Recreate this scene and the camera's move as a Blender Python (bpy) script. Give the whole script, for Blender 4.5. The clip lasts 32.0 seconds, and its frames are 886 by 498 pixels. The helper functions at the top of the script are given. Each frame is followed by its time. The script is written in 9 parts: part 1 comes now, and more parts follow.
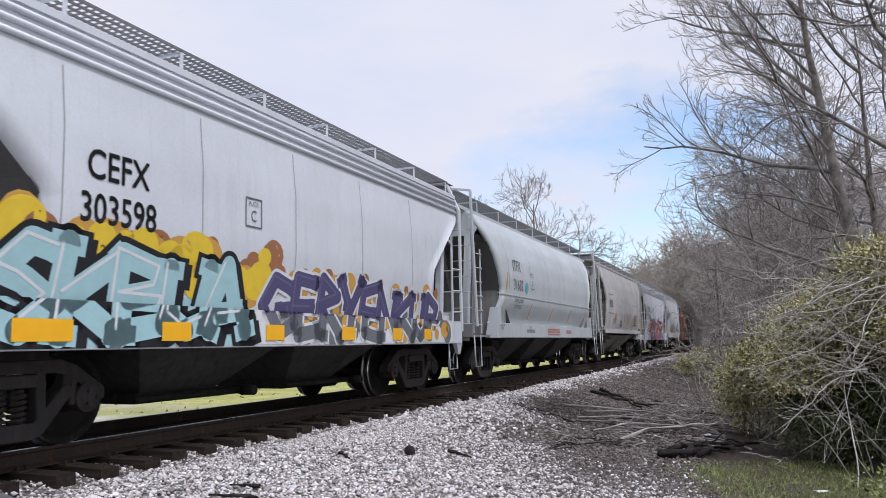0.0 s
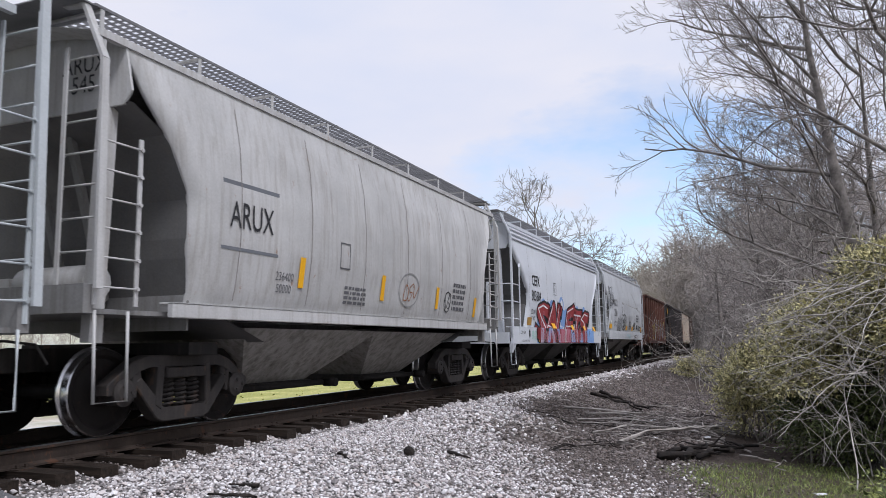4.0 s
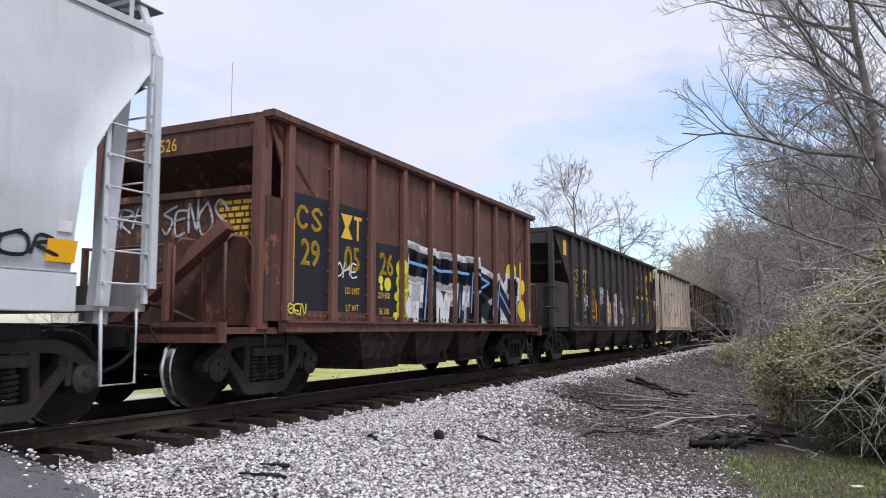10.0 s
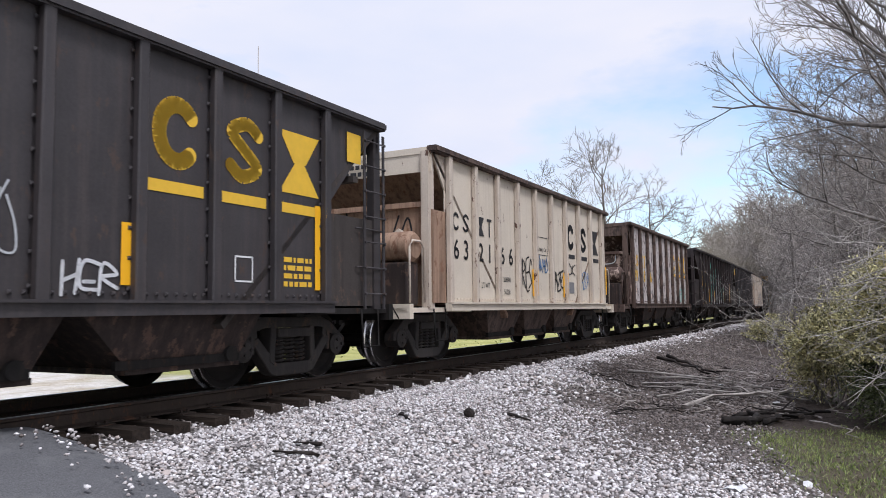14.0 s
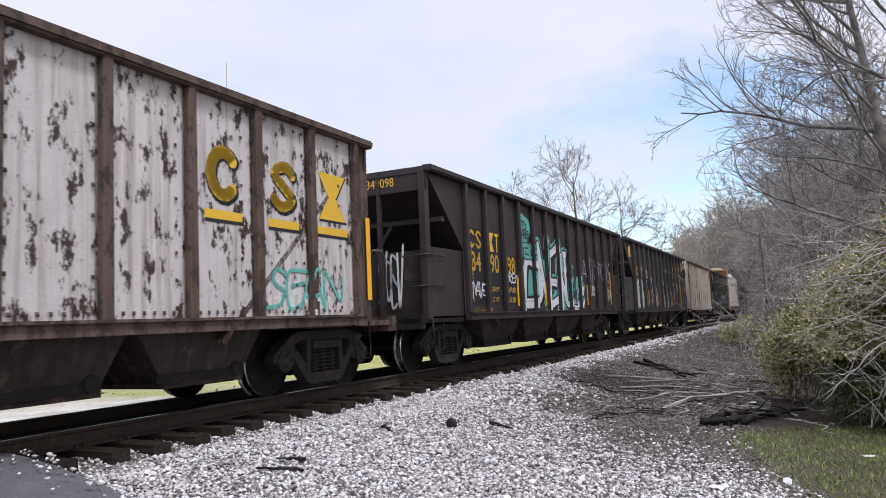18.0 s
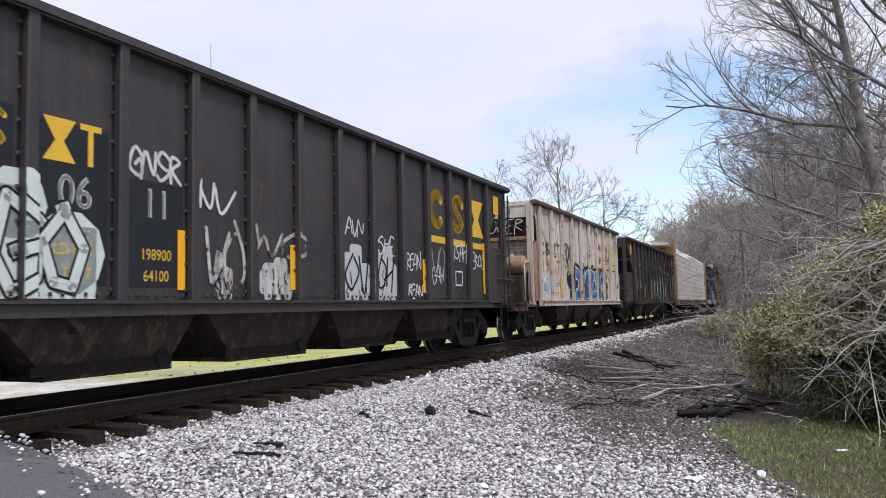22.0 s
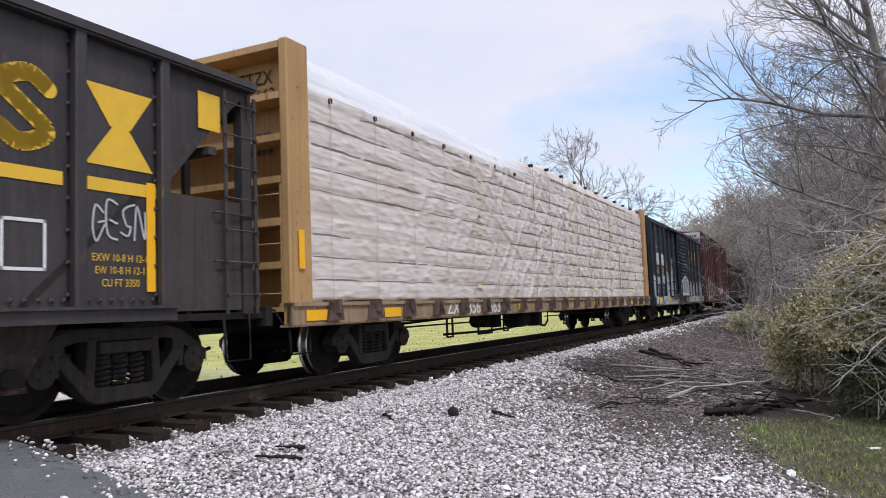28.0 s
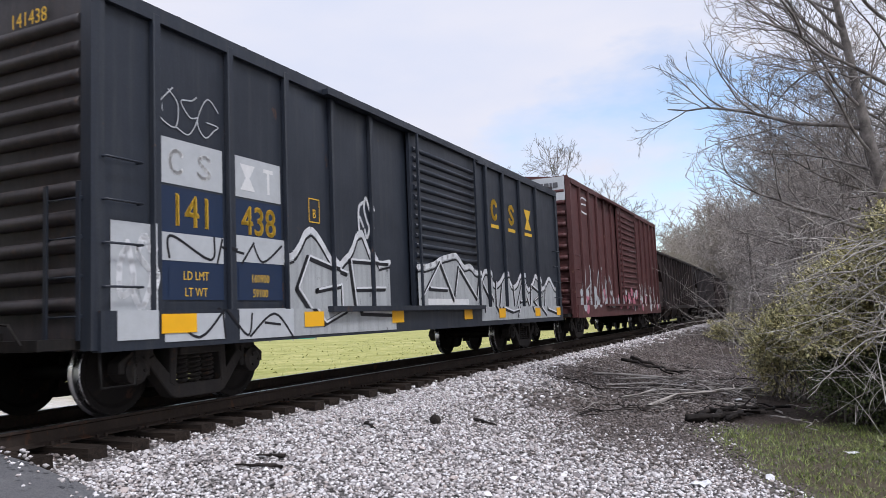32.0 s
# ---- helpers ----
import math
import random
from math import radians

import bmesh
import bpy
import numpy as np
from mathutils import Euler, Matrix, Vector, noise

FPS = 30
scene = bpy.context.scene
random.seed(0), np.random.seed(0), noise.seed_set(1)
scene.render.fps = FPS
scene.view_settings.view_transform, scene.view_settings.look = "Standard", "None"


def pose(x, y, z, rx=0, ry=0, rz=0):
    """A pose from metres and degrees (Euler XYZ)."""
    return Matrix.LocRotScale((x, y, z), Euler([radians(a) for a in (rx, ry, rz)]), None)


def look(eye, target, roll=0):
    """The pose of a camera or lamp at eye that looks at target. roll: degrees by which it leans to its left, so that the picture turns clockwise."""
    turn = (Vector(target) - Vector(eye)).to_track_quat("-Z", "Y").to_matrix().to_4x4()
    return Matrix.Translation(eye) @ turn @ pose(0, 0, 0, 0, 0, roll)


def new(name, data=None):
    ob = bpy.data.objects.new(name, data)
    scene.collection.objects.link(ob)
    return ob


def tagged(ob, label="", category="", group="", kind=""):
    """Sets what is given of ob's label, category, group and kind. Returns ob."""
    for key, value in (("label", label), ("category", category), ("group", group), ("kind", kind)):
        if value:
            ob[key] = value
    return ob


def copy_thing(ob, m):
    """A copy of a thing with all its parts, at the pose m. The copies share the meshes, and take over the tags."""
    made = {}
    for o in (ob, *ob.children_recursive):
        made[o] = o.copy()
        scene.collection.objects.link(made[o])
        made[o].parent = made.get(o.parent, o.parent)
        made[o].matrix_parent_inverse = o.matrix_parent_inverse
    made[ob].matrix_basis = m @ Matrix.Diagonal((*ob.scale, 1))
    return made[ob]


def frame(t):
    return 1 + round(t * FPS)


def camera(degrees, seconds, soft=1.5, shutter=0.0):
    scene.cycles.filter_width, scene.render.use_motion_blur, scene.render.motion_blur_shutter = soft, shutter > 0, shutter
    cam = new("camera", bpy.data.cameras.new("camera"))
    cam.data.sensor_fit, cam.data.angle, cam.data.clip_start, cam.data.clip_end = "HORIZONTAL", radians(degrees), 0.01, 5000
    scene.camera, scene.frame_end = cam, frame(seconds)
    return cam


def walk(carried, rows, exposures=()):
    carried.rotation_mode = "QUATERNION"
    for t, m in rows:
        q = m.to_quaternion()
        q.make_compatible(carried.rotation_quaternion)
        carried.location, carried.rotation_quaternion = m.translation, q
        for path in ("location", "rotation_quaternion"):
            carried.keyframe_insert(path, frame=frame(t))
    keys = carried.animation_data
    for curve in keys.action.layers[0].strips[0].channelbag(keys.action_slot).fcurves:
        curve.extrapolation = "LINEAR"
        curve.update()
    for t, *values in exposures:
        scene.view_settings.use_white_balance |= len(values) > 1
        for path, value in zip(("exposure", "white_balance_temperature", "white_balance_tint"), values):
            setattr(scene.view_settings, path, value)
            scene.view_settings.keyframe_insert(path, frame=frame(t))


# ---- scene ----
# The camera: held in the hand beside the line, panning a little; x runs along the track, z = 0 is the top of the rails.
EXPOSURE, KELVIN, TINT = 0.0, 6340, 12.5
EXPOSURE_ROWS = [(0, -0.04), (8.5, -0.04), (10.5, 0.06), (26, 0.06), (29, 0.0), (32, 0.0)]   # seconds, stops
cam = camera(60.74, 32.0, soft=0.65, shutter=0.1)


def held(x, y, z, heading, rise, lean):
    """Pose of the camera from degrees: heading to the left of +x, rise above level, lean to its left."""
    return pose(x, y, z, 90 + rise, 0, heading - 90) @ pose(0, 0, 0, 0, 0, lean)


CAMERA_ROWS = [
    (0, -0.023, 0.103, 0.936, 22.45, 7.15, -1.06),
    (0.5, -0.030, 0.089, 0.930, 22.40, 7.29, -0.99),
    (1, -0.031, 0.084, 0.925, 22.48, 7.34, -1.06),
    (1.5, -0.022, 0.086, 0.928, 22.62, 7.27, -1.04),
    (2, -0.027, 0.089, 0.924, 22.72, 7.26, -0.99),
    (2.5, -0.024, 0.092, 0.924, 22.77, 7.23, -0.84),
    (4.5, -0.027, 0.094, 0.929, 22.40, 7.31, -0.70),
    (5, -0.020, 0.089, 0.931, 22.30, 7.33, -0.63),
    (5.5, -0.024, 0.084, 0.925, 22.32, 7.28, -0.57),
    (6, -0.020, 0.074, 0.925, 22.46, 7.11, -0.57),
    (6.5, -0.029, 0.077, 0.927, 22.65, 6.96, -0.66),
    (7, -0.051, 0.088, 0.928, 22.91, 6.99, -0.79),
    (7.5, -0.055, 0.080, 0.933, 23.02, 7.11, -0.73),
    (8, -0.013, 0.023, 0.936, 23.26, 7.25, -0.36),
    (8.5, 0.006, -0.020, 0.939, 23.64, 7.19, -0.01),
    (9, 0.009, -0.005, 0.935, 24.15, 6.93, 0.17),
    (9.5, 0.004, -0.008, 0.932, 24.85, 6.52, 0.12),
    (10, 0.005, -0.005, 0.938, 25.49, 6.09, -0.09),
    (10.5, -0.005, -0.008, 0.936, 26.09, 5.76, -0.33),
    (11, -0.001, 0.010, 0.931, 26.48, 5.45, -0.47),
    (11.5, 0.006, 0.012, 0.936, 26.84, 5.16, -0.49),
    (12, 0.008, -0.001, 0.930, 27.16, 5.02, -0.61),
    (12.5, 0.005, -0.009, 0.925, 27.34, 4.95, -0.73),
    (13, -0.001, -0.007, 0.919, 27.36, 4.91, -0.88),
    (13.5, 0.003, -0.008, 0.927, 27.53, 4.72, -0.70),
    (15.5, 0.007, -0.021, 0.917, 27.66, 4.24, -1.28),
    (16, -0.003, -0.011, 0.916, 27.21, 4.42, -1.64),
    (16.5, -0.025, 0.008, 0.922, 26.81, 4.73, -1.98),
    (17, -0.032, 0.011, 0.917, 26.41, 5.02, -2.16),
    (17.5, -0.047, 0.006, 0.917, 26.04, 5.23, -2.38),
    (18, -0.048, 0.017, 0.911, 25.62, 5.44, -2.54),
    (18.5, -0.034, 0.027, 0.913, 25.22, 5.49, -2.52),
    (19, -0.015, 0.033, 0.908, 24.81, 5.54, -2.34),
    (19.5, -0.017, 0.026, 0.904, 24.62, 5.46, -2.04),
    (20, -0.010, 0.023, 0.901, 24.49, 5.30, -1.73),
    (20.5, -0.012, 0.039, 0.909, 24.31, 5.00, -1.35),
    (21, -0.019, 0.035, 0.911, 24.30, 4.80, -1.30),
    (21.5, -0.014, 0.030, 0.906, 24.36, 4.67, -1.38),
    (22, -0.016, 0.027, 0.910, 24.35, 4.49, -1.38),
    (22.5, -0.017, 0.024, 0.910, 24.37, 4.31, -1.44),
    (23, -0.005, 0.034, 0.914, 24.46, 4.15, -1.51),
    (23.5, 0.017, 0.020, 0.919, 24.86, 4.14, -1.65),
    (24, 0.039, -0.002, 0.917, 25.55, 4.17, -1.68),
    (24.5, 0.042, -0.001, 0.923, 26.25, 4.18, -1.77),
    (26.5, 0.034, -0.069, 0.943, 28.29, 4.36, -2.15),
    (27, 0.044, -0.069, 0.931, 28.00, 4.44, -2.17),
    (27.5, 0.057, -0.006, 0.918, 27.05, 4.51, -2.16),
    (28, 0.058, -0.001, 0.917, 26.22, 4.53, -2.20),
    (28.5, 0.068, -0.004, 0.906, 25.49, 4.59, -2.23),
    (29, 0.056, -0.029, 0.895, 24.93, 4.73, -2.39),
    (29.5, 0.066, -0.032, 0.897, 24.34, 4.74, -2.38),
    (30, 0.068, -0.028, 0.904, 23.85, 4.74, -2.34),
    (30.5, 0.068, -0.029, 0.899, 23.71, 4.83, -2.30),
    (31, 0.063, -0.045, 0.890, 24.02, 4.99, -2.34),
    (31.5, 0.061, -0.028, 0.887, 24.41, 5.11, -2.33),
    (32, 0.057, -0.027, 0.881, 24.94, 5.26, -2.43),
]
walk(cam, [(row[0], held(*row[1:])) for row in CAMERA_ROWS], exposures=[(t, EXPOSURE + e, KELVIN, TINT) for t, e in EXPOSURE_ROWS])

# ---- the line of the track and the speed of the train ----
AXIS_Y = 7.499      # distance of the track's centre line from the camera
BEND_FROM, BEND_FULL, BEND, EASE = 0.0, 80.0, 0.001055, -0.000075   # the straight eases into a left-hand curve
SPEEDS = [(0, 6.334), (4, 6.304), (8, 6.219), (12, 6.241), (16, 6.35), (20, 6.465), (24, 6.598), (28, 6.607), (32, 6.519)]   # seconds, metres a second


def bearing(s):
    """Heading of the track at s metres along it, in radians to the left."""
    a = min(max(s, BEND_FROM), BEND_FULL)
    return BEND * a * a / (2 * BEND_FULL) + BEND * max(s - BEND_FULL, 0) + EASE * max(s, 0)


TRACK_STEP = 0.5
TRACK_PTS = [(0.0, AXIS_Y)]
for i in range(1, 800):
    b = bearing((i - 0.5) * TRACK_STEP)
    TRACK_PTS.append((TRACK_PTS[-1][0] + TRACK_STEP * math.cos(b), TRACK_PTS[-1][1] + TRACK_STEP * math.sin(b)))


def track(s, lat=0.0, z=0.0):
    """A point s metres along the track, lat metres to the camera's side of its centre."""
    if s <= 0:
        return Vector((s, AXIS_Y - lat, z))
    i = min(int(s / TRACK_STEP), len(TRACK_PTS) - 2)
    u = s / TRACK_STEP - i
    x = TRACK_PTS[i][0] * (1 - u) + TRACK_PTS[i + 1][0] * u
    y = TRACK_PTS[i][1] * (1 - u) + TRACK_PTS[i + 1][1] * u
    b = bearing(s)
    return Vector((x + lat * math.sin(b), y - lat * math.cos(b), z))


def rolled(t):
    """How far the train has rolled by t seconds."""
    far = 0.0
    for (a, v), (b, w) in zip(SPEEDS, SPEEDS[1:]):
        if t <= a:
            break
        u = min(t, b)
        x = v + (w - v) * (u - a) / (b - a)
        far += (v + x) / 2 * (u - a)
    return far

# ---- daylight ----
world = bpy.data.worlds.new("sky")
scene.world = world
world.use_nodes = True
wn, wl = world.node_tree.nodes, world.node_tree.links
wn.clear()
sky = wn.new("ShaderNodeTexSky")
sky.sky_type, sky.sun_disc = "NISHITA", False
sky.sun_elevation, sky.sun_rotation = radians(48), radians(200)
sky.air_density, sky.dust_density, sky.ozone_density = 1.0, 1.5, 1.0
bg_clear, bg_cloud = wn.new("ShaderNodeBackground"), wn.new("ShaderNodeBackground")
bg_clear.inputs["Strength"].default_value = 0.24
wl.new(sky.outputs[0], bg_clear.inputs["Color"])
bg_cloud.inputs["Strength"].default_value = 0.92
wco, wmap = wn.new("ShaderNodeTexCoord"), wn.new("ShaderNodeMapping")
wmap.inputs["Scale"].default_value = (1.0, 1.0, 2.6)
wl.new(wco.outputs["Generated"], wmap.inputs["Vector"])
wno = wn.new("ShaderNodeTexNoise")
wno.inputs["Scale"].default_value, wno.inputs["Detail"].default_value, wno.inputs["Roughness"].default_value = 2.2, 7, 0.55
wl.new(wmap.outputs[0], wno.inputs["Vector"])
wramp = wn.new("ShaderNodeValToRGB")
wramp.color_ramp.elements[0].position, wramp.color_ramp.elements[1].position = 0.33, 0.52
wsep, wlow = wn.new("ShaderNodeSeparateXYZ"), wn.new("ShaderNodeMapRange")
wl.new(wco.outputs["Generated"], wsep.inputs[0])
wl.new(wsep.outputs["Z"], wlow.inputs["Value"])
for key, value in (("From Min", 0.08), ("From Max", 0.34), ("To Min", -0.10), ("To Max", 0.22)):
    wlow.inputs[key].default_value = value
wadd = wn.new("ShaderNodeMath")
wl.new(wno.outputs["Fac"], wadd.inputs[0])
wl.new(wlow.outputs[0], wadd.inputs[1])
# a gap in the clouds, low over the far end of the line
wdot, wgap, wsum = wn.new("ShaderNodeVectorMath"), wn.new("ShaderNodeMapRange"), wn.new("ShaderNodeMath")
wdot.operation = "DOT_PRODUCT"
wl.new(wco.outputs["Generated"], wdot.inputs[0])
wdot.inputs[1].default_value = (0.977, 0.137, 0.165)
wl.new(wdot.outputs["Value"], wgap.inputs["Value"])
for key, value in (("From Min", 0.965), ("From Max", 0.998), ("To Min", 0.0), ("To Max", -0.22)):
    wgap.inputs[key].default_value = value
wl.new(wadd.outputs[0], wsum.inputs[0])
wl.new(wgap.outputs[0], wsum.inputs[1])
wl.new(wsum.outputs[0], wramp.inputs[0])
wno2, wtint = wn.new("ShaderNodeTexNoise"), wn.new("ShaderNodeValToRGB")
wno2.inputs["Scale"].default_value, wno2.inputs["Detail"].default_value = 3.5, 5
wl.new(wmap.outputs[0], wno2.inputs["Vector"])
wtint.color_ramp.elements[0].position, wtint.color_ramp.elements[1].position = 0.3, 0.65
wtint.color_ramp.elements[0].color, wtint.color_ramp.elements[1].color = (0.78, 0.84, 1.0, 1), (0.90, 0.91, 1.0, 1)
wl.new(wno2.outputs["Fac"], wtint.inputs[0])
wl.new(wtint.outputs[0], bg_cloud.inputs["Color"])
wmix, wout = wn.new("ShaderNodeMixShader"), wn.new("ShaderNodeOutputWorld")
wl.new(wramp.outputs[0], wmix.inputs[0])
wl.new(bg_clear.outputs[0], wmix.inputs[1])
wl.new(bg_cloud.outputs[0], wmix.inputs[2])
wl.new(wmix.outputs[0], wout.inputs[0])

sun = new("sun", bpy.data.lights.new("sun", "SUN"))
sun.data.energy, sun.data.angle, sun.data.color = 2.5, radians(12), (0.97, 0.975, 1.0)
sun.matrix_world = look((0, 0, 0), (0.35, 0.5, -0.9))

# ---- helpers for meshes ----
def part(name, bm, material, parent=None, label="", at=None):
    """Links a bmesh (or a finished mesh) as one object, under a thing or a part."""
    if isinstance(bm, bmesh.types.BMesh):
        me = bpy.data.meshes.new(name)
        bm.to_mesh(me)
        bm.free()
    else:
        me = bm
    if material is not None and not me.materials:
        for m in material if isinstance(material, (list, tuple)) else [material]:
            me.materials.append(m)
    ob = new(name, me)
    if parent is not None:
        ob.parent = parent
    if at is not None:
        ob.matrix_local = at
    if label:
        tagged(ob, label)
    return ob


def mesh_of(name, bm, material):
    me = bpy.data.meshes.new(name)
    bm.to_mesh(me)
    bm.free()
    for m in material if isinstance(material, (list, tuple)) else [material]:
        me.materials.append(m)
    return me


def from_lists(name, verts, faces, material, smooth=False):
    me = bpy.data.meshes.new(name)
    me.from_pydata(verts, [], faces)
    me.materials.append(material)
    if smooth:
        me.polygons.foreach_set("use_smooth", [True] * len(me.polygons))
    me.update()
    return me


def hexa(bm, c, mat=0):
    """A six-sided solid from eight corners: four below, four above, both in turn."""
    v = [bm.verts.new(p) for p in c]
    for q in ((3, 2, 1, 0), (4, 5, 6, 7), (0, 1, 5, 4), (1, 2, 6, 5), (2, 3, 7, 6), (3, 0, 4, 7)):
        bm.faces.new([v[i] for i in q]).material_index = mat
    return v


def box(bm, x0, x1, y0, y1, z0, z1, mat=0):
    return hexa(bm, [(x0, y0, z0), (x1, y0, z0), (x1, y1, z0), (x0, y1, z0), (x0, y0, z1), (x1, y0, z1), (x1, y1, z1), (x0, y1, z1)], mat)


def bar(bm, p, q, w, h, mat=0):
    """A square bar from p to q, w wide and h deep."""
    p, q = Vector(p), Vector(q)
    d = (q - p).normalized()
    up = Vector((0, 0, 1)) if abs(d.z) < 0.95 else Vector((0, 1, 0))
    a = d.cross(up).normalized() * w / 2
    b = a.cross(d).normalized() * h / 2
    hexa(bm, [p - a - b, p + a - b, p + a + b, p - a + b, q - a - b, q + a - b, q + a + b, q - a + b], mat)


def rod(bm, pts, r, n=6, mat=0):
    """A round bar along a line of points."""
    pts = [Vector(p) for p in pts]
    rings = []
    for i, p in enumerate(pts):
        d = (pts[min(i + 1, len(pts) - 1)] - pts[max(i - 1, 0)]).normalized()
        up = Vector((0, 0, 1)) if abs(d.z) < 0.9 else Vector((1, 0, 0))
        a = d.cross(up).normalized()
        b = d.cross(a)
        rings.append([bm.verts.new(p + r * (math.cos(k * math.tau / n) * a + math.sin(k * math.tau / n) * b)) for k in range(n)])
    for s, t in zip(rings, rings[1:]):
        for k in range(n):
            f = bm.faces.new((s[k], s[(k + 1) % n], t[(k + 1) % n], t[k]))
            f.smooth, f.material_index = n > 5, mat
    for ring in (rings[0][::-1], rings[-1]):
        bm.faces.new(ring).material_index = mat


def prism(bm, outline, y0, y1, mat=0):
    """An outline in x and z, drawn out from y0 to y1."""
    a = [bm.verts.new((x, y0, z)) for x, z in outline]
    b = [bm.verts.new((x, y1, z)) for x, z in outline]
    for f in (a, b[::-1]):
        bm.faces.new(f).material_index = mat
    n = len(a)
    for i in range(n):
        bm.faces.new((a[i], b[i], b[(i + 1) % n], a[(i + 1) % n])).material_index = mat


def lathe(bm, profile, n=32, mats=None):
    """Turns rows of (radius, y) about the y axis."""
    rings = [[bm.verts.new((r * math.sin(k * math.tau / n), y, r * math.cos(k * math.tau / n))) for k in range(n)] for r, y in profile]
    for i, (s, t) in enumerate(zip(rings, rings[1:])):
        for k in range(n):
            f = bm.faces.new((s[k], s[(k + 1) % n], t[(k + 1) % n], t[k]))
            f.material_index = mats[i] if mats else 0
            f.smooth = True
    for ring in (rings[0], rings[-1][::-1]):
        bm.faces.new(ring)
    for i, ring in enumerate(rings):
        if 0 < i < len(rings) - 1:
            a, b, c = (Vector(profile[j]) for j in (i - 1, i, i + 1))
            if (b - a).angle(c - b, 0) < 0.5:
                continue
        for k in range(n):
            e = bm.edges.get((ring[k], ring[(k + 1) % n]))
            if e:
                e.smooth = False


def fix(bm):
    bmesh.ops.recalc_face_normals(bm, faces=bm.faces)
    return bm


def between(table, u):
    """Reads a table of (place, value) rows at u, straight from row to row."""
    if u <= table[0][0]:
        return table[0][1]
    for (a, v), (b, w) in zip(table, table[1:]):
        if u <= b:
            return v + (w - v) * (u - a) / (b - a)
    return table[-1][1]


# ---- materials ----
def nodes_of(name, gloss=0.2):
    m = bpy.data.materials.new(name)
    m.use_nodes = True
    nt = m.node_tree
    nt.nodes["Principled BSDF"].inputs["Specular IOR Level"].default_value = gloss
    return m, nt.nodes, nt.links, nt.nodes["Principled BSDF"]


def noise_of(n, l, vec, scale, detail=4, rough=0.55):
    t = n.new("ShaderNodeTexNoise")
    t.inputs["Scale"].default_value, t.inputs["Detail"].default_value, t.inputs["Roughness"].default_value = scale, detail, rough
    if vec:
        l.new(vec, t.inputs["Vector"])
    return t.outputs["Fac"]


def ramp_of(n, l, fac, a, b, ca=(0, 0, 0), cb=(1, 1, 1)):
    r = n.new("ShaderNodeValToRGB")
    e = r.color_ramp.elements
    e[0].position, e[1].position = a, b
    e[0].color, e[1].color = (*ca, 1), (*cb, 1)
    l.new(fac, r.inputs[0])
    return r.outputs[0]


def blend(n, l, fac, a, b, how="MIX"):
    x = n.new("ShaderNodeMix")
    x.data_type, x.blend_type = "RGBA", how
    for socket, v in ((x.inputs[0], fac), (x.inputs[6], a), (x.inputs[7], b)):
        if isinstance(v, (int, float)):
            socket.default_value = v
        elif isinstance(v, tuple):
            socket.default_value = (*v, 1)
        else:
            l.new(v, socket)
    return x.outputs[2]


def placed(n, l, scale=(1, 1, 1), vary=True):
    """Coordinates of the object, shifted at random from piece to piece."""
    co, mp = n.new("ShaderNodeTexCoord"), n.new("ShaderNodeMapping")
    mp.inputs["Scale"].default_value = scale
    if vary:
        info, mul = n.new("ShaderNodeObjectInfo"), n.new("ShaderNodeMath")
        mul.operation = "MULTIPLY"
        mul.inputs[1].default_value = 73.0
        l.new(info.outputs["Random"], mul.inputs[0])
        l.new(mul.outputs[0], mp.inputs["Location"])
    l.new(co.outputs["Object"], mp.inputs["Vector"])
    return mp.outputs[0]


def bump_of(n, l, bsdf, height, strength, distance=0.01):
    b = n.new("ShaderNodeBump")
    b.inputs["Strength"].default_value, b.inputs["Distance"].default_value = strength, distance
    l.new(height, b.inputs["Height"])
    l.new(b.outputs[0], bsdf.inputs["Normal"])


def paint(name, base, streak=(0.1, 0.09, 0.08), streaks=0.35, rust=(0.09, 0.035, 0.018), rusty=0.0, rough=0.5, grime=0.25, metal=0.0, gloss=0.45):
    """Weathered paint: faded patches, dirt that has run down, rust that has broken through."""
    m, n, l, b = nodes_of(name, gloss)
    co = placed(n, l)
    wide = noise_of(n, l, co, 0.9, 5, 0.6)
    c = blend(n, l, ramp_of(n, l, wide, 0.3, 0.75), tuple(v * (1 - grime) for v in base), base)
    run = noise_of(n, l, placed(n, l, (5.0, 5.0, 0.22)), 2.0, 6, 0.62)
    c = blend(n, l, ramp_of(n, l, run, 0.6 - 0.25 * streaks, 0.84 - 0.1 * streaks, (0, 0, 0), (min(1, streaks * 1.6),) * 3), c, streak)
    if rusty > 0:
        spot = noise_of(n, l, placed(n, l, (1.6, 1.6, 0.8)), 3.4, 9, 0.72)
        c = blend(n, l, ramp_of(n, l, spot, 0.66 - 0.2 * rusty, 0.70 - 0.2 * rusty), c, rust)
    fine = noise_of(n, l, co, 38, 5, 0.7)
    c = blend(n, l, 0.22, c, ramp_of(n, l, fine, 0.25, 0.8), "SOFT_LIGHT")
    l.new(c, b.inputs["Base Color"])
    l.new(ramp_of(n, l, wide, 0.25, 0.8, (rough + 0.15,) * 3, (rough - 0.08,) * 3), b.inputs["Roughness"])
    b.inputs["Metallic"].default_value = metal
    bump_of(n, l, b, noise_of(n, l, placed(n, l, (1, 1, 0.5)), 1.7, 4), 0.4, 0.035)
    return m


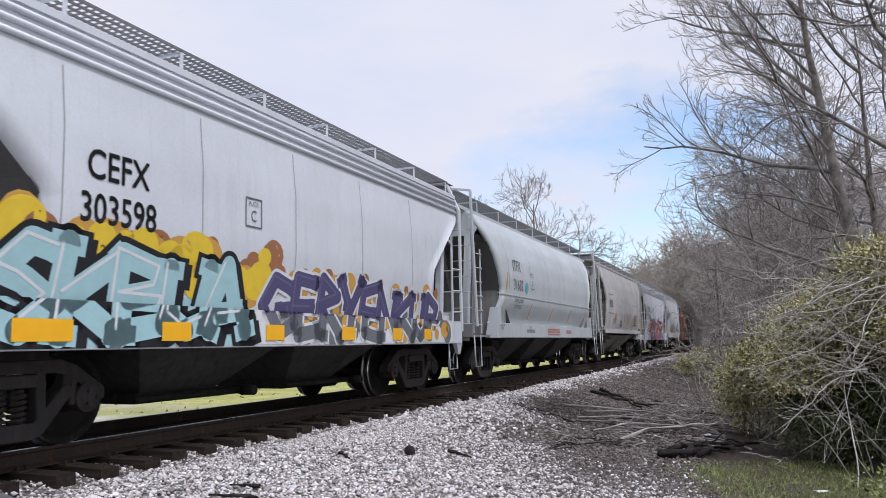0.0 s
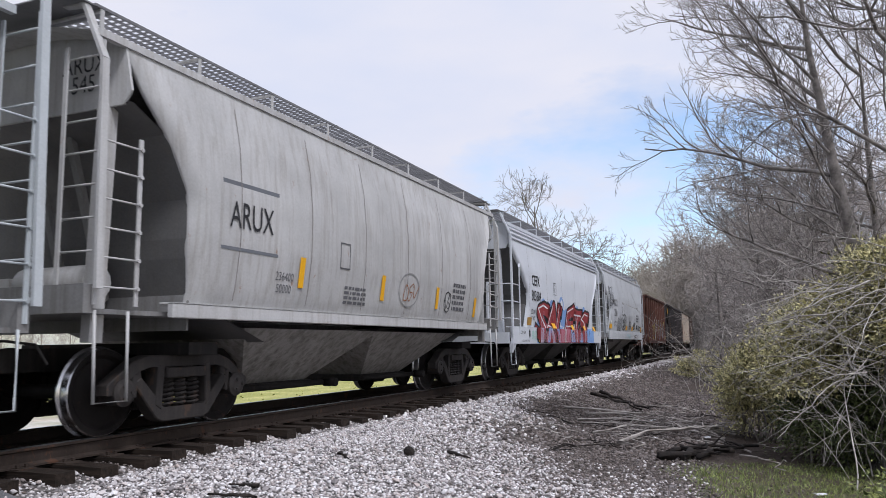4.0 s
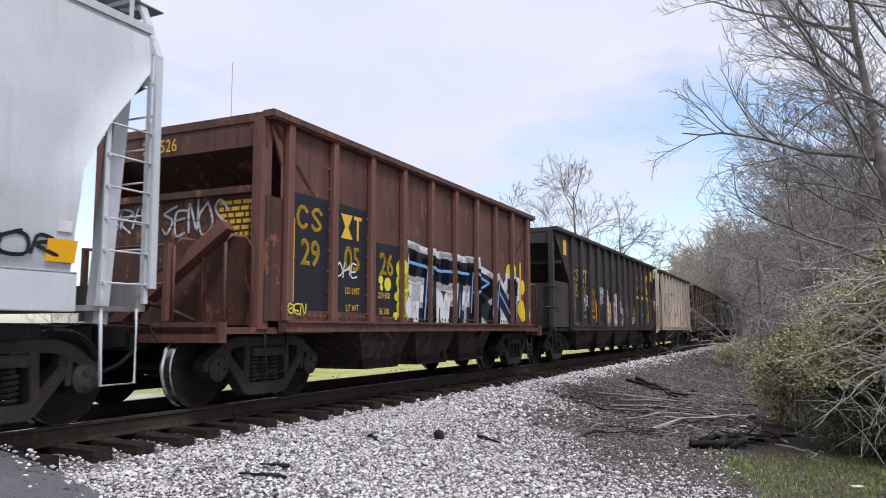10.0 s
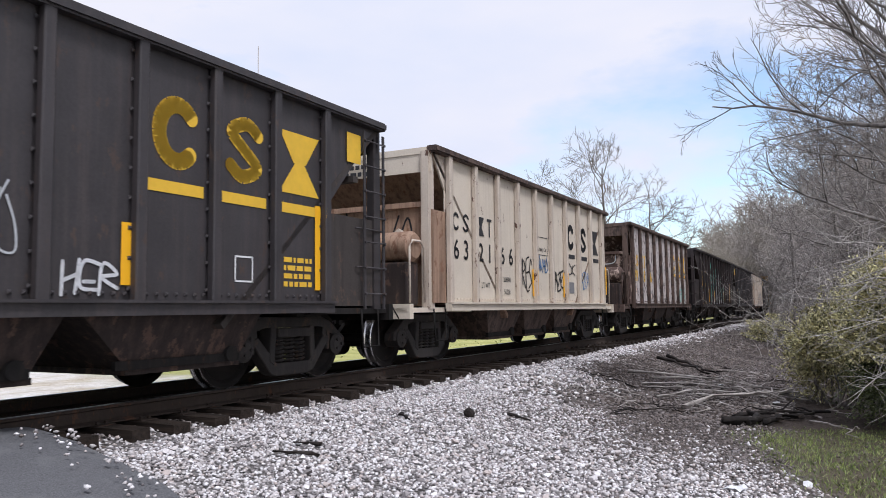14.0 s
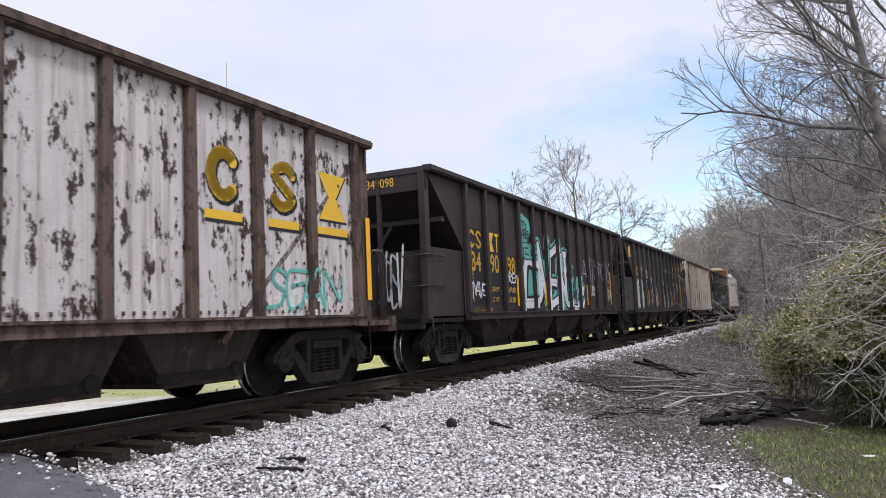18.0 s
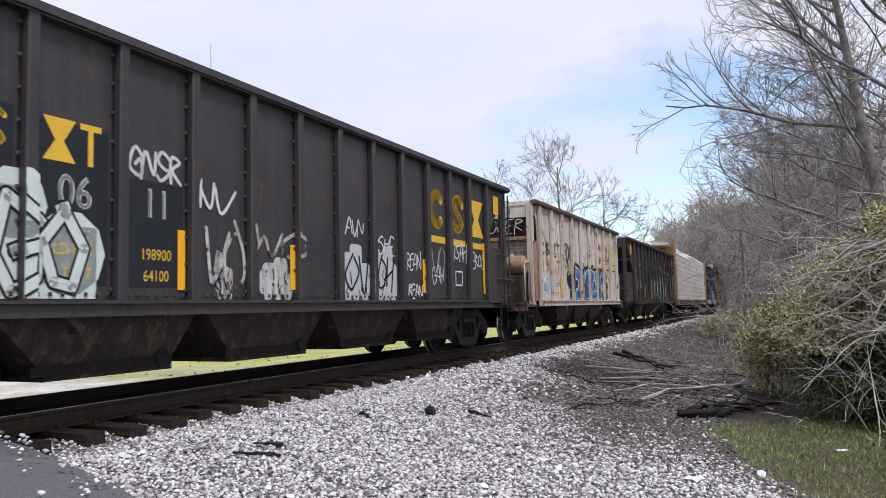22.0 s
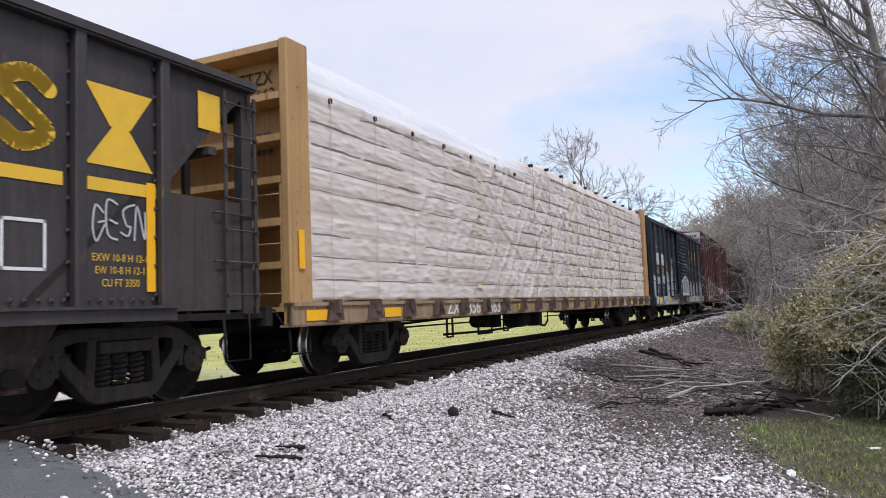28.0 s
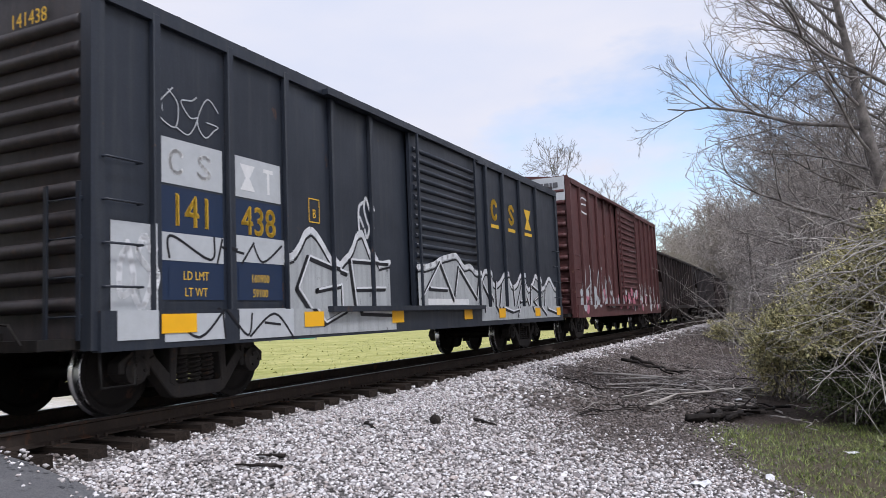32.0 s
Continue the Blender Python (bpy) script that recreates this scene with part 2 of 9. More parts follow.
def flat_paint(name, base, rough=0.55, wear=0.25):
    """Lettering and sprayed paint: thin, a little uneven."""
    m, n, l, b = nodes_of(name)
    co = placed(n, l)
    f = noise_of(n, l, co, 7, 6, 0.65)
    c = blend(n, l, ramp_of(n, l, f, 0.3, 0.7, (0, 0, 0), (wear,) * 3), base, tuple(v * 0.55 + 0.02 for v in base))
    l.new(c, b.inputs["Base Color"])
    b.inputs["Roughness"].default_value = rough
    return m


M_UNDER = paint("underframe_steel", (0.018, 0.0165, 0.016), (0.035, 0.03, 0.027), 0.5, rusty=0.25, rust=(0.05, 0.028, 0.018), rough=0.72, gloss=0.15)
M_TRUCK = paint("cast_steel", (0.036, 0.032, 0.031), (0.06, 0.05, 0.044), 0.5, rusty=0.4, rust=(0.065, 0.042, 0.031), rough=0.7, gloss=0.3)
M_WHEEL = paint("wheel_steel", (0.013, 0.011, 0.0105), (0.035, 0.026, 0.022), 0.3, rusty=0.3, rust=(0.035, 0.02, 0.015), rough=0.6, gloss=0.15)
M_TREAD = paint("polished_tread", (0.60, 0.60, 0.62), (0.35, 0.35, 0.35), 0.1, rough=0.22, metal=1.0)
M_CHUTE = paint("rusty_chute_steel", (0.04, 0.031, 0.029), (0.08, 0.055, 0.048), 0.6, rusty=0.5, rust=(0.10, 0.062, 0.05), rough=0.7, gloss=0.2)
M_DARKBAY = paint("dark_grey_bay_paint", (0.075, 0.073, 0.072), (0.03, 0.027, 0.025), 0.6, rusty=0.2, rust=(0.12, 0.10, 0.09), rough=0.65, gloss=0.2)
M_GRATE = paint("galvanised_grating", (0.2, 0.2, 0.21), streaks=0.2, rough=0.6)
M_WHITE = paint("white_hopper_paint", (0.66, 0.685, 0.73), (0.40, 0.40, 0.41), 0.22, rusty=0.0, rough=0.42, grime=0.12)
M_PEARL = paint("pale_grey_hopper_paint", (0.52, 0.555, 0.575), (0.36, 0.36, 0.36), 0.34, rusty=0.0, rough=0.4, grime=0.14)
M_DUSTY = paint("dusty_grey_hopper_paint", (0.56, 0.555, 0.55), (0.30, 0.275, 0.25), 0.5, rusty=0.1, rust=(0.34, 0.24, 0.19), rough=0.6, grime=0.25)
M_SILVER = paint("light_grey_hopper_paint", (0.58, 0.60, 0.63), (0.30, 0.29, 0.29), 0.24, rusty=0.0, rough=0.45, grime=0.16)
# recessed car ends: dirt and the shade under the slope share these greys
M_ENDGREY = paint("dirty_shaded_end_paint", (0.13, 0.127, 0.127), (0.12, 0.11, 0.10), 0.5, rusty=0.0, rough=0.6, grime=0.3)
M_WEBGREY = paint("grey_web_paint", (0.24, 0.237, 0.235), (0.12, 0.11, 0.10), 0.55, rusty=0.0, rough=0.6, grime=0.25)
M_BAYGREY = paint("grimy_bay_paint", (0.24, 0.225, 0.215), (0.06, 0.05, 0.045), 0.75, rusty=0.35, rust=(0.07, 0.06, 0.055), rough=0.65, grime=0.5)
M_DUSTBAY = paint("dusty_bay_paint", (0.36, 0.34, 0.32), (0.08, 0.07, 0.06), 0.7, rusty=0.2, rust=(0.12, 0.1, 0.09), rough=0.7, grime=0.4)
M_OXIDE = paint("oxide_red_paint", (0.152, 0.066, 0.052), (0.036, 0.022, 0.02), 0.6, rusty=0.42, rust=(0.2, 0.075, 0.048), rough=0.62, grime=0.4)
M_OXIDEPOST = paint("oxide_red_post_paint", (0.18, 0.078, 0.058), (0.05, 0.027, 0.022), 0.45, rusty=0.35, rust=(0.10, 0.045, 0.033), rough=0.62)
M_BLACK = paint("faded_black_paint", (0.050, 0.044, 0.047), (0.066, 0.052, 0.050), 0.5, rusty=0.38, rust=(0.062, 0.042, 0.035), rough=0.5, grime=0.45)
M_BLACKEND = paint("sooty_brown_end_paint", (0.062, 0.052, 0.048), (0.025, 0.021, 0.019), 0.5, rusty=0.45, rust=(0.085, 0.058, 0.046), rough=0.65, gloss=0.3)
M_CREAM = paint("cream_paint", (0.66, 0.58, 0.48), (0.30, 0.21, 0.15), 0.2, rusty=0.12, rust=(0.13, 0.07, 0.045), rough=0.5, grime=0.12)
M_CREAMRUST = paint("rust_speckled_cream_paint", (0.66, 0.575, 0.53), (0.15, 0.085, 0.06), 0.5, rusty=0.38, rust=(0.13, 0.065, 0.045), rough=0.55, grime=0.15)
M_RUSTEND = paint("rust_stained_end_paint", (0.42, 0.27, 0.185), (0.09, 0.05, 0.035), 0.7, rusty=0.5, rust=(0.20, 0.10, 0.06), rough=0.65, grime=0.35)
M_OXIDEEND = paint("blistered_oxide_end_paint", (0.10, 0.043, 0.033), (0.03, 0.018, 0.015), 0.55, rusty=0.5, rust=(0.26, 0.10, 0.055), rough=0.65, grime=0.35)
M_FLAKEDEND = paint("flaking_end_paint", (0.10, 0.058, 0.045), (0.04, 0.024, 0.02), 0.6, rusty=0.55, rust=(0.40, 0.30, 0.25), rough=0.65, grime=0.4)
M_FLAKED = paint("flaking_white_paint", (0.66, 0.61, 0.59), (0.16, 0.09, 0.07), 0.5, rusty=0.62, rust=(0.045, 0.026, 0.02), rough=0.55)
M_RUSTPOST = paint("rusted_post_paint", (0.13, 0.085, 0.068), (0.045, 0.028, 0.022), 0.7, rusty=0.75, rust=(0.04, 0.025, 0.02), rough=0.7)
M_CREAMPOST = paint("worn_cream_post_paint", (0.64, 0.55, 0.46), (0.20, 0.12, 0.08), 0.4, rusty=0.32, rust=(0.10, 0.05, 0.035), rough=0.6)
M_UMBER = paint("dark_brown_paint", (0.040, 0.028, 0.028), (0.022, 0.017, 0.016), 0.45, rusty=0.4, rust=(0.062, 0.037, 0.032), rough=0.52, grime=0.4)
M_TAN = paint("weathered_tan_paint", (0.50, 0.30, 0.125), (0.20, 0.115, 0.055), 0.45, rusty=0.28, rust=(0.17, 0.085, 0.045), rough=0.6)
M_SILL = paint("weathered_brown_sill_paint", (0.37, 0.255, 0.15), (0.12, 0.08, 0.055), 0.5, rusty=0.35, rust=(0.06, 0.042, 0.034), rough=0.65)
M_NAVY = paint("blue_black_boxcar_paint", (0.021, 0.027, 0.040), (0.05, 0.052, 0.055), 0.4, rusty=0.1, rust=(0.07, 0.04, 0.03), rough=0.42)
M_MAROON = paint("brown_boxcar_paint", (0.105, 0.036, 0.036), (0.05, 0.025, 0.024), 0.5, rusty=0.2, rust=(0.16, 0.08, 0.06), rough=0.55)
M_DECAL_BLACK = flat_paint("black_lettering", (0.03, 0.03, 0.034))
M_DECAL_GREY = flat_paint("worn_grey_lettering", (0.2, 0.2, 0.21))
M_DECAL_YELLOW = flat_paint("yellow_lettering", (0.78, 0.48, 0.05), wear=0.3)
M_DECAL_WHITE = flat_paint("white_lettering", (0.75, 0.75, 0.75), wear=0.35)
M_DECAL_ORANGE = flat_paint("reflector_yellow", (0.9, 0.46, 0.02), 0.35, wear=0.15)
M_PATCH = flat_paint("black_paint_patch", (0.02, 0.022, 0.028))
M_TEXTLINE = flat_paint("small_print", (0.13, 0.13, 0.14))
M_REDPRINT = flat_paint("red_small_print", (0.5, 0.16, 0.15))
SPRAY = {}


def spray(key, rgb):
    if key not in SPRAY:
        SPRAY[key] = flat_paint("sprayed_" + key, rgb, 0.5, 0.3)
    return SPRAY[key]


for key, rgb in dict(teal=(0.38, 0.60, 0.64), aqua=(0.16, 0.48, 0.42), mint=(0.28, 0.62, 0.5), black=(0.02, 0.02, 0.024), white=(0.72, 0.73, 0.75),
                     silver=(0.5, 0.52, 0.54), yellow=(0.80, 0.56, 0.05), gold=(0.62, 0.34, 0.08), brown=(0.36, 0.16, 0.075), violet=(0.15, 0.14, 0.24),
                     plum=(0.06, 0.05, 0.14), slate=(0.16, 0.17, 0.19), lilac=(0.44, 0.42, 0.55), red=(0.33, 0.045, 0.05), sky=(0.22, 0.38, 0.70), blue=(0.10, 0.22, 0.44), pink=(0.62, 0.36, 0.48),
                     rose=(0.5, 0.18, 0.24), navy=(0.02, 0.035, 0.075), pale=(0.62, 0.68, 0.64), lemon=(0.75, 0.66, 0.06), fern=(0.07, 0.33, 0.24), ink=(0.012, 0.015, 0.026), indigo=(0.095, 0.085, 0.19)).items():
    spray(key, rgb)
SPRAY["buffed"] = paint("buffed_white_paint", (0.62, 0.60, 0.575), (0.12, 0.09, 0.08), 0.7, rusty=0.62, rust=(0.05, 0.036, 0.032), rough=0.6)
# ---- the ground ----
def axis_y(x):
    """y of the track's centre at a given x."""
    if x <= 0:
        return AXIS_Y
    i = min(int(x / TRACK_STEP), len(TRACK_PTS) - 2)
    return TRACK_PTS[i][1] + (TRACK_PTS[i + 1][1] - TRACK_PTS[i][1]) * (x - TRACK_PTS[i][0]) / TRACK_STEP


BED = [(-60, -0.75), (-12, -0.66), (-5, -0.60), (-3.2, -0.56), (-2.0, -0.30), (0.6, -0.29), (0.95, -0.26), (1.2, -0.27), (1.45, -0.325), (2.0, -0.335), (2.4, -0.36), (4.3, -0.60), (5.6, -0.66), (6.6, -0.72), (8.2, -0.92), (11, -1.05), (60, -1.1)]


def ground_z(x, y):
    lat = axis_y(x) - y
    drop = 0.28 * min(max((x - 10) / 12, 0), 1) * min(max((lat - 2.8) / 2.0, 0), 1)
    bumps = 0.035 * noise.noise((x * 0.6, y * 0.6, 1.0)) + 0.015 * noise.noise((x * 2.3, y * 2.3, 2.0))
    return between(BED, lat) - drop * (1 if lat < 9 else 0.6) + (bumps if abs(lat) > 1.5 else 0.3 * bumps)


def zones(x, y):
    """How much of grass, dark litter and pale gravel lies at a place."""
    lat = axis_y(x) - y
    n = noise.noise((x * 0.45, y * 0.45, 7)) * 0.8 + noise.noise((x * 1.7, y * 1.7, 9)) * 0.35

    def step(v, w=0.5):
        return min(max(v / w + 0.5, 0), 1)

    if lat < 0:
        grass = max(step(x - 12.5 - 0.25 * min(-lat, 12) + n * 4.5, 5.0), step(-lat - 24 + 5 * n, 6.0)) * step(-lat - 4.4 + n * 1.2, 1.6)
        return grass, 0.0, step(-lat - 2.4 + 0.4 * n) * (1 - grass)
    verge = step(0.25 + (x - 7.9) * 0.42 - y + n * 0.5, 0.7) * step(11.3 + (1.0 - y) * 1.4 - x + n, 1.2) * step(x - 4.5 + n, 1.5)
    litter = step(x - 8.7 - max(0, 5.2 - lat) * 2.6 + n * 3.2, 4.6) * step(lat - 2.35 + 0.6 * n, 1.2)
    litter = max(litter, step(lat - 10 + n, 2) * 0.9)
    worn = 0.2 * step(x - 7.2 - max(0, 4.5 - lat) * 1.4 + n * 2.5, 3.0) * step(lat - 2.6 + n, 1.0)
    oily = 0.9 * step(1.2 - lat + 0.3 * n, 0.5)
    return 0.05 * verge, max(litter, worn, verge, oily), 0.0


M_GROUND, gn, gl, gb = nodes_of("ground")
gco = gn.new("ShaderNodeTexCoord").outputs["Object"]
vor = gn.new("ShaderNodeTexVoronoi")
vor.inputs["Scale"].default_value = 24
gl.new(gco, vor.inputs["Vector"])
# ground between the loose stones: the shade of the gaps is coloured in
gap_stone_c = ramp_of(gn, gl, vor.outputs["Color"], 0.15, 0.85, (0.045, 0.04, 0.038), (0.22, 0.205, 0.2))
att = gn.new("ShaderNodeAttribute")
att.attribute_name = "zone"
sep = gn.new("ShaderNodeSeparateColor")
gl.new(att.outputs["Color"], sep.inputs[0])
lit_n = noise_of(gn, gl, gco, 16, 8, 0.7)
litter_c = ramp_of(gn, gl, lit_n, 0.35, 0.72, (0.024, 0.019, 0.016), (0.12, 0.092, 0.078))
grass_c = blend(gn, gl, ramp_of(gn, gl, noise_of(gn, gl, gco, 0.7, 5), 0.35, 0.7), (0.34, 0.345, 0.10), (0.60, 0.55, 0.23))
grass_c = blend(gn, gl, ramp_of(gn, gl, noise_of(gn, gl, gco, 9, 6, 0.7), 0.45, 0.7), grass_c, (0.21, 0.235, 0.07))
pale_c = blend(gn, gl, ramp_of(gn, gl, noise_of(gn, gl, gco, 0.6, 6, 0.7), 0.42, 0.62), ramp_of(gn, gl, noise_of(gn, gl, gco, 7, 8, 0.75), 0.3, 0.7, (0.45, 0.42, 0.38), (0.82, 0.80, 0.77)), ramp_of(gn, gl, noise_of(gn, gl, gco, 4, 8, 0.75), 0.35, 0.65, (0.34, 0.28, 0.20), (0.60, 0.54, 0.44)))
gc = blend(gn, gl, sep.outputs[1], gap_stone_c, litter_c)
gc = blend(gn, gl, sep.outputs[2], gc, pale_c)
gc = blend(gn, gl, sep.outputs[0], gc, grass_c)
gl.new(gc, gb.inputs["Base Color"])
gb.inputs["Roughness"].default_value = 0.9
bump_of(gn, gl, gb, vor.outputs["Distance"], 0.6, 0.03)


def axis_cuts(fine0, fine1, step, far):
    """Grid lines: even in the near stretch, ever wider out to the horizon."""
    out = list(np.arange(fine0, fine1, step))
    d, a, b = step, fine0, fine1
    while b < far or a > -far:
        d *= 1.18
        a, b = a - d, b + d
        out = [a, *out, b] if a > -far * 1.2 else [*out, b]
    return out


gx, gy = axis_cuts(-3, 34, 0.3, 1500), axis_cuts(-4, 16, 0.3, 1500)
gv = [(x, y, ground_z(x, y)) for x in gx for y in gy]
w = len(gy)
gf = [(i * w + k, (i + 1) * w + k, (i + 1) * w + k + 1, i * w + k + 1) for i in range(len(gx) - 1) for k in range(w - 1)]
me = from_lists("ground", gv, gf, M_GROUND, True)
col = me.color_attributes.new("zone", "FLOAT_COLOR", "POINT")
col.data.foreach_set("color", [c for x, y, _ in gv for c in (*zones(x, y), 1.0)])
ground = tagged(part("ground", me, None), "gravel, leaf litter and rough grass beside the railway", "ground", kind="structure")

# asphalt of the road crossing
M_ASPHALT, an, al, ab = nodes_of("old_asphalt")
aco = an.new("ShaderNodeTexCoord").outputs["Object"]
ac = ramp_of(an, al, noise_of(an, al, aco, 70, 6, 0.75), 0.3, 0.75, (0.065, 0.065, 0.07), (0.21, 0.21, 0.22))
ac = blend(an, al, ramp_of(an, al, noise_of(an, al, aco, 1.3, 6, 0.65), 0.5, 0.66, (0, 0, 0), (0.6,) * 3), ac, (0.22, 0.22, 0.22))
al.new(ac, ab.inputs["Base Color"])
ab.inputs["Roughness"].default_value = 0.85
bump_of(an, al, ab, noise_of(an, al, aco, 60, 5, 0.7), 0.5, 0.02)
verts, faces = [], []
ROAD = [(-9, -0.5), (-5, -0.3), (-2.4, -0.12), (-1.2, -0.03), (-0.86, -0.02), (-0.66, -0.02), (0.66, -0.02), (0.86, -0.015), (1.1, -0.03), (1.5, -0.07), (2.0, -0.14), (2.6, -0.24), (3.2, -0.36), (4.0, -0.50), (5.0, -0.58), (6.5, -0.66), (8.5, -0.74), (12, -0.9)]
ROAD = [*ROAD[:8], *((lat, between(ROAD, lat)) for lat in np.arange(1.0, 8.4, 0.22)), *ROAD[-2:]]
lats, ups = [r[0] for r in ROAD], [r[1] for r in ROAD]
for j, (lat, z) in enumerate(zip(lats, ups)):
    edge = 4.45 - 0.16 * max(0, lat - 1.2) + 0.16 * noise.noise((lat * 1.3, 0, 3)) + 0.10 * noise.noise((lat * 4.1, 0, 5))
    for k in range(13):
        x = -9 + (edge + 9) * k / 12
        verts.append((x, AXIS_Y - lat, z + 0.012 * noise.noise((x * 1.1, lat, 4)) if k < 12 else z - 0.07))
for j in range(len(lats) - 1):
    if lats[j] in (-0.86, 0.66):
        continue
    for k in range(12):
        faces.append((j * 13 + k, (j + 1) * 13 + k, (j + 1) * 13 + k + 1, j * 13 + k + 1))
me = from_lists("road", verts, faces, M_ASPHALT, True)
me.flip_normals()
tagged(part("road", me, None), "worn grey asphalt of a road crossing", "road", kind="structure")

# ---- track ----
M_RAIL = paint("rail_steel", (0.05, 0.038, 0.032), (0.07, 0.05, 0.04), 0.4, rusty=0.4, rust=(0.085, 0.045, 0.03), rough=0.7, gloss=0.15)
M_RAILTOP = paint("rail_head", (0.30, 0.30, 0.31), (0.2, 0.19, 0.18), 0.1, rough=0.28, metal=0.9)
M_TIE, tn, tl, tb = nodes_of("creosoted_tie")
tco = placed(tn, tl, (1, 1, 1))
tc = ramp_of(tn, tl, noise_of(tn, tl, placed(tn, tl, (9, 0.7, 9)), 3, 7, 0.65), 0.3, 0.75, (0.010, 0.008, 0.007), (0.047, 0.033, 0.025))
tl.new(tc, tb.inputs["Base Color"])
tb.inputs["Roughness"].default_value = 0.85
bump_of(tn, tl, tb, noise_of(tn, tl, placed(tn, tl, (12, 0.8, 12)), 3, 6, 0.65), 0.8, 0.02)
line = tagged(new("railway_track"), "single track of rusty rails on dark wooden ties", "track", kind="structure")
PROFILE = [(-0.07, -0.185), (-0.07, -0.168), (-0.012, -0.145), (-0.010, -0.045), (-0.036, -0.032), (-0.036, -0.006), (-0.026, 0.0), (0.026, 0.0), (0.036, -0.006), (0.036, -0.032), (0.010, -0.045), (0.012, -0.145), (0.07, -0.168), (0.07, -0.185)]
stations = [-250, -60, -20] + [i * 2.0 for i in range(-4, 100)]
for lat in (-0.753, 0.753):
    verts = [track(s, lat - a, z) for s in stations for a, z in PROFILE]
    n = len(PROFILE)
    faces = [(i * n + k, i * n + k + 1, (i + 1) * n + k + 1, (i + 1) * n + k) for i in range(len(stations) - 1) for k in range(n - 1)]
    me = from_lists("rail", verts, faces, M_RAIL)
    me.materials.append(M_RAILTOP)
    me.polygons.foreach_set("material_index", [1 if f % (n - 1) in (5, 6, 7) else 0 for f in range(len(faces))])
    part("rail", me, None, line)
rnd = random.Random(3)
tie_meshes = []
for v in range(5):
    bm = bmesh.new()
    box(bm, -0.115, 0.115, -1.40, 1.40, -0.37, -0.19)
    bmesh.ops.subdivide_edges(bm, edges=[e for e in bm.edges if abs(e.verts[0].co.y - e.verts[1].co.y) > 1], cuts=8)
    for q in bm.verts:
        q.co += Vector((rnd.uniform(-1, 1), rnd.uniform(-1, 1) * 2.0, rnd.uniform(-1, 0.6))) * 0.009
    tie_meshes.append(mesh_of("tie", bm, M_TIE))
bm = bmesh.new()
box(bm, -0.1, 0.1, -0.17, 0.17, -0.192, -0.178)
for x in (-0.05, 0.05):
    for y in (-0.09, 0.09):
        box(bm, x - 0.015, x + 0.015, y - 0.015, y + 0.015, -0.18, -0.145)
plate = mesh_of("tie_plate", bm, M_RAIL)
for i in range(170):
    s = 4.72 + i * 0.522
    p = track(s)
    m = Matrix.Translation((p.x, p.y, rnd.uniform(-0.01, 0.004))) @ pose(0, 0, 0, rnd.uniform(-0.5, 0.5), 0, math.degrees(bearing(s)) + rnd.uniform(-1.2, 1.2))
    tie = part("tie", tie_meshes[rnd.randrange(5)], None, line, at=m @ pose(0, rnd.uniform(-0.06, 0.06), 0))
    if i < 44:
        part("tie_plate", plate, None, tie, at=pose(0, -0.753, 0))

# ---- crushed stone ----
def stone_mat(name, tint, dust):
    M, sn_, sl, sb = nodes_of(name)
    geo = sn_.new("ShaderNodeNewGeometry")
    oin = sn_.new("ShaderNodeObjectInfo")
    add = sn_.new("ShaderNodeMath")
    add.operation = "ADD"
    sl.new(geo.outputs["Random Per Island"], add.inputs[0])
    sl.new(oin.outputs["Random"], add.inputs[1])
    fra = sn_.new("ShaderNodeMath")
    fra.operation = "FRACT"
    sl.new(add.outputs[0], fra.inputs[0])
    cr = sn_.new("ShaderNodeValToRGB")
    els = cr.color_ramp.elements
    els[0].color, els[1].color = (0.16, 0.15, 0.15, 1), (0.80, 0.79, 0.79, 1)
    for p_, c_ in ((0.2, (0.30, 0.28, 0.275, 1)), (0.5, (0.56, 0.54, 0.53, 1)), (0.62, (0.44, 0.38, 0.35, 1)), (0.8, (0.66, 0.65, 0.65, 1))):
        e = els.new(p_)
        e.color = c_
    sl.new(fra.outputs[0], cr.inputs[0])
    sco = sn_.new("ShaderNodeTexCoord").outputs["Object"]
    tinted = blend(sn_, sl, 1.0, cr.outputs[0], tint, "MULTIPLY")
    sc = blend(sn_, sl, ramp_of(sn_, sl, noise_of(sn_, sl, sco, 60, 4), 0.35, 0.7, (0, 0, 0), (dust,) * 3), tinted, (0.2, 0.18, 0.17))
    sl.new(sc, sb.inputs["Base Color"])
    sb.inputs["Roughness"].default_value = 0.85
    return M


M_STONE = stone_mat("crushed_stone", (1.19, 1.17, 1.19), 0.35)
M_DIRTY = stone_mat("dirty_stone", (0.33, 0.29, 0.275), 0.6)
rng = np.random.default_rng(5)
OCT_V = np.array([(1, 0, 0), (-1, 0, 0), (0, 1, 0), (0, -1, 0), (0, 0, 1), (0, 0, -1), (0.6, 0.6, 0.6), (-0.6, 0.6, -0.6), (0.6, -0.6, -0.6), (-0.6, -0.6, 0.6)])


def hull_faces(points):
    bm = bmesh.new()
    for p in points:
        bm.verts.new(p)
    bmesh.ops.convex_hull(bm, input=bm.verts)
    bmesh.ops.triangulate(bm, faces=bm.faces)
    bm.verts.index_update()
    keep = [v for v in bm.verts if v.link_faces]
    index = {v: i for i, v in enumerate(keep)}
    out = np.array([tuple(v.co) for v in keep]), np.array([[index[v] for v in f.verts] for f in bm.faces])
    bm.free()
    return out


ROCKS = [hull_faces(OCT_V * rng.uniform(0.6, 1.15, (10, 1)) * (1.0, 0.85, 0.62)) for _ in range(12)]


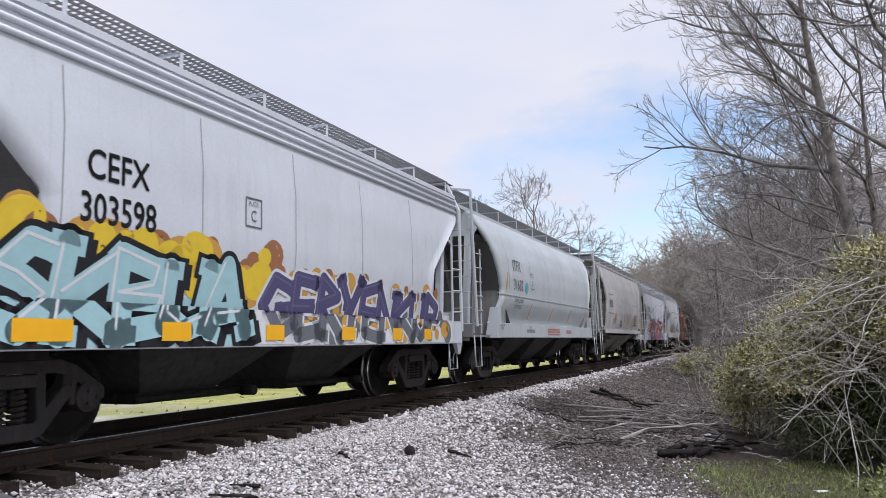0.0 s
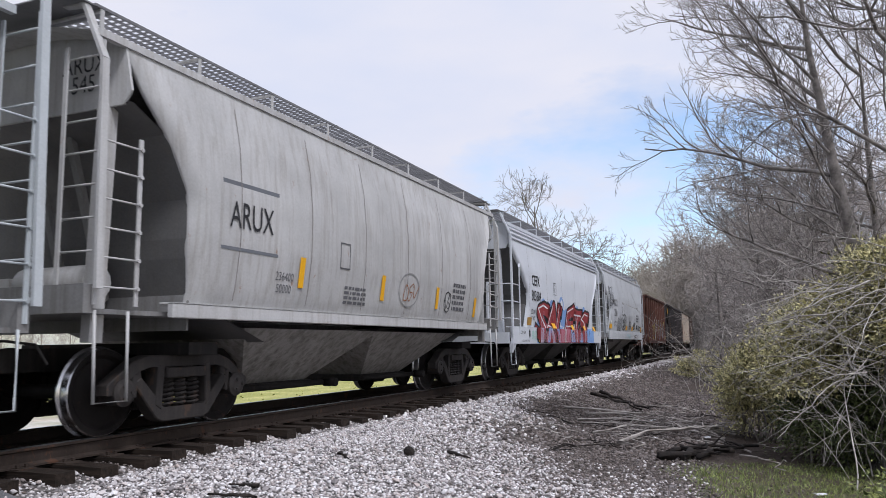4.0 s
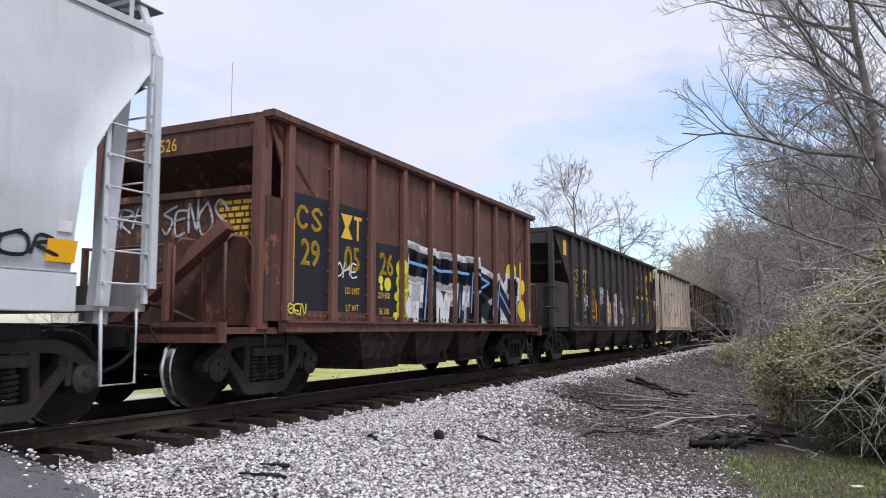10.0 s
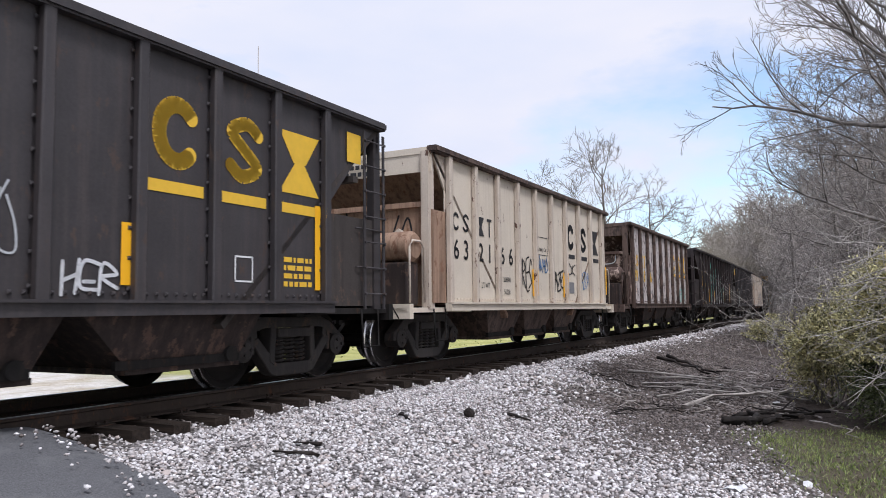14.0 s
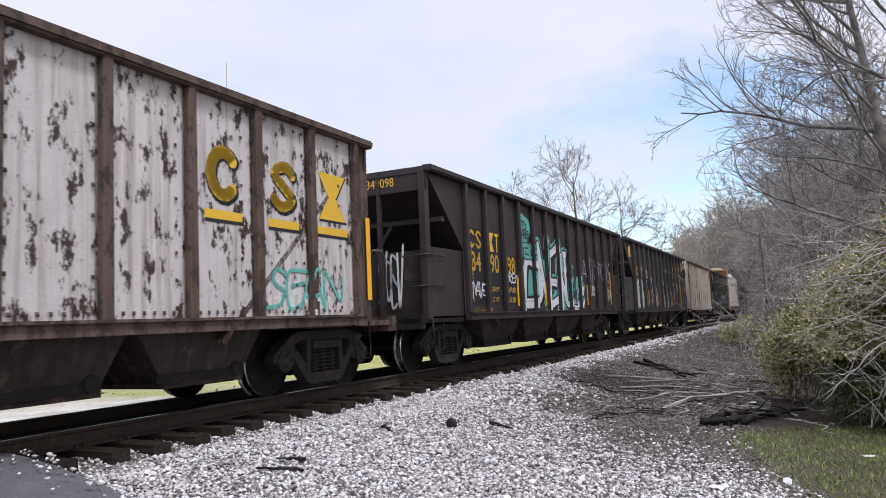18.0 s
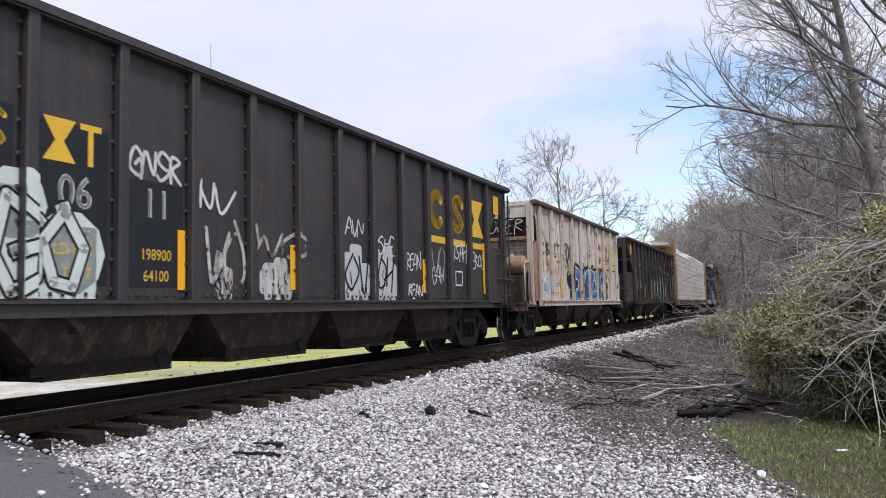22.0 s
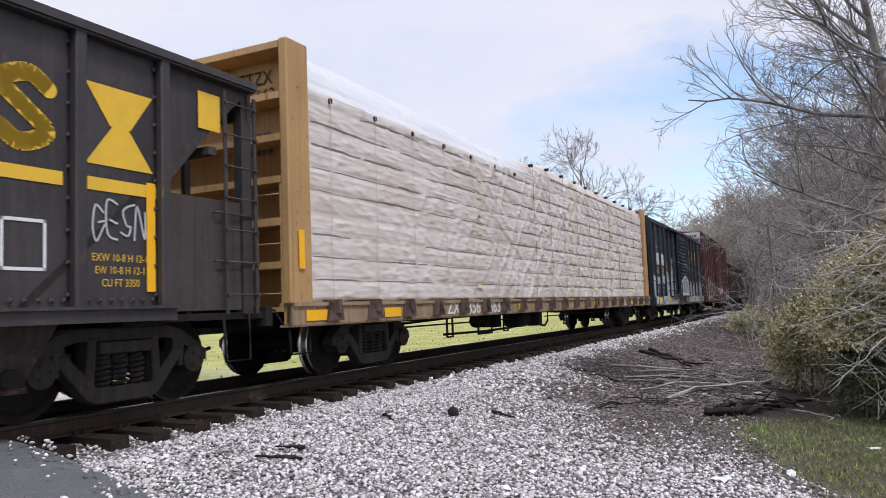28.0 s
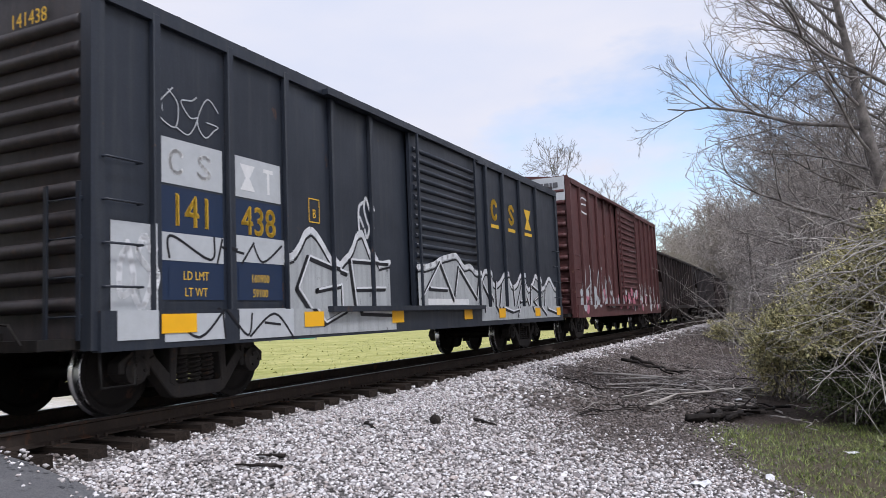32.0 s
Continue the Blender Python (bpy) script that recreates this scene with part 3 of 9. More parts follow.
def scatter(places, sizes):
    """Stones of many shapes at places (x, y, z): one mesh."""
    vs, fs, k = [], [], 0
    kinds = rng.integers(0, len(ROCKS), len(places))
    for kind, (rv, rf) in enumerate(ROCKS):
        pick = np.where(kinds == kind)[0]
        if not len(pick):
            continue
        a, b, c = rng.uniform(0, math.tau, (3, len(pick)))
        ca, sa, cb, sb_, cc, sc_ = np.cos(a), np.sin(a), np.cos(b * 0.12), np.sin(b * 0.12), np.cos(c), np.sin(c)
        v = rv[None] * sizes[pick][:, None, None]
        x, y, z = v[..., 0], v[..., 1], v[..., 2]
        y, z = y * cb[:, None] - z * sb_[:, None], y * sb_[:, None] + z * cb[:, None]
        x, y = x * ca[:, None] - y * sa[:, None], x * sa[:, None] + y * ca[:, None]
        v = np.stack([x, y, z], -1) + places[pick][:, None]
        vs.append(v.reshape(-1, 3))
        fs.append((rf[None] + (np.arange(len(pick)) * len(rv))[:, None, None] + k).reshape(-1, 3))
        k += len(pick) * len(rv)
    return np.concatenate(vs), np.concatenate(fs)


def stones(count, x0, x1, l0, l1, r0, r1, keep):
    xs, ls = rng.uniform(x0, x1, count), rng.uniform(l0, l1, count)
    out = []
    for x, lat in zip(xs, ls):
        y = axis_y(x) - lat
        g, d, _ = zones(x, y)
        inside = 4.45 - 0.16 * max(0, lat - 1.2) - x
        if inside > 0 and lat > -2:
            if rng.random() < 0.10 - 0.16 * inside and lat > 1.2:
                out.append((x, y, between(ROAD, lat) - 0.005, d))
            continue
        if rng.random() < keep * max(0.03, 1 - (20 if lat > 0 else 1) * g) * (1 - 0.5 * d):
            out.append((x, y, ground_z(x, y), d))
    p = np.array(out)
    size = rng.uniform(r0, r1, len(p)) * np.where(rng.random(len(p)) < 0.12, 1.35, 1.0)
    p[:, 2] += size * rng.uniform(-0.05, 0.6, len(p))
    return p, size


sets = [stones(66000, 3.4, 11.6, 0.2, 8.2, 0.014, 0.028, 1.0), stones(32000, 11.2, 30, 0.9, 6.5, 0.024, 0.046, 1.0), stones(11000, 29, 70, 1.0, 4.6, 0.04, 0.07, 1.0), stones(5000, 4.5, 40, -3.0, 0.2, 0.03, 0.05, 1.0)]


def stone_heap(name, material, dirty, label):
    pv, pf, k = [], [], 0
    for p, size in sets:
        pick = (p[:, 3] > 0.9 * np.modf(np.abs(p[:, 0] * 917.3 + p[:, 1] * 631.7))[0]) == dirty
        if pick.sum() < 10:
            continue
        v, f = scatter(p[pick, :3], size[pick])
        pv.append(v), pf.append(f + k)
        k += len(v)
    pv, pf = np.concatenate(pv), np.concatenate(pf)
    me = bpy.data.meshes.new(name)
    me.vertices.add(len(pv)), me.loops.add(pf.size), me.polygons.add(len(pf))
    me.vertices.foreach_set("co", pv.ravel())
    me.loops.foreach_set("vertex_index", pf.ravel())
    me.polygons.foreach_set("loop_start", np.arange(len(pf)) * 3)
    me.materials.append(material)
    me.update()
    me.validate()
    return tagged(part(name, me, None), label, "ballast", kind="stuff")


ballast = stone_heap("ballast", M_STONE, False, "loose pale grey crushed-stone ballast beside the rails")
stone_heap("dirty_ballast", M_DIRTY, True, "dirty brown-grey stones scattered in leaf litter")
rock_meshes = [from_lists("stone", [tuple(p) for p in rv], [tuple(f) for f in rf], M_STONE) for rv, rf in ROCKS]
rnd = random.Random(8)
for i in range(260):
    x = rnd.uniform(4.4, 8.2)
    y = axis_y(x) - rnd.uniform(1.5, 5.6)
    if zones(x, y)[0] > 0.02:
        continue
    r = rnd.uniform(0.03, 0.05)
    ob = part("stone", rock_meshes[i % 12], None, ballast, at=Matrix.Translation((x, y, ground_z(x, y) + r * 0.5)) @ pose(0, 0, 0, rnd.uniform(-20, 20), rnd.uniform(-20, 20), rnd.uniform(0, 360)) @ Matrix.Scale(r, 4))

# ---- trees and undergrowth ----
def bark(name, a, b):
    m, n, l, s = nodes_of(name, 0.35)
    co = n.new("ShaderNodeTexCoord").outputs["Object"]
    l.new(ramp_of(n, l, noise_of(n, l, co, 6, 6, 0.65), 0.3, 0.7, a, b), s.inputs["Base Color"])
    s.inputs["Roughness"].default_value = 0.9
    bump_of(n, l, s, noise_of(n, l, co, 30, 5), 0.4, 0.01)
    return m


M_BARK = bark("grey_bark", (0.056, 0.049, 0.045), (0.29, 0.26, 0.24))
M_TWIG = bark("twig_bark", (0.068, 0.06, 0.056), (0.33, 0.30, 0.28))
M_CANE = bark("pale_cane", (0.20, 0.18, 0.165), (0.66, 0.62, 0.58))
# paler than the near bark: the haze of distance is put into its colour
M_HAZEBARK = bark("hazy_bark", (0.25, 0.222, 0.205), (0.44, 0.395, 0.37))


class Tubes:
    """Gathers tapered tubes into one mesh."""

    def __init__(self):
        self.v, self.f = [], []

    def tube(self, pts, r0, r1, n=4):
        k = len(self.v)
        m = len(pts)
        for i, p in enumerate(pts):
            d = (pts[min(i + 1, m - 1)] - pts[max(i - 1, 0)]).normalized()
            a = d.cross(Vector((0.3, 0.2, 0.93)) if abs(d.z) < 0.9 else Vector((1, 0, 0))).normalized()
            b = d.cross(a)
            r = r0 + (r1 - r0) * i / (m - 1)
            for j in range(n):
                c = j * math.tau / n
                self.v.append(p + r * (math.cos(c) * a + math.sin(c) * b))
        for i in range(m - 1):
            for j in range(n):
                self.f.append((k + i * n + j, k + i * n + (j + 1) % n, k + (i + 1) * n + (j + 1) % n, k + (i + 1) * n + j))

    def part(self, name, material, parent, label=""):
        return part(name, from_lists(name, self.v, self.f, material, True), None, parent, label)


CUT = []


def within_outline(p, slack):
    """Branches end at a plane fitted to the crowns' outline from the camera: whether a point is inside."""
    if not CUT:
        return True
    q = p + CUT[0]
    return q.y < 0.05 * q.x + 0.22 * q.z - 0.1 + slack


def bough(rnd, p, d, length, steps, wander, lift):
    """A wandering line of points."""
    pts, step = [p.copy()], length / steps
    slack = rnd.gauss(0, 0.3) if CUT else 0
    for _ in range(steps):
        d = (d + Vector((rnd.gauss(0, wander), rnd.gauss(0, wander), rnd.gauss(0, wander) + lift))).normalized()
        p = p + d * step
        if len(pts) > 2 and not within_outline(p, slack):
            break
        pts.append(p.copy())
    return pts, d


def grow(tubes, rnd, p, d, length, r, depth, pull, kids, lift=0.02, thin=0.0035):
    steps = 6 if depth > 1 else 4
    pts, _ = bough(rnd, p, (d + pull * 0.25).normalized(), length, steps, 0.17, lift)
    tubes.tube(pts, r, max(r * 0.3, thin * 0.7), 5 if r > 0.03 else 3)
    if depth == 0 or not within_outline(pts[1], 0.3):
        return
    for k in range(kids[-depth]):
        i = min(len(pts) - 2, 1 + int(rnd.random() ** 0.8 * (steps - 1) + 0.3))
        ax = (pts[i + 1] - pts[i]).normalized()
        side = ax.orthogonal().normalized()
        side.rotate(Matrix.Rotation(rnd.uniform(0, math.tau), 3, ax))
        out = (ax * rnd.uniform(0.5, 1.0) + side * rnd.uniform(0.5, 1.0)).normalized()
        grow(tubes, rnd, pts[i] + (pts[i + 1] - pts[i]) * rnd.random(), out, length * rnd.uniform(0.38, 0.66), max(r * rnd.uniform(0.28, 0.45), thin), depth - 1, pull, kids, lift, thin)


def bare_tree(x, y, height, girth, seed, pull, kids, lean, label, limbs=9, low=0.22, thin=0.0035, name="bare_tree", group="bare trees by the line", mats=None, reach=0.42):
    rnd = random.Random(seed)
    tree = tagged(new(name), label, "tree", group)
    base = Vector((0, 0, -0.25))
    tree.location = (x, y, ground_z(x, y))
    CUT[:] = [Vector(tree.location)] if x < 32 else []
    trunk, crown = Tubes(), Tubes()
    pts, d = bough(rnd, base, Vector((lean[0], lean[1], 1)).normalized(), height * 0.8, 10, 0.07, 0.03)
    trunk.tube(pts, girth, girth * 0.25, 8)
    for k in range(limbs):
        u = low + (1 - low) * (k + rnd.random()) / limbs
        i = min(9, int(u * 10), len(pts) - 2)
        p = pts[i] + (pts[i + 1] - pts[i]) * rnd.random()
        a = rnd.uniform(0, math.tau)
        out = (Vector((math.cos(a), math.sin(a), rnd.uniform(0.25, 0.9))) + pull).normalized()
        grow(crown, rnd, p, out, height * reach * rnd.uniform(0.7, 1.15) * (1.15 - 0.5 * u), girth * rnd.uniform(0.2, 0.4), len(kids), pull, kids, 0.03, thin)
    trunk.part("trunk", (mats or (M_BARK, M_BARK))[0], tree)
    crown.part("crown", (mats or (M_BARK, M_TWIG))[1], tree, "leafless tangle of grey limbs and twigs")
    return tree


def sweep(tubes, rnd, p, d, length, r, depth, kids, curl, thin):
    """A long limb in an easy curve, its side branches set forward along it."""
    steps = (4, 5, 7, 9)[min(depth, 3)]
    pts, _ = bough(rnd, p, d, length, steps, 0.12, curl)
    tubes.tube(pts, r, max(r * 0.28, thin * 0.6), 6 if r > 0.03 else 4 if r > 0.012 else 3)
    if depth == 0 or len(pts) < 3:
        return
    n = kids[-depth]
    for k in range(n):
        u = (0.18 + 0.8 * (k + rnd.random()) / n) * (len(pts) - 1)
        i = min(int(u), len(pts) - 2)
        ax = (pts[i + 1] - pts[i]).normalized()
        side = ax.orthogonal().normalized()
        side.rotate(Matrix.Rotation(rnd.uniform(0, math.tau), 3, ax))
        side.z += 0.25
        out = (ax + side.normalized() * rnd.uniform(0.45, 0.95)).normalized()
        left = 1 - u / (len(pts) - 1)
        sweep(tubes, rnd, pts[i].lerp(pts[i + 1], u - i), out, length * rnd.uniform(0.36, 0.58) * (0.6 + 0.6 * left), max(r * rnd.uniform(0.28, 0.45), thin), depth - 1, kids, curl * 0.8, thin)


def spreading_tree(x, y, height, girth, seed, limbs, low, reach, kids, label, pull, thin=0.0042):
    """A bare tree whose long limbs sweep out towards the light over the line."""
    rnd = random.Random(seed)
    tree = tagged(new("bare_tree"), label, "tree", "bare trees by the line")
    tree.location = (x, y, ground_z(x, y))
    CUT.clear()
    trunk, crown = Tubes(), Tubes()
    pts, _ = bough(rnd, Vector((0, 0, -0.25)), Vector((0.02, 0.03, 1)).normalized(), height, 12, 0.035, 0.03)
    trunk.tube(pts, girth, girth * 0.06, 9)
    for k in range(limbs):
        u = (low + (0.98 - low) * (k + rnd.random()) / limbs) * (len(pts) - 1)
        i = min(int(u), len(pts) - 2)
        a = rnd.uniform(-1.2, 1.0) + math.atan2(pull.y, pull.x) if k % 5 else rnd.uniform(0, math.tau)
        rise = rnd.uniform(0.12, 0.75) + 0.35 * u / len(pts)
        sweep(crown, rnd, pts[i].lerp(pts[i + 1], u - i), Vector((math.cos(a), math.sin(a), rise)).normalized(), reach * rnd.uniform(0.7, 1.15) * (1.1 - 0.35 * u / len(pts)),
              girth * rnd.uniform(0.13, 0.30), len(kids), kids, 0.02, thin)
    trunk.part("trunk", M_BARK, tree)
    crown.part("crown", M_TWIG, tree, "leafless sweeping limbs and dark twigs")
    return tree


toward = Vector((-0.3, 0.85, 0.1))
spreading_tree(13.4, -1.5, 9.2, 0.16, 11, 19, 0.26, 3.6, (8, 6, 4), "bare grey-barked tree with limbs sweeping over the line", Vector((0.0, 1, 0)))
spreading_tree(12.3, -3.4, 9.6, 0.18, 12, 15, 0.32, 4.6, (8, 6, 4), "bare tree with long limbs reaching towards the track", Vector((-0.1, 1, 0)))
spreading_tree(15.8, -2.3, 8.4, 0.12, 9, 14, 0.26, 3.4, (8, 5, 4), "slender bare tree behind the thicket", Vector((-0.2, 1, 0)))
bare_tree(18.5, -1.6, 6.4, 0.12, 3, toward, (5, 4, 4), (0.0, 0.08), "bare grey-barked tree behind the thicket", 9, 0.2, 0.006)
bare_tree(22.0, -0.2, 5.6, 0.11, 4, toward * 0.6, (5, 4, 4), (0, 0.05), "bare tree at the edge of the woods", 9, 0.15, 0.007)
bare_tree(28.0, 1.4, 5.8, 0.11, 6, toward * 0.4, (5, 4, 4), (0, 0.03), "bare tree at the edge of the woods", 9, 0.12, 0.008)

# undergrowth: arching canes and saplings
rnd = random.Random(21)


def thicket(x0, x1, y0, y1, count, high, seed, label, hang=0.0):
    rnd = random.Random(seed)
    t = Tubes()
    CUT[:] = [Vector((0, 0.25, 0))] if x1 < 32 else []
    for _ in range(count):
        x, y = rnd.uniform(x0, x1), rnd.uniform(y0, y1)
        p = Vector((x, y, ground_z(x, y) - 0.05 + rnd.uniform(0.5, 1.0) * hang))
        d = Vector((rnd.uniform(-0.6, 0.3), rnd.uniform(-0.2, 0.8), rnd.uniform(0.7, 1.4))).normalized() if not hang else Vector((rnd.uniform(-0.7, 0.1), rnd.uniform(0.5, 1.0), rnd.uniform(-0.25, 0.5))).normalized()
        pts, _ = bough(rnd, p, d, high * rnd.uniform(0.7, 1.5), 9, 0.13, -0.075)
        r = rnd.uniform(0.005, 0.014)
        t.tube(pts, r, r * 0.3, 4)
        for i in range(2, len(pts)):
            for _ in range(rnd.randint(1, 3)):
                side = Vector((rnd.gauss(0, 1), rnd.gauss(0, 1), rnd.gauss(0.2, 0.8))).normalized()
                q, _ = bough(rnd, pts[i], side, rnd.uniform(0.25, 0.9), 4, 0.2, -0.03)
                t.tube(q, r * 0.4, 0.002, 3)
    ob = t.part("undergrowth", M_CANE, None)
    return tagged(ob, label, "undergrowth", kind="stuff")


thicket(10.9, 12.6, -2.4, -0.6, 12, 2.4, 22, "tangled bare canes and saplings of the thicket")
thicket(10.9, 12.4, -2.2, -0.7, 34, 2.2, 25, "pale dead branches drooping over the bushes", 2.9)
thicket(15.5, 26, -3.5, 0.7, 52, 3.0, 23, "tangled bare canes and saplings of the thicket")
thicket(26, 60, -2.0, 2.6, 110, 3.2, 24, "tangled bare canes and saplings farther along")

# leaves
def leaf_mat(name, a, b, gloss=0.5):
    m, n, l, s = nodes_of(name, gloss)
    g = n.new("ShaderNodeNewGeometry")
    l.new(ramp_of(n, l, g.outputs["Random Per Island"], 0.1, 0.9, a, b), s.inputs["Base Color"])
    s.inputs["Roughness"].default_value = 0.5
    return m


M_LEAF = leaf_mat("yellow_green_leaf", (0.12, 0.118, 0.045), (0.80, 0.73, 0.38))
# ivy green, darkened further by the shade under the bushes put into it
M_IVY = leaf_mat("shaded_ivy_leaf", (0.02, 0.03, 0.01), (0.13, 0.16, 0.05))
M_SHRUB = leaf_mat("fresh_green_leaf", (0.065, 0.09, 0.024), (0.33, 0.36, 0.11))
M_GRASS = leaf_mat("grass_blade", (0.065, 0.10, 0.025), (0.30, 0.355, 0.10))
M_FIELD = leaf_mat("field_grass_blade", (0.26, 0.29, 0.09), (0.44, 0.44, 0.17))


def leafy_bush(x, y, masses, count, seed, material, label, leaf=0.06):
    """An evergreen bush: stems up into rounded masses of leaf sprays. masses: rows of place, half widths."""
    rnd = random.Random(seed)
    bush = tagged(new("evergreen_bush"), label, "bush", "evergreen bushes in the thicket")
    bush.location = (x, y, ground_z(x, y))
    stems = Tubes()
    clumps = []
    share = [a * b * c for _, _, _, a, b, c in masses]
    for (mx, my, mz, a, b, c), vol in zip(masses, share):
        for _ in range(9):
            q = Vector((mx + rnd.uniform(-0.6, 0.6) * a, my + rnd.uniform(-0.6, 0.6) * b, mz + rnd.uniform(-0.3, 0.7) * c))
            foot = Vector((rnd.gauss(0, 0.18) + mx * 0.35, rnd.gauss(0, 0.18) + my * 0.35, -0.1))
            line = [foot.lerp(q, k / 6) + Vector((rnd.gauss(0, 0.05), rnd.gauss(0, 0.05), 0.3 * math.sin(math.pi * k / 6) * (q.z - foot.z) * 0.25)) * (k > 0) for k in range(7)]
            stems.tube(line, 0.02, 0.006, 4)
        for _ in range(int(count / 110 * vol / sum(share)) + 4):
            d = Vector((rnd.gauss(0, 1), rnd.gauss(0, 1), rnd.gauss(0.25, 0.9))).normalized()
            k = rnd.random() ** 0.3 * rnd.uniform(0.85, 1.12)
            clumps.append((Vector((mx + d.x * a * k, my + d.y * b * k, mz + d.z * c * k)), d, rnd.uniform(0.10, 0.22)))
    stems.part("stem", M_BARK, bush)
    v, f = [], []
    for _ in range(count):
        centre, d, wide = clumps[rnd.randrange(len(clumps))]
        p = centre + Vector((rnd.gauss(0, wide), rnd.gauss(0, wide), rnd.gauss(0, wide * 0.55)))
        if p.z < 0.03:
            continue
        a = (d + Vector((rnd.gauss(0, 0.9), rnd.gauss(0, 0.9), rnd.gauss(-0.1, 0.7)))).normalized()
        b = a.cross(Vector((rnd.gauss(0, 0.45), rnd.gauss(0, 0.45), 1))).normalized()
        s = leaf * rnd.uniform(0.65, 1.35)
        k = len(v)
        up = a.cross(b) * s * 0.18
        v += [p, p + a * s * 0.5 + b * s * 0.28 + up, p + a * s * 1.15, p + a * s * 0.5 - b * s * 0.28 + up]
        f += [(k, k + 1, k + 2), (k, k + 2, k + 3)]
    part("foliage", from_lists("foliage", v, f, material), None, bush, "small glossy yellow-green leaves")
    return bush


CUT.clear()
leafy_bush(16.2, 0.2, [(0.0, 0.0, 0.95, 0.9, 0.62, 0.75), (0.2, -0.75, 1.5, 0.9, 0.7, 0.8)], 38000, 31, M_LEAF, "yellow-green evergreen bush overhanging the bank")
leafy_bush(13.6, -1.0, [(0.0, 0.0, 2.15, 1.0, 0.7, 0.6), (-0.3, -0.75, 2.75, 0.9, 0.6, 0.6), (-0.2, 0.45, 1.5, 0.8, 0.5, 0.45)], 60000, 32, M_LEAF, "tall yellow-green evergreen bush under bare branches")
leafy_bush(12.6, -1.9, [(0.0, 0.0, 2.75, 0.7, 0.6, 0.55), (-0.2, -0.3, 2.0, 0.8, 0.7, 0.6)], 30000, 37, M_LEAF, "yellow-green evergreen bush under bare branches")
leafy_bush(13.8, -1.3, [(0.0, 0.0, 0.7, 1.3, 1.2, 0.7), (-0.6, -0.6, 1.1, 0.8, 0.9, 0.7)], 24000, 33, M_IVY, "dark green evergreen undergrowth at the foot of the thicket")
leafy_bush(9.3, -1.45, [(0.0, 0.0, 0.22, 0.5, 0.42, 0.22), (-0.5, -0.35, 0.3, 0.5, 0.4, 0.3)], 6500, 34, M_SHRUB, "low green bush at the edge of the grass", 0.055)
leafy_bush(40.0, 2.2, [(0.0, 0.0, 0.7, 3.0, 2.0, 0.7)], 7000, 36, M_LEAF, "low green bush beside the distant track", 0.1)

# grass of the verge
rnd = random.Random(41)
v, f = [], []
tries = 0
while len(f) < 36000 and tries < 300000:
    tries += 1
    x, y = rnd.uniform(4.5, 16), rnd.uniform(-4.0, 1.8)
    if zones(x, y)[0] < rnd.uniform(0.008, 0.048):
        continue
    z = ground_z(x, y)
    tuft = 0.5 + 0.5 * noise.noise((x * 2.2, y * 2.2, 3))
    if rnd.random() > 1.9 * tuft - 0.1:
        continue
    h, a = rnd.uniform(0.015, 0.03 + 0.06 * tuft), rnd.uniform(0, math.tau)
    dx, dy = math.cos(a) * 0.006, math.sin(a) * 0.006
    ox, oy = rnd.gauss(0, 0.035), rnd.gauss(0, 0.035)
    k = len(v)
    v += [(x - dx, y - dy, z - 0.01), (x + dx, y + dy, z - 0.01), (x + ox, y + oy, z + h)]
    f.append((k, k + 1, k + 2))
tagged(part("verge_grass", from_lists("verge_grass", v, f, M_GRASS), None), "short green grass at the edge of the gravel", "grass", kind="stuff")
v, f = [], []
for _ in range(2500):
    x, lat = rnd.uniform(2, 60), -rnd.uniform(5.5, 26)
    y = axis_y(x) - lat
    if zones(x, y)[0] < 0.5:
        continue
    z, a = ground_z(x, y), rnd.uniform(0, math.tau)
    h, dx, dy = rnd.uniform(0.02, 0.08), math.cos(a) * 0.05, math.sin(a) * 0.05
    k = len(v)
    v += [(x - dx, y - dy, z - 0.01), (x + dx, y + dy, z - 0.01), (x + rnd.gauss(0, 0.06), y + rnd.gauss(0, 0.06), z + h)]
    f.append((k, k + 1, k + 2))
tagged(part("field_grass", from_lists("field_grass", v, f, M_FIELD), None), "rough grass of the field beyond the track", "grass", kind="stuff")

# fallen wood
M_DEAD = bark("dead_wood", (0.22, 0.19, 0.17), (0.55, 0.51, 0.48))
M_CHAR = bark("rotten_wood", (0.006, 0.005, 0.005), (0.035, 0.027, 0.023))


def stick(a, b, r, seed, material, label, name="fallen_branch", twigs=3, sag=0.05):
    rnd = random.Random(seed)
    t = Tubes()
    a, b = Vector((*a, ground_z(*a) + r + 0.02)), Vector((*b, ground_z(*b) + r + 0.02))
    mid = (b - a).length
    side = (b - a).cross(Vector((0, 0, 1))).normalized()
    bend = [rnd.gauss(0, 0.085) for _ in range(9)]
    pts = [a.lerp(b, i / 8) + side * mid * bend[i] * 0.6 + Vector((0, 0, sag * math.sin(math.pi * i / 8))) for i in range(9)]
    t.tube(pts[:1] + pts, r, r * 0.3, 7)
    t.v = [p + Vector((rnd.gauss(0, 0.2), rnd.gauss(0, 0.2), rnd.gauss(0, 0.25))) * r for p in t.v]
    for j in range(7):
        t.v[j] = a.copy()
    for k in range(twigs):
        i = rnd.randrange(2, 8)
        q, _ = bough(rnd, pts[i], ((b - a).normalized() + side * rnd.choice((-1, 1)) * rnd.uniform(0.4, 1.6) + Vector((0, 0, rnd.uniform(0, 0.5)))).normalized(), mid * rnd.uniform(0.15, 0.45), 5, 0.24, -0.05)
        t.tube(q, r * 0.5, 0.003, 4)
    return tagged(t.part(name, material, None), label, "branch", "fallen wood on the bank")


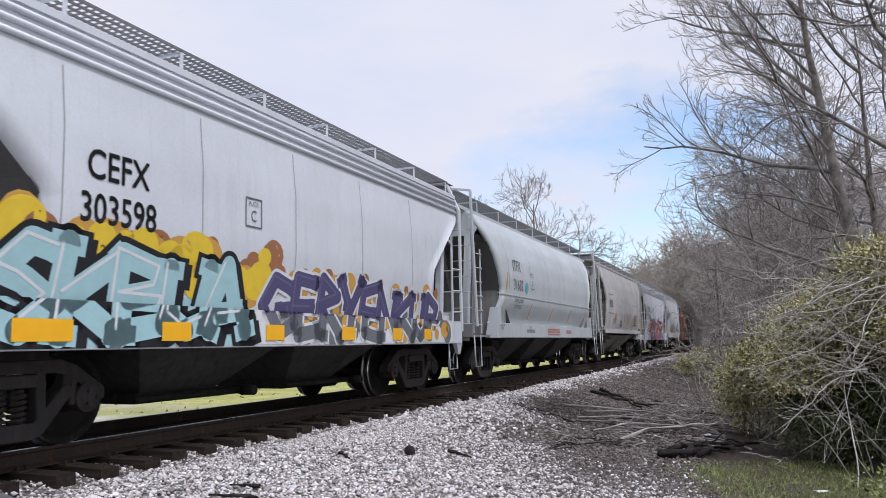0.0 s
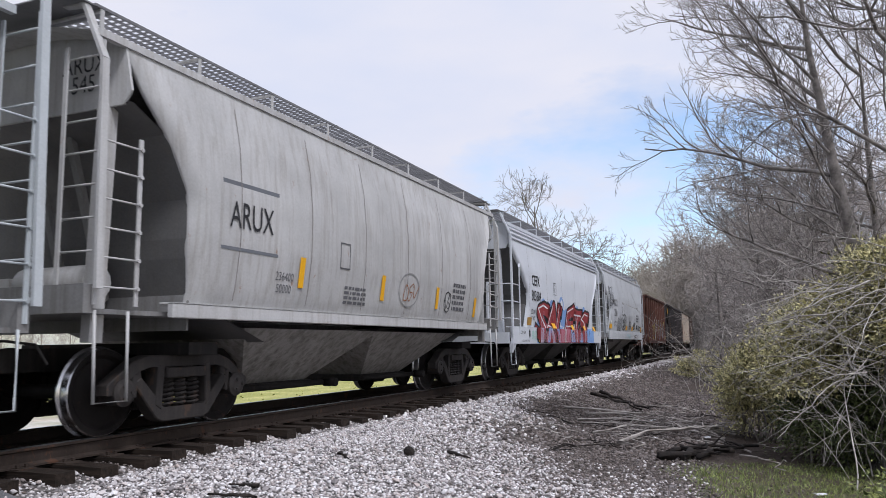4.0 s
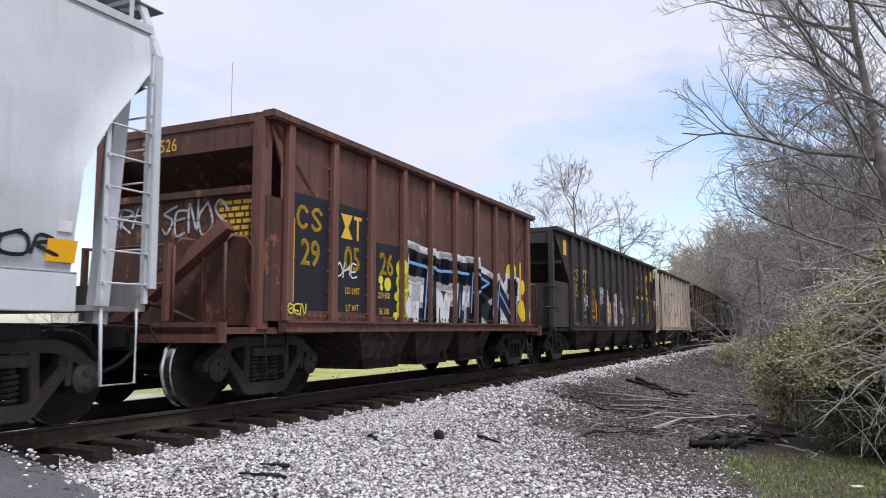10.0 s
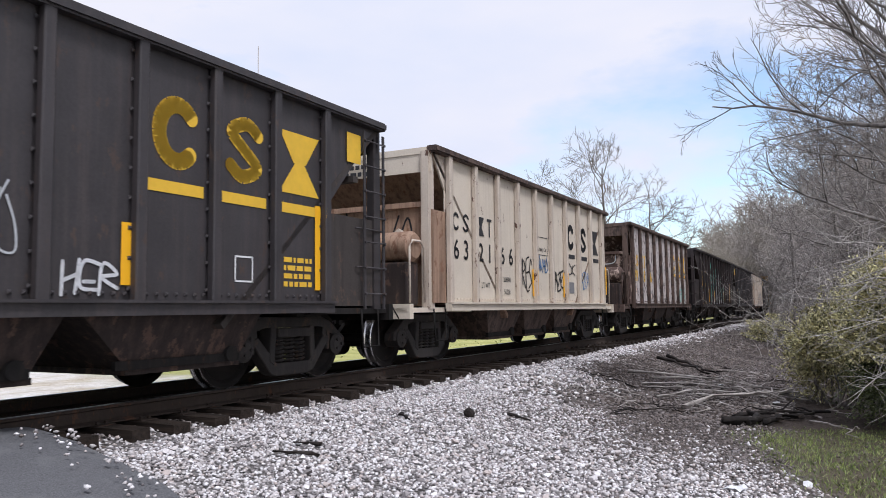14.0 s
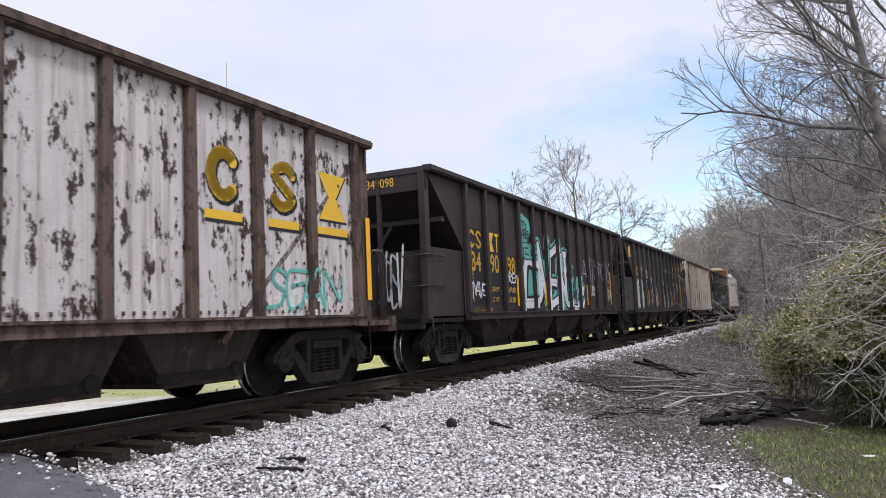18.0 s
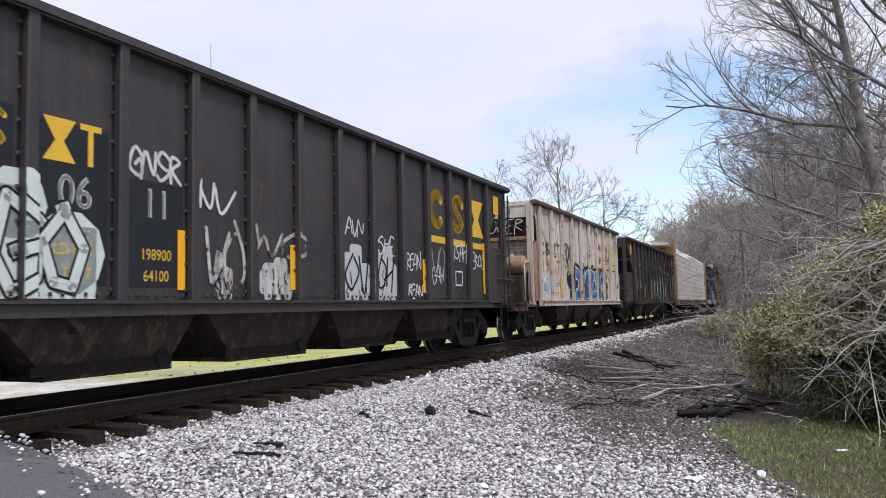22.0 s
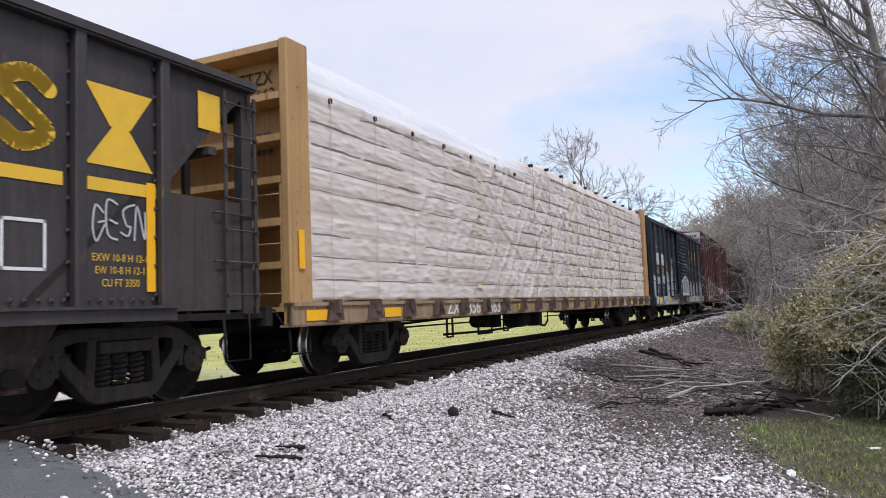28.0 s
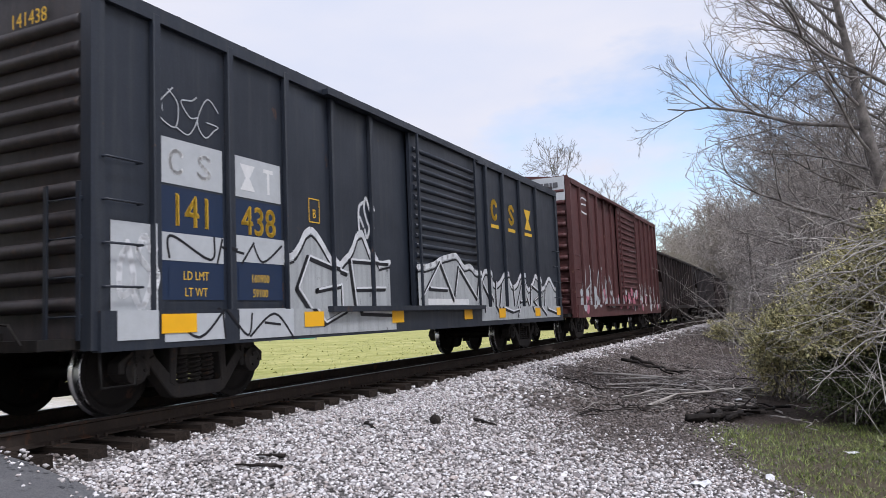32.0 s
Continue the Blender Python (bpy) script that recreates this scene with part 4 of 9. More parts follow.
stick((11.1, 1.50), (12.7, 0.75), 0.055, 51, M_CHAR, "dark rotten log lying on leaf litter", "rotten_log", 2, 0.0)
stick((11.6, 1.05), (14.0, 0.35), 0.045, 52, M_CHAR, "dark rotten log lying on leaf litter", "rotten_log", 3, 0.0)
stick((11.3, 1.15), (12.9, 1.0), 0.05, 50, M_CHAR, "dark rotten log lying on leaf litter", "rotten_log", 2, 0.04)
stick((11.9, 1.5), (13.4, 0.6), 0.035, 49, M_CHAR, "dark broken branch on leaf litter", "rotten_log", 4, 0.06)
stick((12.5, 2.0), (16.5, 0.7), 0.032, 53, M_DEAD, "pale bare fallen branch on the bank", twigs=8, sag=0.2)
stick((13.6, 2.9), (14.9, 0.9), 0.020, 58, M_DEAD, "pale bare fallen branch on the bank", twigs=7, sag=0.15)
stick((16.9, 3.7), (15.2, 1.1), 0.022, 59, M_DEAD, "pale bare fallen branch on the bank", twigs=6, sag=0.12)
stick((15.4, 3.6), (15.9, 0.6), 0.022, 54, M_DEAD, "pale bare fallen branch on the bank", twigs=6, sag=0.1)
stick((17.0, 4.2), (17.2, 1.2), 0.03, 55, M_DEAD, "grey fallen branch on the bank", twigs=5)
stick((21.0, 4.4), (20.0, 3.0), 0.05, 56, M_CHAR, "dark broken branch on the bank", twigs=1, sag=0)
stick((22.0, 4.3), (20.5, 2.8), 0.045, 57, M_CHAR, "dark broken branch on the bank", twigs=1, sag=0)
rnd = random.Random(60)
for i in range(44):
    x, y = rnd.uniform(11.5, 22), rnd.uniform(0.2, 3.8)
    a = rnd.uniform(0, math.tau)
    d = rnd.uniform(0.5, 1.5)
    stick((x, y), (x + d * math.cos(a), y + d * math.sin(a)), rnd.uniform(0.007, 0.018), 61 + i, M_DEAD if i % 3 else M_CHAR, "thin dead stick among leaf litter", "dead_stick", 3)
for i, (x, y, d, a) in enumerate(((6.2, 4.62, 0.28, 0.3), (5.85, 4.4, 0.42, 0.1), (9.5, 4.0, 0.4, 2.4), (8.2, 4.9, 0.3, 2.0))):
    stick((x, y), (x + d * math.cos(a + 2), y + d * math.sin(a + 2)), 0.022, 95 + i, M_CHAR, "dark splinter of wood on the ballast", "wood_splinter", 0, 0)
bm = bmesh.new()
bmesh.ops.create_icosphere(bm, subdivisions=2, radius=0.075)
for q in bm.verts:
    q.co *= 1 + 0.25 * noise.noise(q.co * 9)
sp = (8.95, 4.32)
tagged(part("dark_stone", bm, M_CHAR, at=pose(*sp, ground_z(*sp) + 0.06)), "single dark stone lying on the ballast", "stone")
M_LITTER = flat_paint("pale_litter", (0.7, 0.7, 0.72))
for i, (x, y) in enumerate(((8.1, 0.35), (10.2, -0.45), (14.6, 1.1), (13.9, 1.9), (17.5, 2.4), (7.3, 0.9))):
    bm = bmesh.new()
    bmesh.ops.create_grid(bm, x_segments=4, y_segments=4, size=0.04 + 0.02 * (i % 3))
    for q in bm.verts:
        q.co.z += 0.05 * noise.noise((q.co.x * 14 + i, q.co.y * 14, i))
    bmesh.ops.solidify(bm, geom=bm.faces[:], thickness=0.004)
    tagged(part("litter_scrap", bm, M_LITTER, at=pose(x, y, ground_z(x, y) + 0.03, 0, 0, i * 50)), "crumpled pale scrap of litter on the ground", "litter", "litter by the track")

# ---- woods and trees in the distance ----
FAR_K = (6, 5, 4)
tall = [bare_tree(67.6, 18.4, 18.2, 0.2, 201, Vector((0, 0, 0.5)), (5, 5, 3), (0, 0), "tall bare tree beyond the track", 12, 0.3, 0.016, "distant_tree", "distant trees", (M_BARK, M_BARK), 0.34),
        bare_tree(74.0, 17.6, 13.0, 0.2, 202, Vector((0, -0.3, 0.2)), (5, 5, 3), (0, -0.05), "spreading bare tree beyond the track", 10, 0.3, 0.016, "distant_tree", "distant trees", (M_BARK, M_BARK), 0.45),
        bare_tree(66.0, 25.0, 14.5, 0.2, 203, Vector((0, 0, 0.3)), (5, 5, 3), (0, 0), "tall bare tree beyond the track", 11, 0.3, 0.016, "distant_tree", "distant trees", (M_BARK, M_BARK), 0.36)]
proto = [bare_tree(44.0, -1.0, 10.5, 0.16, 204, Vector((0, 0.2, 0.2)), FAR_K, (0, 0), "bare tree in the woods along the line", 15, 0.08, 0.011, "woodland_tree", "woods along the line", (M_HAZEBARK, M_HAZEBARK)),
         bare_tree(52.0, -3.0, 12.5, 0.18, 205, Vector((0, 0.1, 0.3)), FAR_K, (0, 0), "bare tree in the woods along the line", 15, 0.08, 0.013, "woodland_tree", "woods along the line", (M_HAZEBARK, M_HAZEBARK)),
         bare_tree(36.0, -2.0, 9.5, 0.15, 206, Vector((0, 0.2, 0.2)), FAR_K, (0, 0), "bare tree in the woods along the line", 15, 0.06, 0.010, "woodland_tree", "woods along the line", (M_HAZEBARK, M_HAZEBARK))]
rnd = random.Random(77)
for i in range(64):
    x = 30 + 135 * (i / 64) ** 0.8
    y = axis_y(x) - 8.5 - rnd.random() ** 1.5 * 24 - (3 if x > 90 else 0)
    copy_thing(proto[i % 3], Matrix.Translation((x + rnd.uniform(-2, 2), y, ground_z(x, y))) @ pose(0, 0, 0, 0, 0, rnd.uniform(0, 360)) @ Matrix.Scale(rnd.uniform(0.85, 1.25), 4))
for i in range(46):
    x = -60 + i * 5.5 + rnd.uniform(-2, 2)
    y = 75 + rnd.uniform(-8, 25) + (0.2 * max(0, x - 60))
    copy_thing(proto[i % 3], Matrix.Translation((x, y, ground_z(x, y))) @ pose(0, 0, 0, 0, 0, rnd.uniform(0, 360)) @ Matrix.Scale(rnd.uniform(0.6, 0.95), 4))
hill = bare_tree(150.0, 18.0, 13.0, 0.2, 207, Vector((0, 0.1, 0.3)), (6, 5, 2), (0, 0), "bare tree in the far woods", 16, 0.05, 0.035, "woodland_tree", "woods along the line", (M_HAZEBARK, M_HAZEBARK))
for i in range(85):
    x = 95 + 130 * rnd.random()
    y = axis_y(x) - 9 + rnd.random() * (0.28 * x - 18)
    copy_thing(hill, Matrix.Translation((x, y, ground_z(x, y))) @ pose(0, 0, 0, 0, 0, rnd.uniform(0, 360)) @ Matrix.Scale(rnd.uniform(0.8, 1.15), 4))
mast = bmesh.new()
rod(mast, [(0, 0, -0.2), (0, 0, 10), (0, 0, 24)], 0.035, 6)
mx, my = 64 * math.cos(radians(41.5)), 64 * math.sin(radians(41.5))
tagged(part("radio_mast", mast, M_HAZEBARK, at=pose(mx, my, ground_z(mx, my))), "thin grey mast far beyond the track", "mast")
bm = bmesh.new()
for k in range(3):
    bar(bm, (0.2, 0, 5.2 + k * 0.25), (-1.2 - 0.2 * k, 0.3, 5.3 + k * 0.25), 0.02, 0.02)
tagged(part("antenna", bm, M_HAZEBARK, at=pose(mx, my, ground_z(mx, my) + 6)), "small grey aerial boom far beyond the track", "antenna")
M_TEAL = flat_paint("teal_sheet", (0.05, 0.36, 0.33))
barrier = tagged(new("field_barrier"), "low teal sheet barrier far across the field", "barrier")
barrier.matrix_world = pose(62, 48.5, ground_z(62, 48.5), 0, 0, 128)
for k in range(4):
    bm = bmesh.new()
    box(bm, -4.6 + k * 2.3, -2.4 + k * 2.3, -0.03, 0.03, 0.15, 1.25)
    part("panel", bm, M_TEAL, barrier)
    bm = bmesh.new()
    box(bm, -4.72 + k * 2.3, -4.6 + k * 2.3, -0.06, 0.06, -0.1, 1.35)
    part("post", bm, M_HAZEBARK, barrier)
# ---- lettering and sprayed paint ----
LOWEST = {}


def side_face(skin, low=-99):
    """Places (u to the right, v up) on the camera's side of a car; skin gives the half width at (x, z), low the lower edge."""
    def face(u, v, off, cu, cv):
        return Vector((u, -(skin(u + (cu - u) * 1e-3, v + (cv - v) * 1e-3) + off), v))

    LOWEST[face] = low
    return face


def end_face(x):
    """Places on a car's leading end, which looks along -x."""
    return lambda u, v, off, cu, cv: Vector((x - off, -u, v))


def clip(poly, axis, low, high):
    """The piece of a convex outline between two bounds of u (0) or v (1)."""
    for bound, sign in ((low, 1), (high, -1)):
        out = []
        for i, p in enumerate(poly):
            q = poly[i - 1]
            a, b = sign * (q[axis] - bound), sign * (p[axis] - bound)
            if (a >= 0) != (b >= 0):
                k = a / (a - b)
                out.append((q[0] + (p[0] - q[0]) * k, q[1] + (p[1] - q[1]) * k))
            if b >= 0:
                out.append(p)
        poly = out
        if len(poly) < 3:
            return []
    return poly


def lay(name, polys, face, material, parent, off=0.006, cuts_u=(), cuts_v=(), label=""):
    """Lays outlines on a face as one thin part, split where the face steps."""
    verts, faces = [], []
    low = LOWEST[face] if face in LOWEST else -99
    us, vs = [-99, *sorted(cuts_u), 99], [low, *(v for v in sorted(cuts_v) if v > low), 99]
    for poly in polys:
        if len(poly) < 3:
            continue
        lo_u, hi_u = min(p[0] for p in poly), max(p[0] for p in poly)
        lo_v, hi_v = min(p[1] for p in poly), max(p[1] for p in poly)
        for a, b in zip(us, us[1:]):
            if hi_u <= a or lo_u >= b:
                continue
            for c, d in zip(vs, vs[1:]):
                if hi_v <= c or lo_v >= d:
                    continue
                piece = clip(clip(poly, 0, a, b), 1, c, d) if len(us) + len(vs) > 4 or low > -99 else poly
                if len(piece) < 3:
                    continue
                cu, cv = sum(p[0] for p in piece) / len(piece), sum(p[1] for p in piece) / len(piece)
                k = len(verts)
                verts += [face(u, v, off, cu, cv) for u, v in piece]
                faces.append(list(range(k, k + len(piece))))
    if not faces:
        return None
    return part(name, from_lists(name, verts, faces, material), None, parent, label)


GLYPH_MESHES = {}


def word(body):
    """Outlines of a word in the built-in font, one unit high, centred."""
    if body not in GLYPH_MESHES:
        cu = bpy.data.curves.new("letters", "FONT")
        cu.body, cu.size, cu.align_x, cu.align_y, cu.resolution_u = body, 1.38, "CENTER", "CENTER", 3
        ob = new("letters", cu)
        dg = bpy.context.evaluated_depsgraph_get()
        me = bpy.data.meshes.new_from_object(ob.evaluated_get(dg))
        co = [v.co.xy.copy() for v in me.vertices]
        GLYPH_MESHES[body] = [[tuple(co[i]) for i in p.vertices] for p in me.polygons]
        bpy.data.objects.remove(ob)
        bpy.data.curves.remove(cu)
        bpy.data.meshes.remove(me)
    return GLYPH_MESHES[body]


def letters(parent, body, u, v, height, face, material, off=0.008, wide=0.85, slant=0.0, bold=0.0, cuts_u=(), label=""):
    polys = [[(u + (x * wide + y * slant) * height, v + y * height) for x, y in p] for p in word(body)]
    if bold:
        polys = [[(x + d, y + e) for x, y in p] for p in polys for d, e in ((0, 0), (bold * height, 0), (0, bold * height))]
    return lay("lettering", polys, face, material, parent, off, cuts_u, label=label)


def rect(u0, u1, v0, v1):
    return [(u0, v0), (u1, v0), (u1, v1), (u0, v1)]


def small_print(parent, u, v, w, h, rows, face, material, seed=1, off=0.007, cuts_u=()):
    """Print too small to read: rows of plain bars."""
    rnd = random.Random(seed)
    polys, step = [], h / rows
    for i in range(rows):
        x, top = u, v - i * step
        while x < u + w - 0.02:
            d = rnd.uniform(0.04, 0.16)
            polys.append(rect(x, min(x + d, u + w), top - step * 0.62, top))
            x += d + 0.03
    return lay("small_print", polys, face, material, parent, off, cuts_u)


def curve(points, n=6):
    """A smooth line through points."""
    p = [points[0], *points, points[-1]]
    out = []
    for i in range(1, len(p) - 2):
        for k in range(n):
            t = k / n
            out.append(tuple(0.5 * (2 * p[i][a] + (p[i + 1][a] - p[i - 1][a]) * t + (2 * p[i - 1][a] - 5 * p[i][a] + 4 * p[i + 1][a] - p[i + 2][a]) * t * t
                                    + (3 * p[i][a] - p[i - 1][a] - 3 * p[i + 1][a] + p[i + 2][a]) * t ** 3) for a in (0, 1)))
    out.append(points[-1])
    return out


def disc(u, v, r, n=10, squash=1.0):
    return [(u + r * math.cos(k * math.tau / n), v + r * squash * math.sin(k * math.tau / n)) for k in range(n)]


def ribbon(line, width, rounded=True):
    """Convex pieces of a brush stroke along a line."""
    out = []
    for (a, b), (c, d) in zip(line, line[1:]):
        h = math.hypot(c - a, d - b)
        if h > 1e-6:
            x, y = -(d - b) / h * width / 2, (c - a) / h * width / 2
            out.append([(a + x, b + y), (a - x, b - y), (c - x, d - y), (c + x, d + y)])
    if width > 0.03 and rounded:
        n = 8 if width < 0.12 else 14
        out += [disc(u, v, width / 2, n) for u, v in (line[::2] if len(line) > 9 else line)] + [disc(*line[-1], width / 2, n)]
    return out


# Brush lines of sprayed signs, each in a unit square.
SIGNS = {
    "A": [[(0, 0), (0.5, 1), (1, 0)], [(0.22, 0.38), (0.8, 0.38)]],
    "B": [[(0.05, 0), (0.08, 1), (0.8, 0.92), (0.75, 0.6), (0.15, 0.52), (0.95, 0.42), (0.85, 0.05), (0.05, 0)]],
    "C": [[(0.95, 0.82), (0.5, 1), (0.05, 0.6), (0.15, 0.12), (0.6, 0), (0.98, 0.2)]],
    "D": [[(0.05, 0), (0.1, 1), (0.75, 0.85), (0.98, 0.45), (0.7, 0.08), (0.05, 0)]],
    "E": [[(0.9, 1), (0.15, 0.95), (0.15, 0.05), (0.95, 0)], [(0.15, 0.5), (0.8, 0.5)]],
    "F": [[(0.95, 1), (0.15, 0.95), (0.15, 0)], [(0.15, 0.52), (0.75, 0.52)]],
    "G": [[(0.9, 0.85), (0.3, 1), (0.05, 0.4), (0.5, 0), (0.95, 0.2), (0.9, 0.5), (0.5, 0.48)]],
    "H": [[(0.15, 0), (0.1, 1)], [(0.85, 0), (0.9, 1)], [(0.12, 0.45), (0.88, 0.55)]],
    "I": [[(0.5, 0), (0.5, 1)]],
}
SIGNS.update({
    "J": [[(0.2, 1), (0.95, 1)], [(0.65, 1), (0.65, 0.2), (0.35, 0), (0.05, 0.2)]],
    "K": [[(0.12, 0), (0.12, 1)], [(0.95, 1), (0.15, 0.45), (0.98, 0)]],
    "L": [[(0.15, 1), (0.12, 0.05), (0.95, 0)]],
    "M": [[(0.02, 0), (0.15, 1), (0.5, 0.35), (0.85, 1), (0.98, 0)]],
    "N": [[(0.1, 0), (0.1, 1), (0.9, 0), (0.9, 1)]],
    "O": [[(0.5, 1), (0.08, 0.6), (0.3, 0.04), (0.8, 0.1), (0.92, 0.6), (0.5, 1)]],
    "P": [[(0.1, 0), (0.12, 1), (0.9, 0.85), (0.8, 0.5), (0.12, 0.45)]],
    "R": [[(0.1, 0), (0.15, 1), (0.85, 0.8), (0.2, 0.5), (0.95, 0)]],
    "S": [[(0.95, 0.9), (0.45, 1), (0.1, 0.75), (0.5, 0.52), (0.9, 0.3), (0.5, 0), (0, 0.12)]],
    "T": [[(0, 1), (1, 1)], [(0.5, 1), (0.5, 0)]],
})
SIGNS.update({
    "U": [[(0.1, 1), (0.12, 0.2), (0.5, 0), (0.88, 0.2), (0.92, 1)]],
    "V": [[(0, 1), (0.45, 0), (1, 1.05)]],
    "W": [[(0, 1), (0.25, 0), (0.5, 0.65), (0.75, 0), (1, 1)]],
    "X": [[(0, 1), (1, 0)], [(1, 1), (0, 0)]],
    "Z": [[(0, 1), (1, 1), (0, 0), (1, 0)]],
    "Y": [[(0, 1), (0.5, 0.5), (1, 1)], [(0.5, 0.5), (0.45, 0)]],
    "2": [[(0.05, 0.8), (0.5, 1), (0.9, 0.75), (0.05, 0), (1, 0)]],
    "0": [[(0.5, 1), (0.1, 0.5), (0.5, 0), (0.9, 0.5), (0.5, 1)]],
    "8": [[(0.5, 1), (0.12, 0.75), (0.85, 0.28), (0.5, 0), (0.15, 0.25), (0.88, 0.75), (0.5, 1)]],
})


def strokes(u0, u1, v0, v1, signs, seed, jag=0.06, lean=0.0, fall=1.0, soft=True):
    """Brush lines, sign by sign, of a row that fills a rectangle; fall: the height at its end against its start."""
    rnd = random.Random(seed)
    w, out = (u1 - u0) / len(signs), []
    for i, g in enumerate(signs):
        dy, high = rnd.uniform(-0.05, 0.05), (v1 - v0) * (1 + (fall - 1) * i / max(1, len(signs) - 1))
        lines = []
        for line in SIGNS[g] if g in SIGNS else ():
            pts = [(u0 + (i + 0.5 + (x - 0.5) * 1.04 + lean * y + rnd.uniform(-jag, jag)) * w, v0 + (y * 0.92 + 0.04 + dy * y + rnd.uniform(-jag, jag)) * high) for x, y in line]
            lines.append(curve(pts, 5) if soft else pts)
        if lines:
            out.append(lines)
    return out


def serif(line, thick):
    """Short slabs across the two ends of a block stroke."""
    out = []
    for (a, b), (c, d) in ((line[0], line[1]), (line[-1], line[-2])):
        h = math.hypot(c - a, d - b) or 1
        x, y = -(d - b) / h * thick * 0.8, (c - a) / h * thick * 0.55
        out.append([(a - x, b - y), (a + x, b + y)])
    return out


def mural(parent, face, u0, u1, v0, v1, signs, seed, edge, fill, glint, thick=0.2, cuts_u=(), cuts_v=(), lean=0.05, shade="", off=0.009, halo="", fall=1.0, soft=False, low="", jag=0.07, rim=1.5):
    """A sprayed piece, sign by sign: block strokes with a dark edge, a fill, light glints, an outer halo and a second colour along the foot."""
    o = dict(cuts_u=cuts_u, cuts_v=cuts_v)
    rows = strokes(u0, u1, v0, v1, signs, seed, jag, lean, fall, soft)
    for lines in rows:
        slabs = [] if soft else [q for s in lines for q in serif(s, thick)]

        def brush(width, dx=0.0, dy=0.0):
            grown = (width - thick) / 2
            out = [q for s in lines for q in ribbon([(a + dx, b + dy) for a, b in s], width)]
            for (a, b), (c, d) in slabs:
                h = math.hypot(c - a, d - b) or 1
                x, y = (c - a) / h * grown, (d - b) / h * grown
                out += ribbon([(a - x + dx, b - y + dy), (c + x + dx, d + y + dy)], width * 0.8, False)
            return out

        if halo:
            lay("graffiti", brush(thick * (rim + 0.75)), face, SPRAY[halo], parent, off, **o)
        if shade:
            lay("graffiti", brush(thick * rim * 0.95, 0.07, -0.06), face, SPRAY[shade], parent, off + 0.0015, **o)
        lay("graffiti", brush(thick * rim), face, SPRAY[edge], parent, off + 0.003, **o)
        body = brush(thick)
        lay("graffiti", body, face, SPRAY[fill], parent, off + 0.0045, **o)
        if low:
            lay("graffiti", [q for q in (clip(p, 1, -9, v0 + 0.36 * (v1 - v0)) for p in body) if q], face, SPRAY[low], parent, off + 0.0055, **o)
        lay("graffiti", [q for s in lines for q in ribbon([(a - thick * 0.24, b + thick * 0.24) for a, b in s[:-1]] if len(s) > 2 else [(a - thick * 0.24, b) for a, b in s], thick * 0.13)], face, SPRAY[glint], parent, off + 0.0065, **o)


def tag(parent, face, u0, u1, v0, v1, signs, seed, colour, thick=0.03, cuts_u=(), cuts_v=(), off=0.012, jag=0.15):
    lines = [s for sign in strokes(u0, u1, v0, v1, signs, seed, jag, 0.12) for s in sign]
    lay("graffiti", [q for s in lines for q in ribbon(s, thick)], face, SPRAY[colour], parent, off, cuts_u, cuts_v)


def clouds(parent, face, u0, u1, v0, v1, n, r, seed, colours, cuts_u=(), cuts_v=(), off=0.005):
    rnd = random.Random(seed)
    for j, key in enumerate(colours):
        polys = [disc(rnd.uniform(u0, u1), rnd.uniform(v0, v1), r * rnd.uniform(0.5, 1.2), 14, rnd.uniform(0.7, 1.1)) for _ in range(n)]
        lay("graffiti", polys, face, SPRAY[key], parent, off + 0.0012 * j, cuts_u, cuts_v)


def smear(parent, face, u0, u1, v0, v1, seed, colour, cuts_u=(), cuts_v=(), off=0.005, rough=0.3):
    """Paint scrubbed or run in upright streaks, with ragged ends."""
    rnd = random.Random(seed)
    polys, u, h = [], u0, v1 - v0
    while u < u1:
        d = rnd.uniform(0.025, 0.09)
        edge = min(1, (u - u0) / 0.15 + 0.35, (u1 - u) / 0.15 + 0.35)
        polys.append(rect(u, min(u + d, u1), v0 + h * rough * rnd.random() ** 2 * 0.5, v1 - h * rough * rnd.random() - h * (1 - edge) * 0.5))
        u += d + (rnd.uniform(0.01, 0.05) if rnd.random() < 0.22 else 0)
    lay("graffiti", polys, face, SPRAY[colour], parent, off, cuts_u, cuts_v)


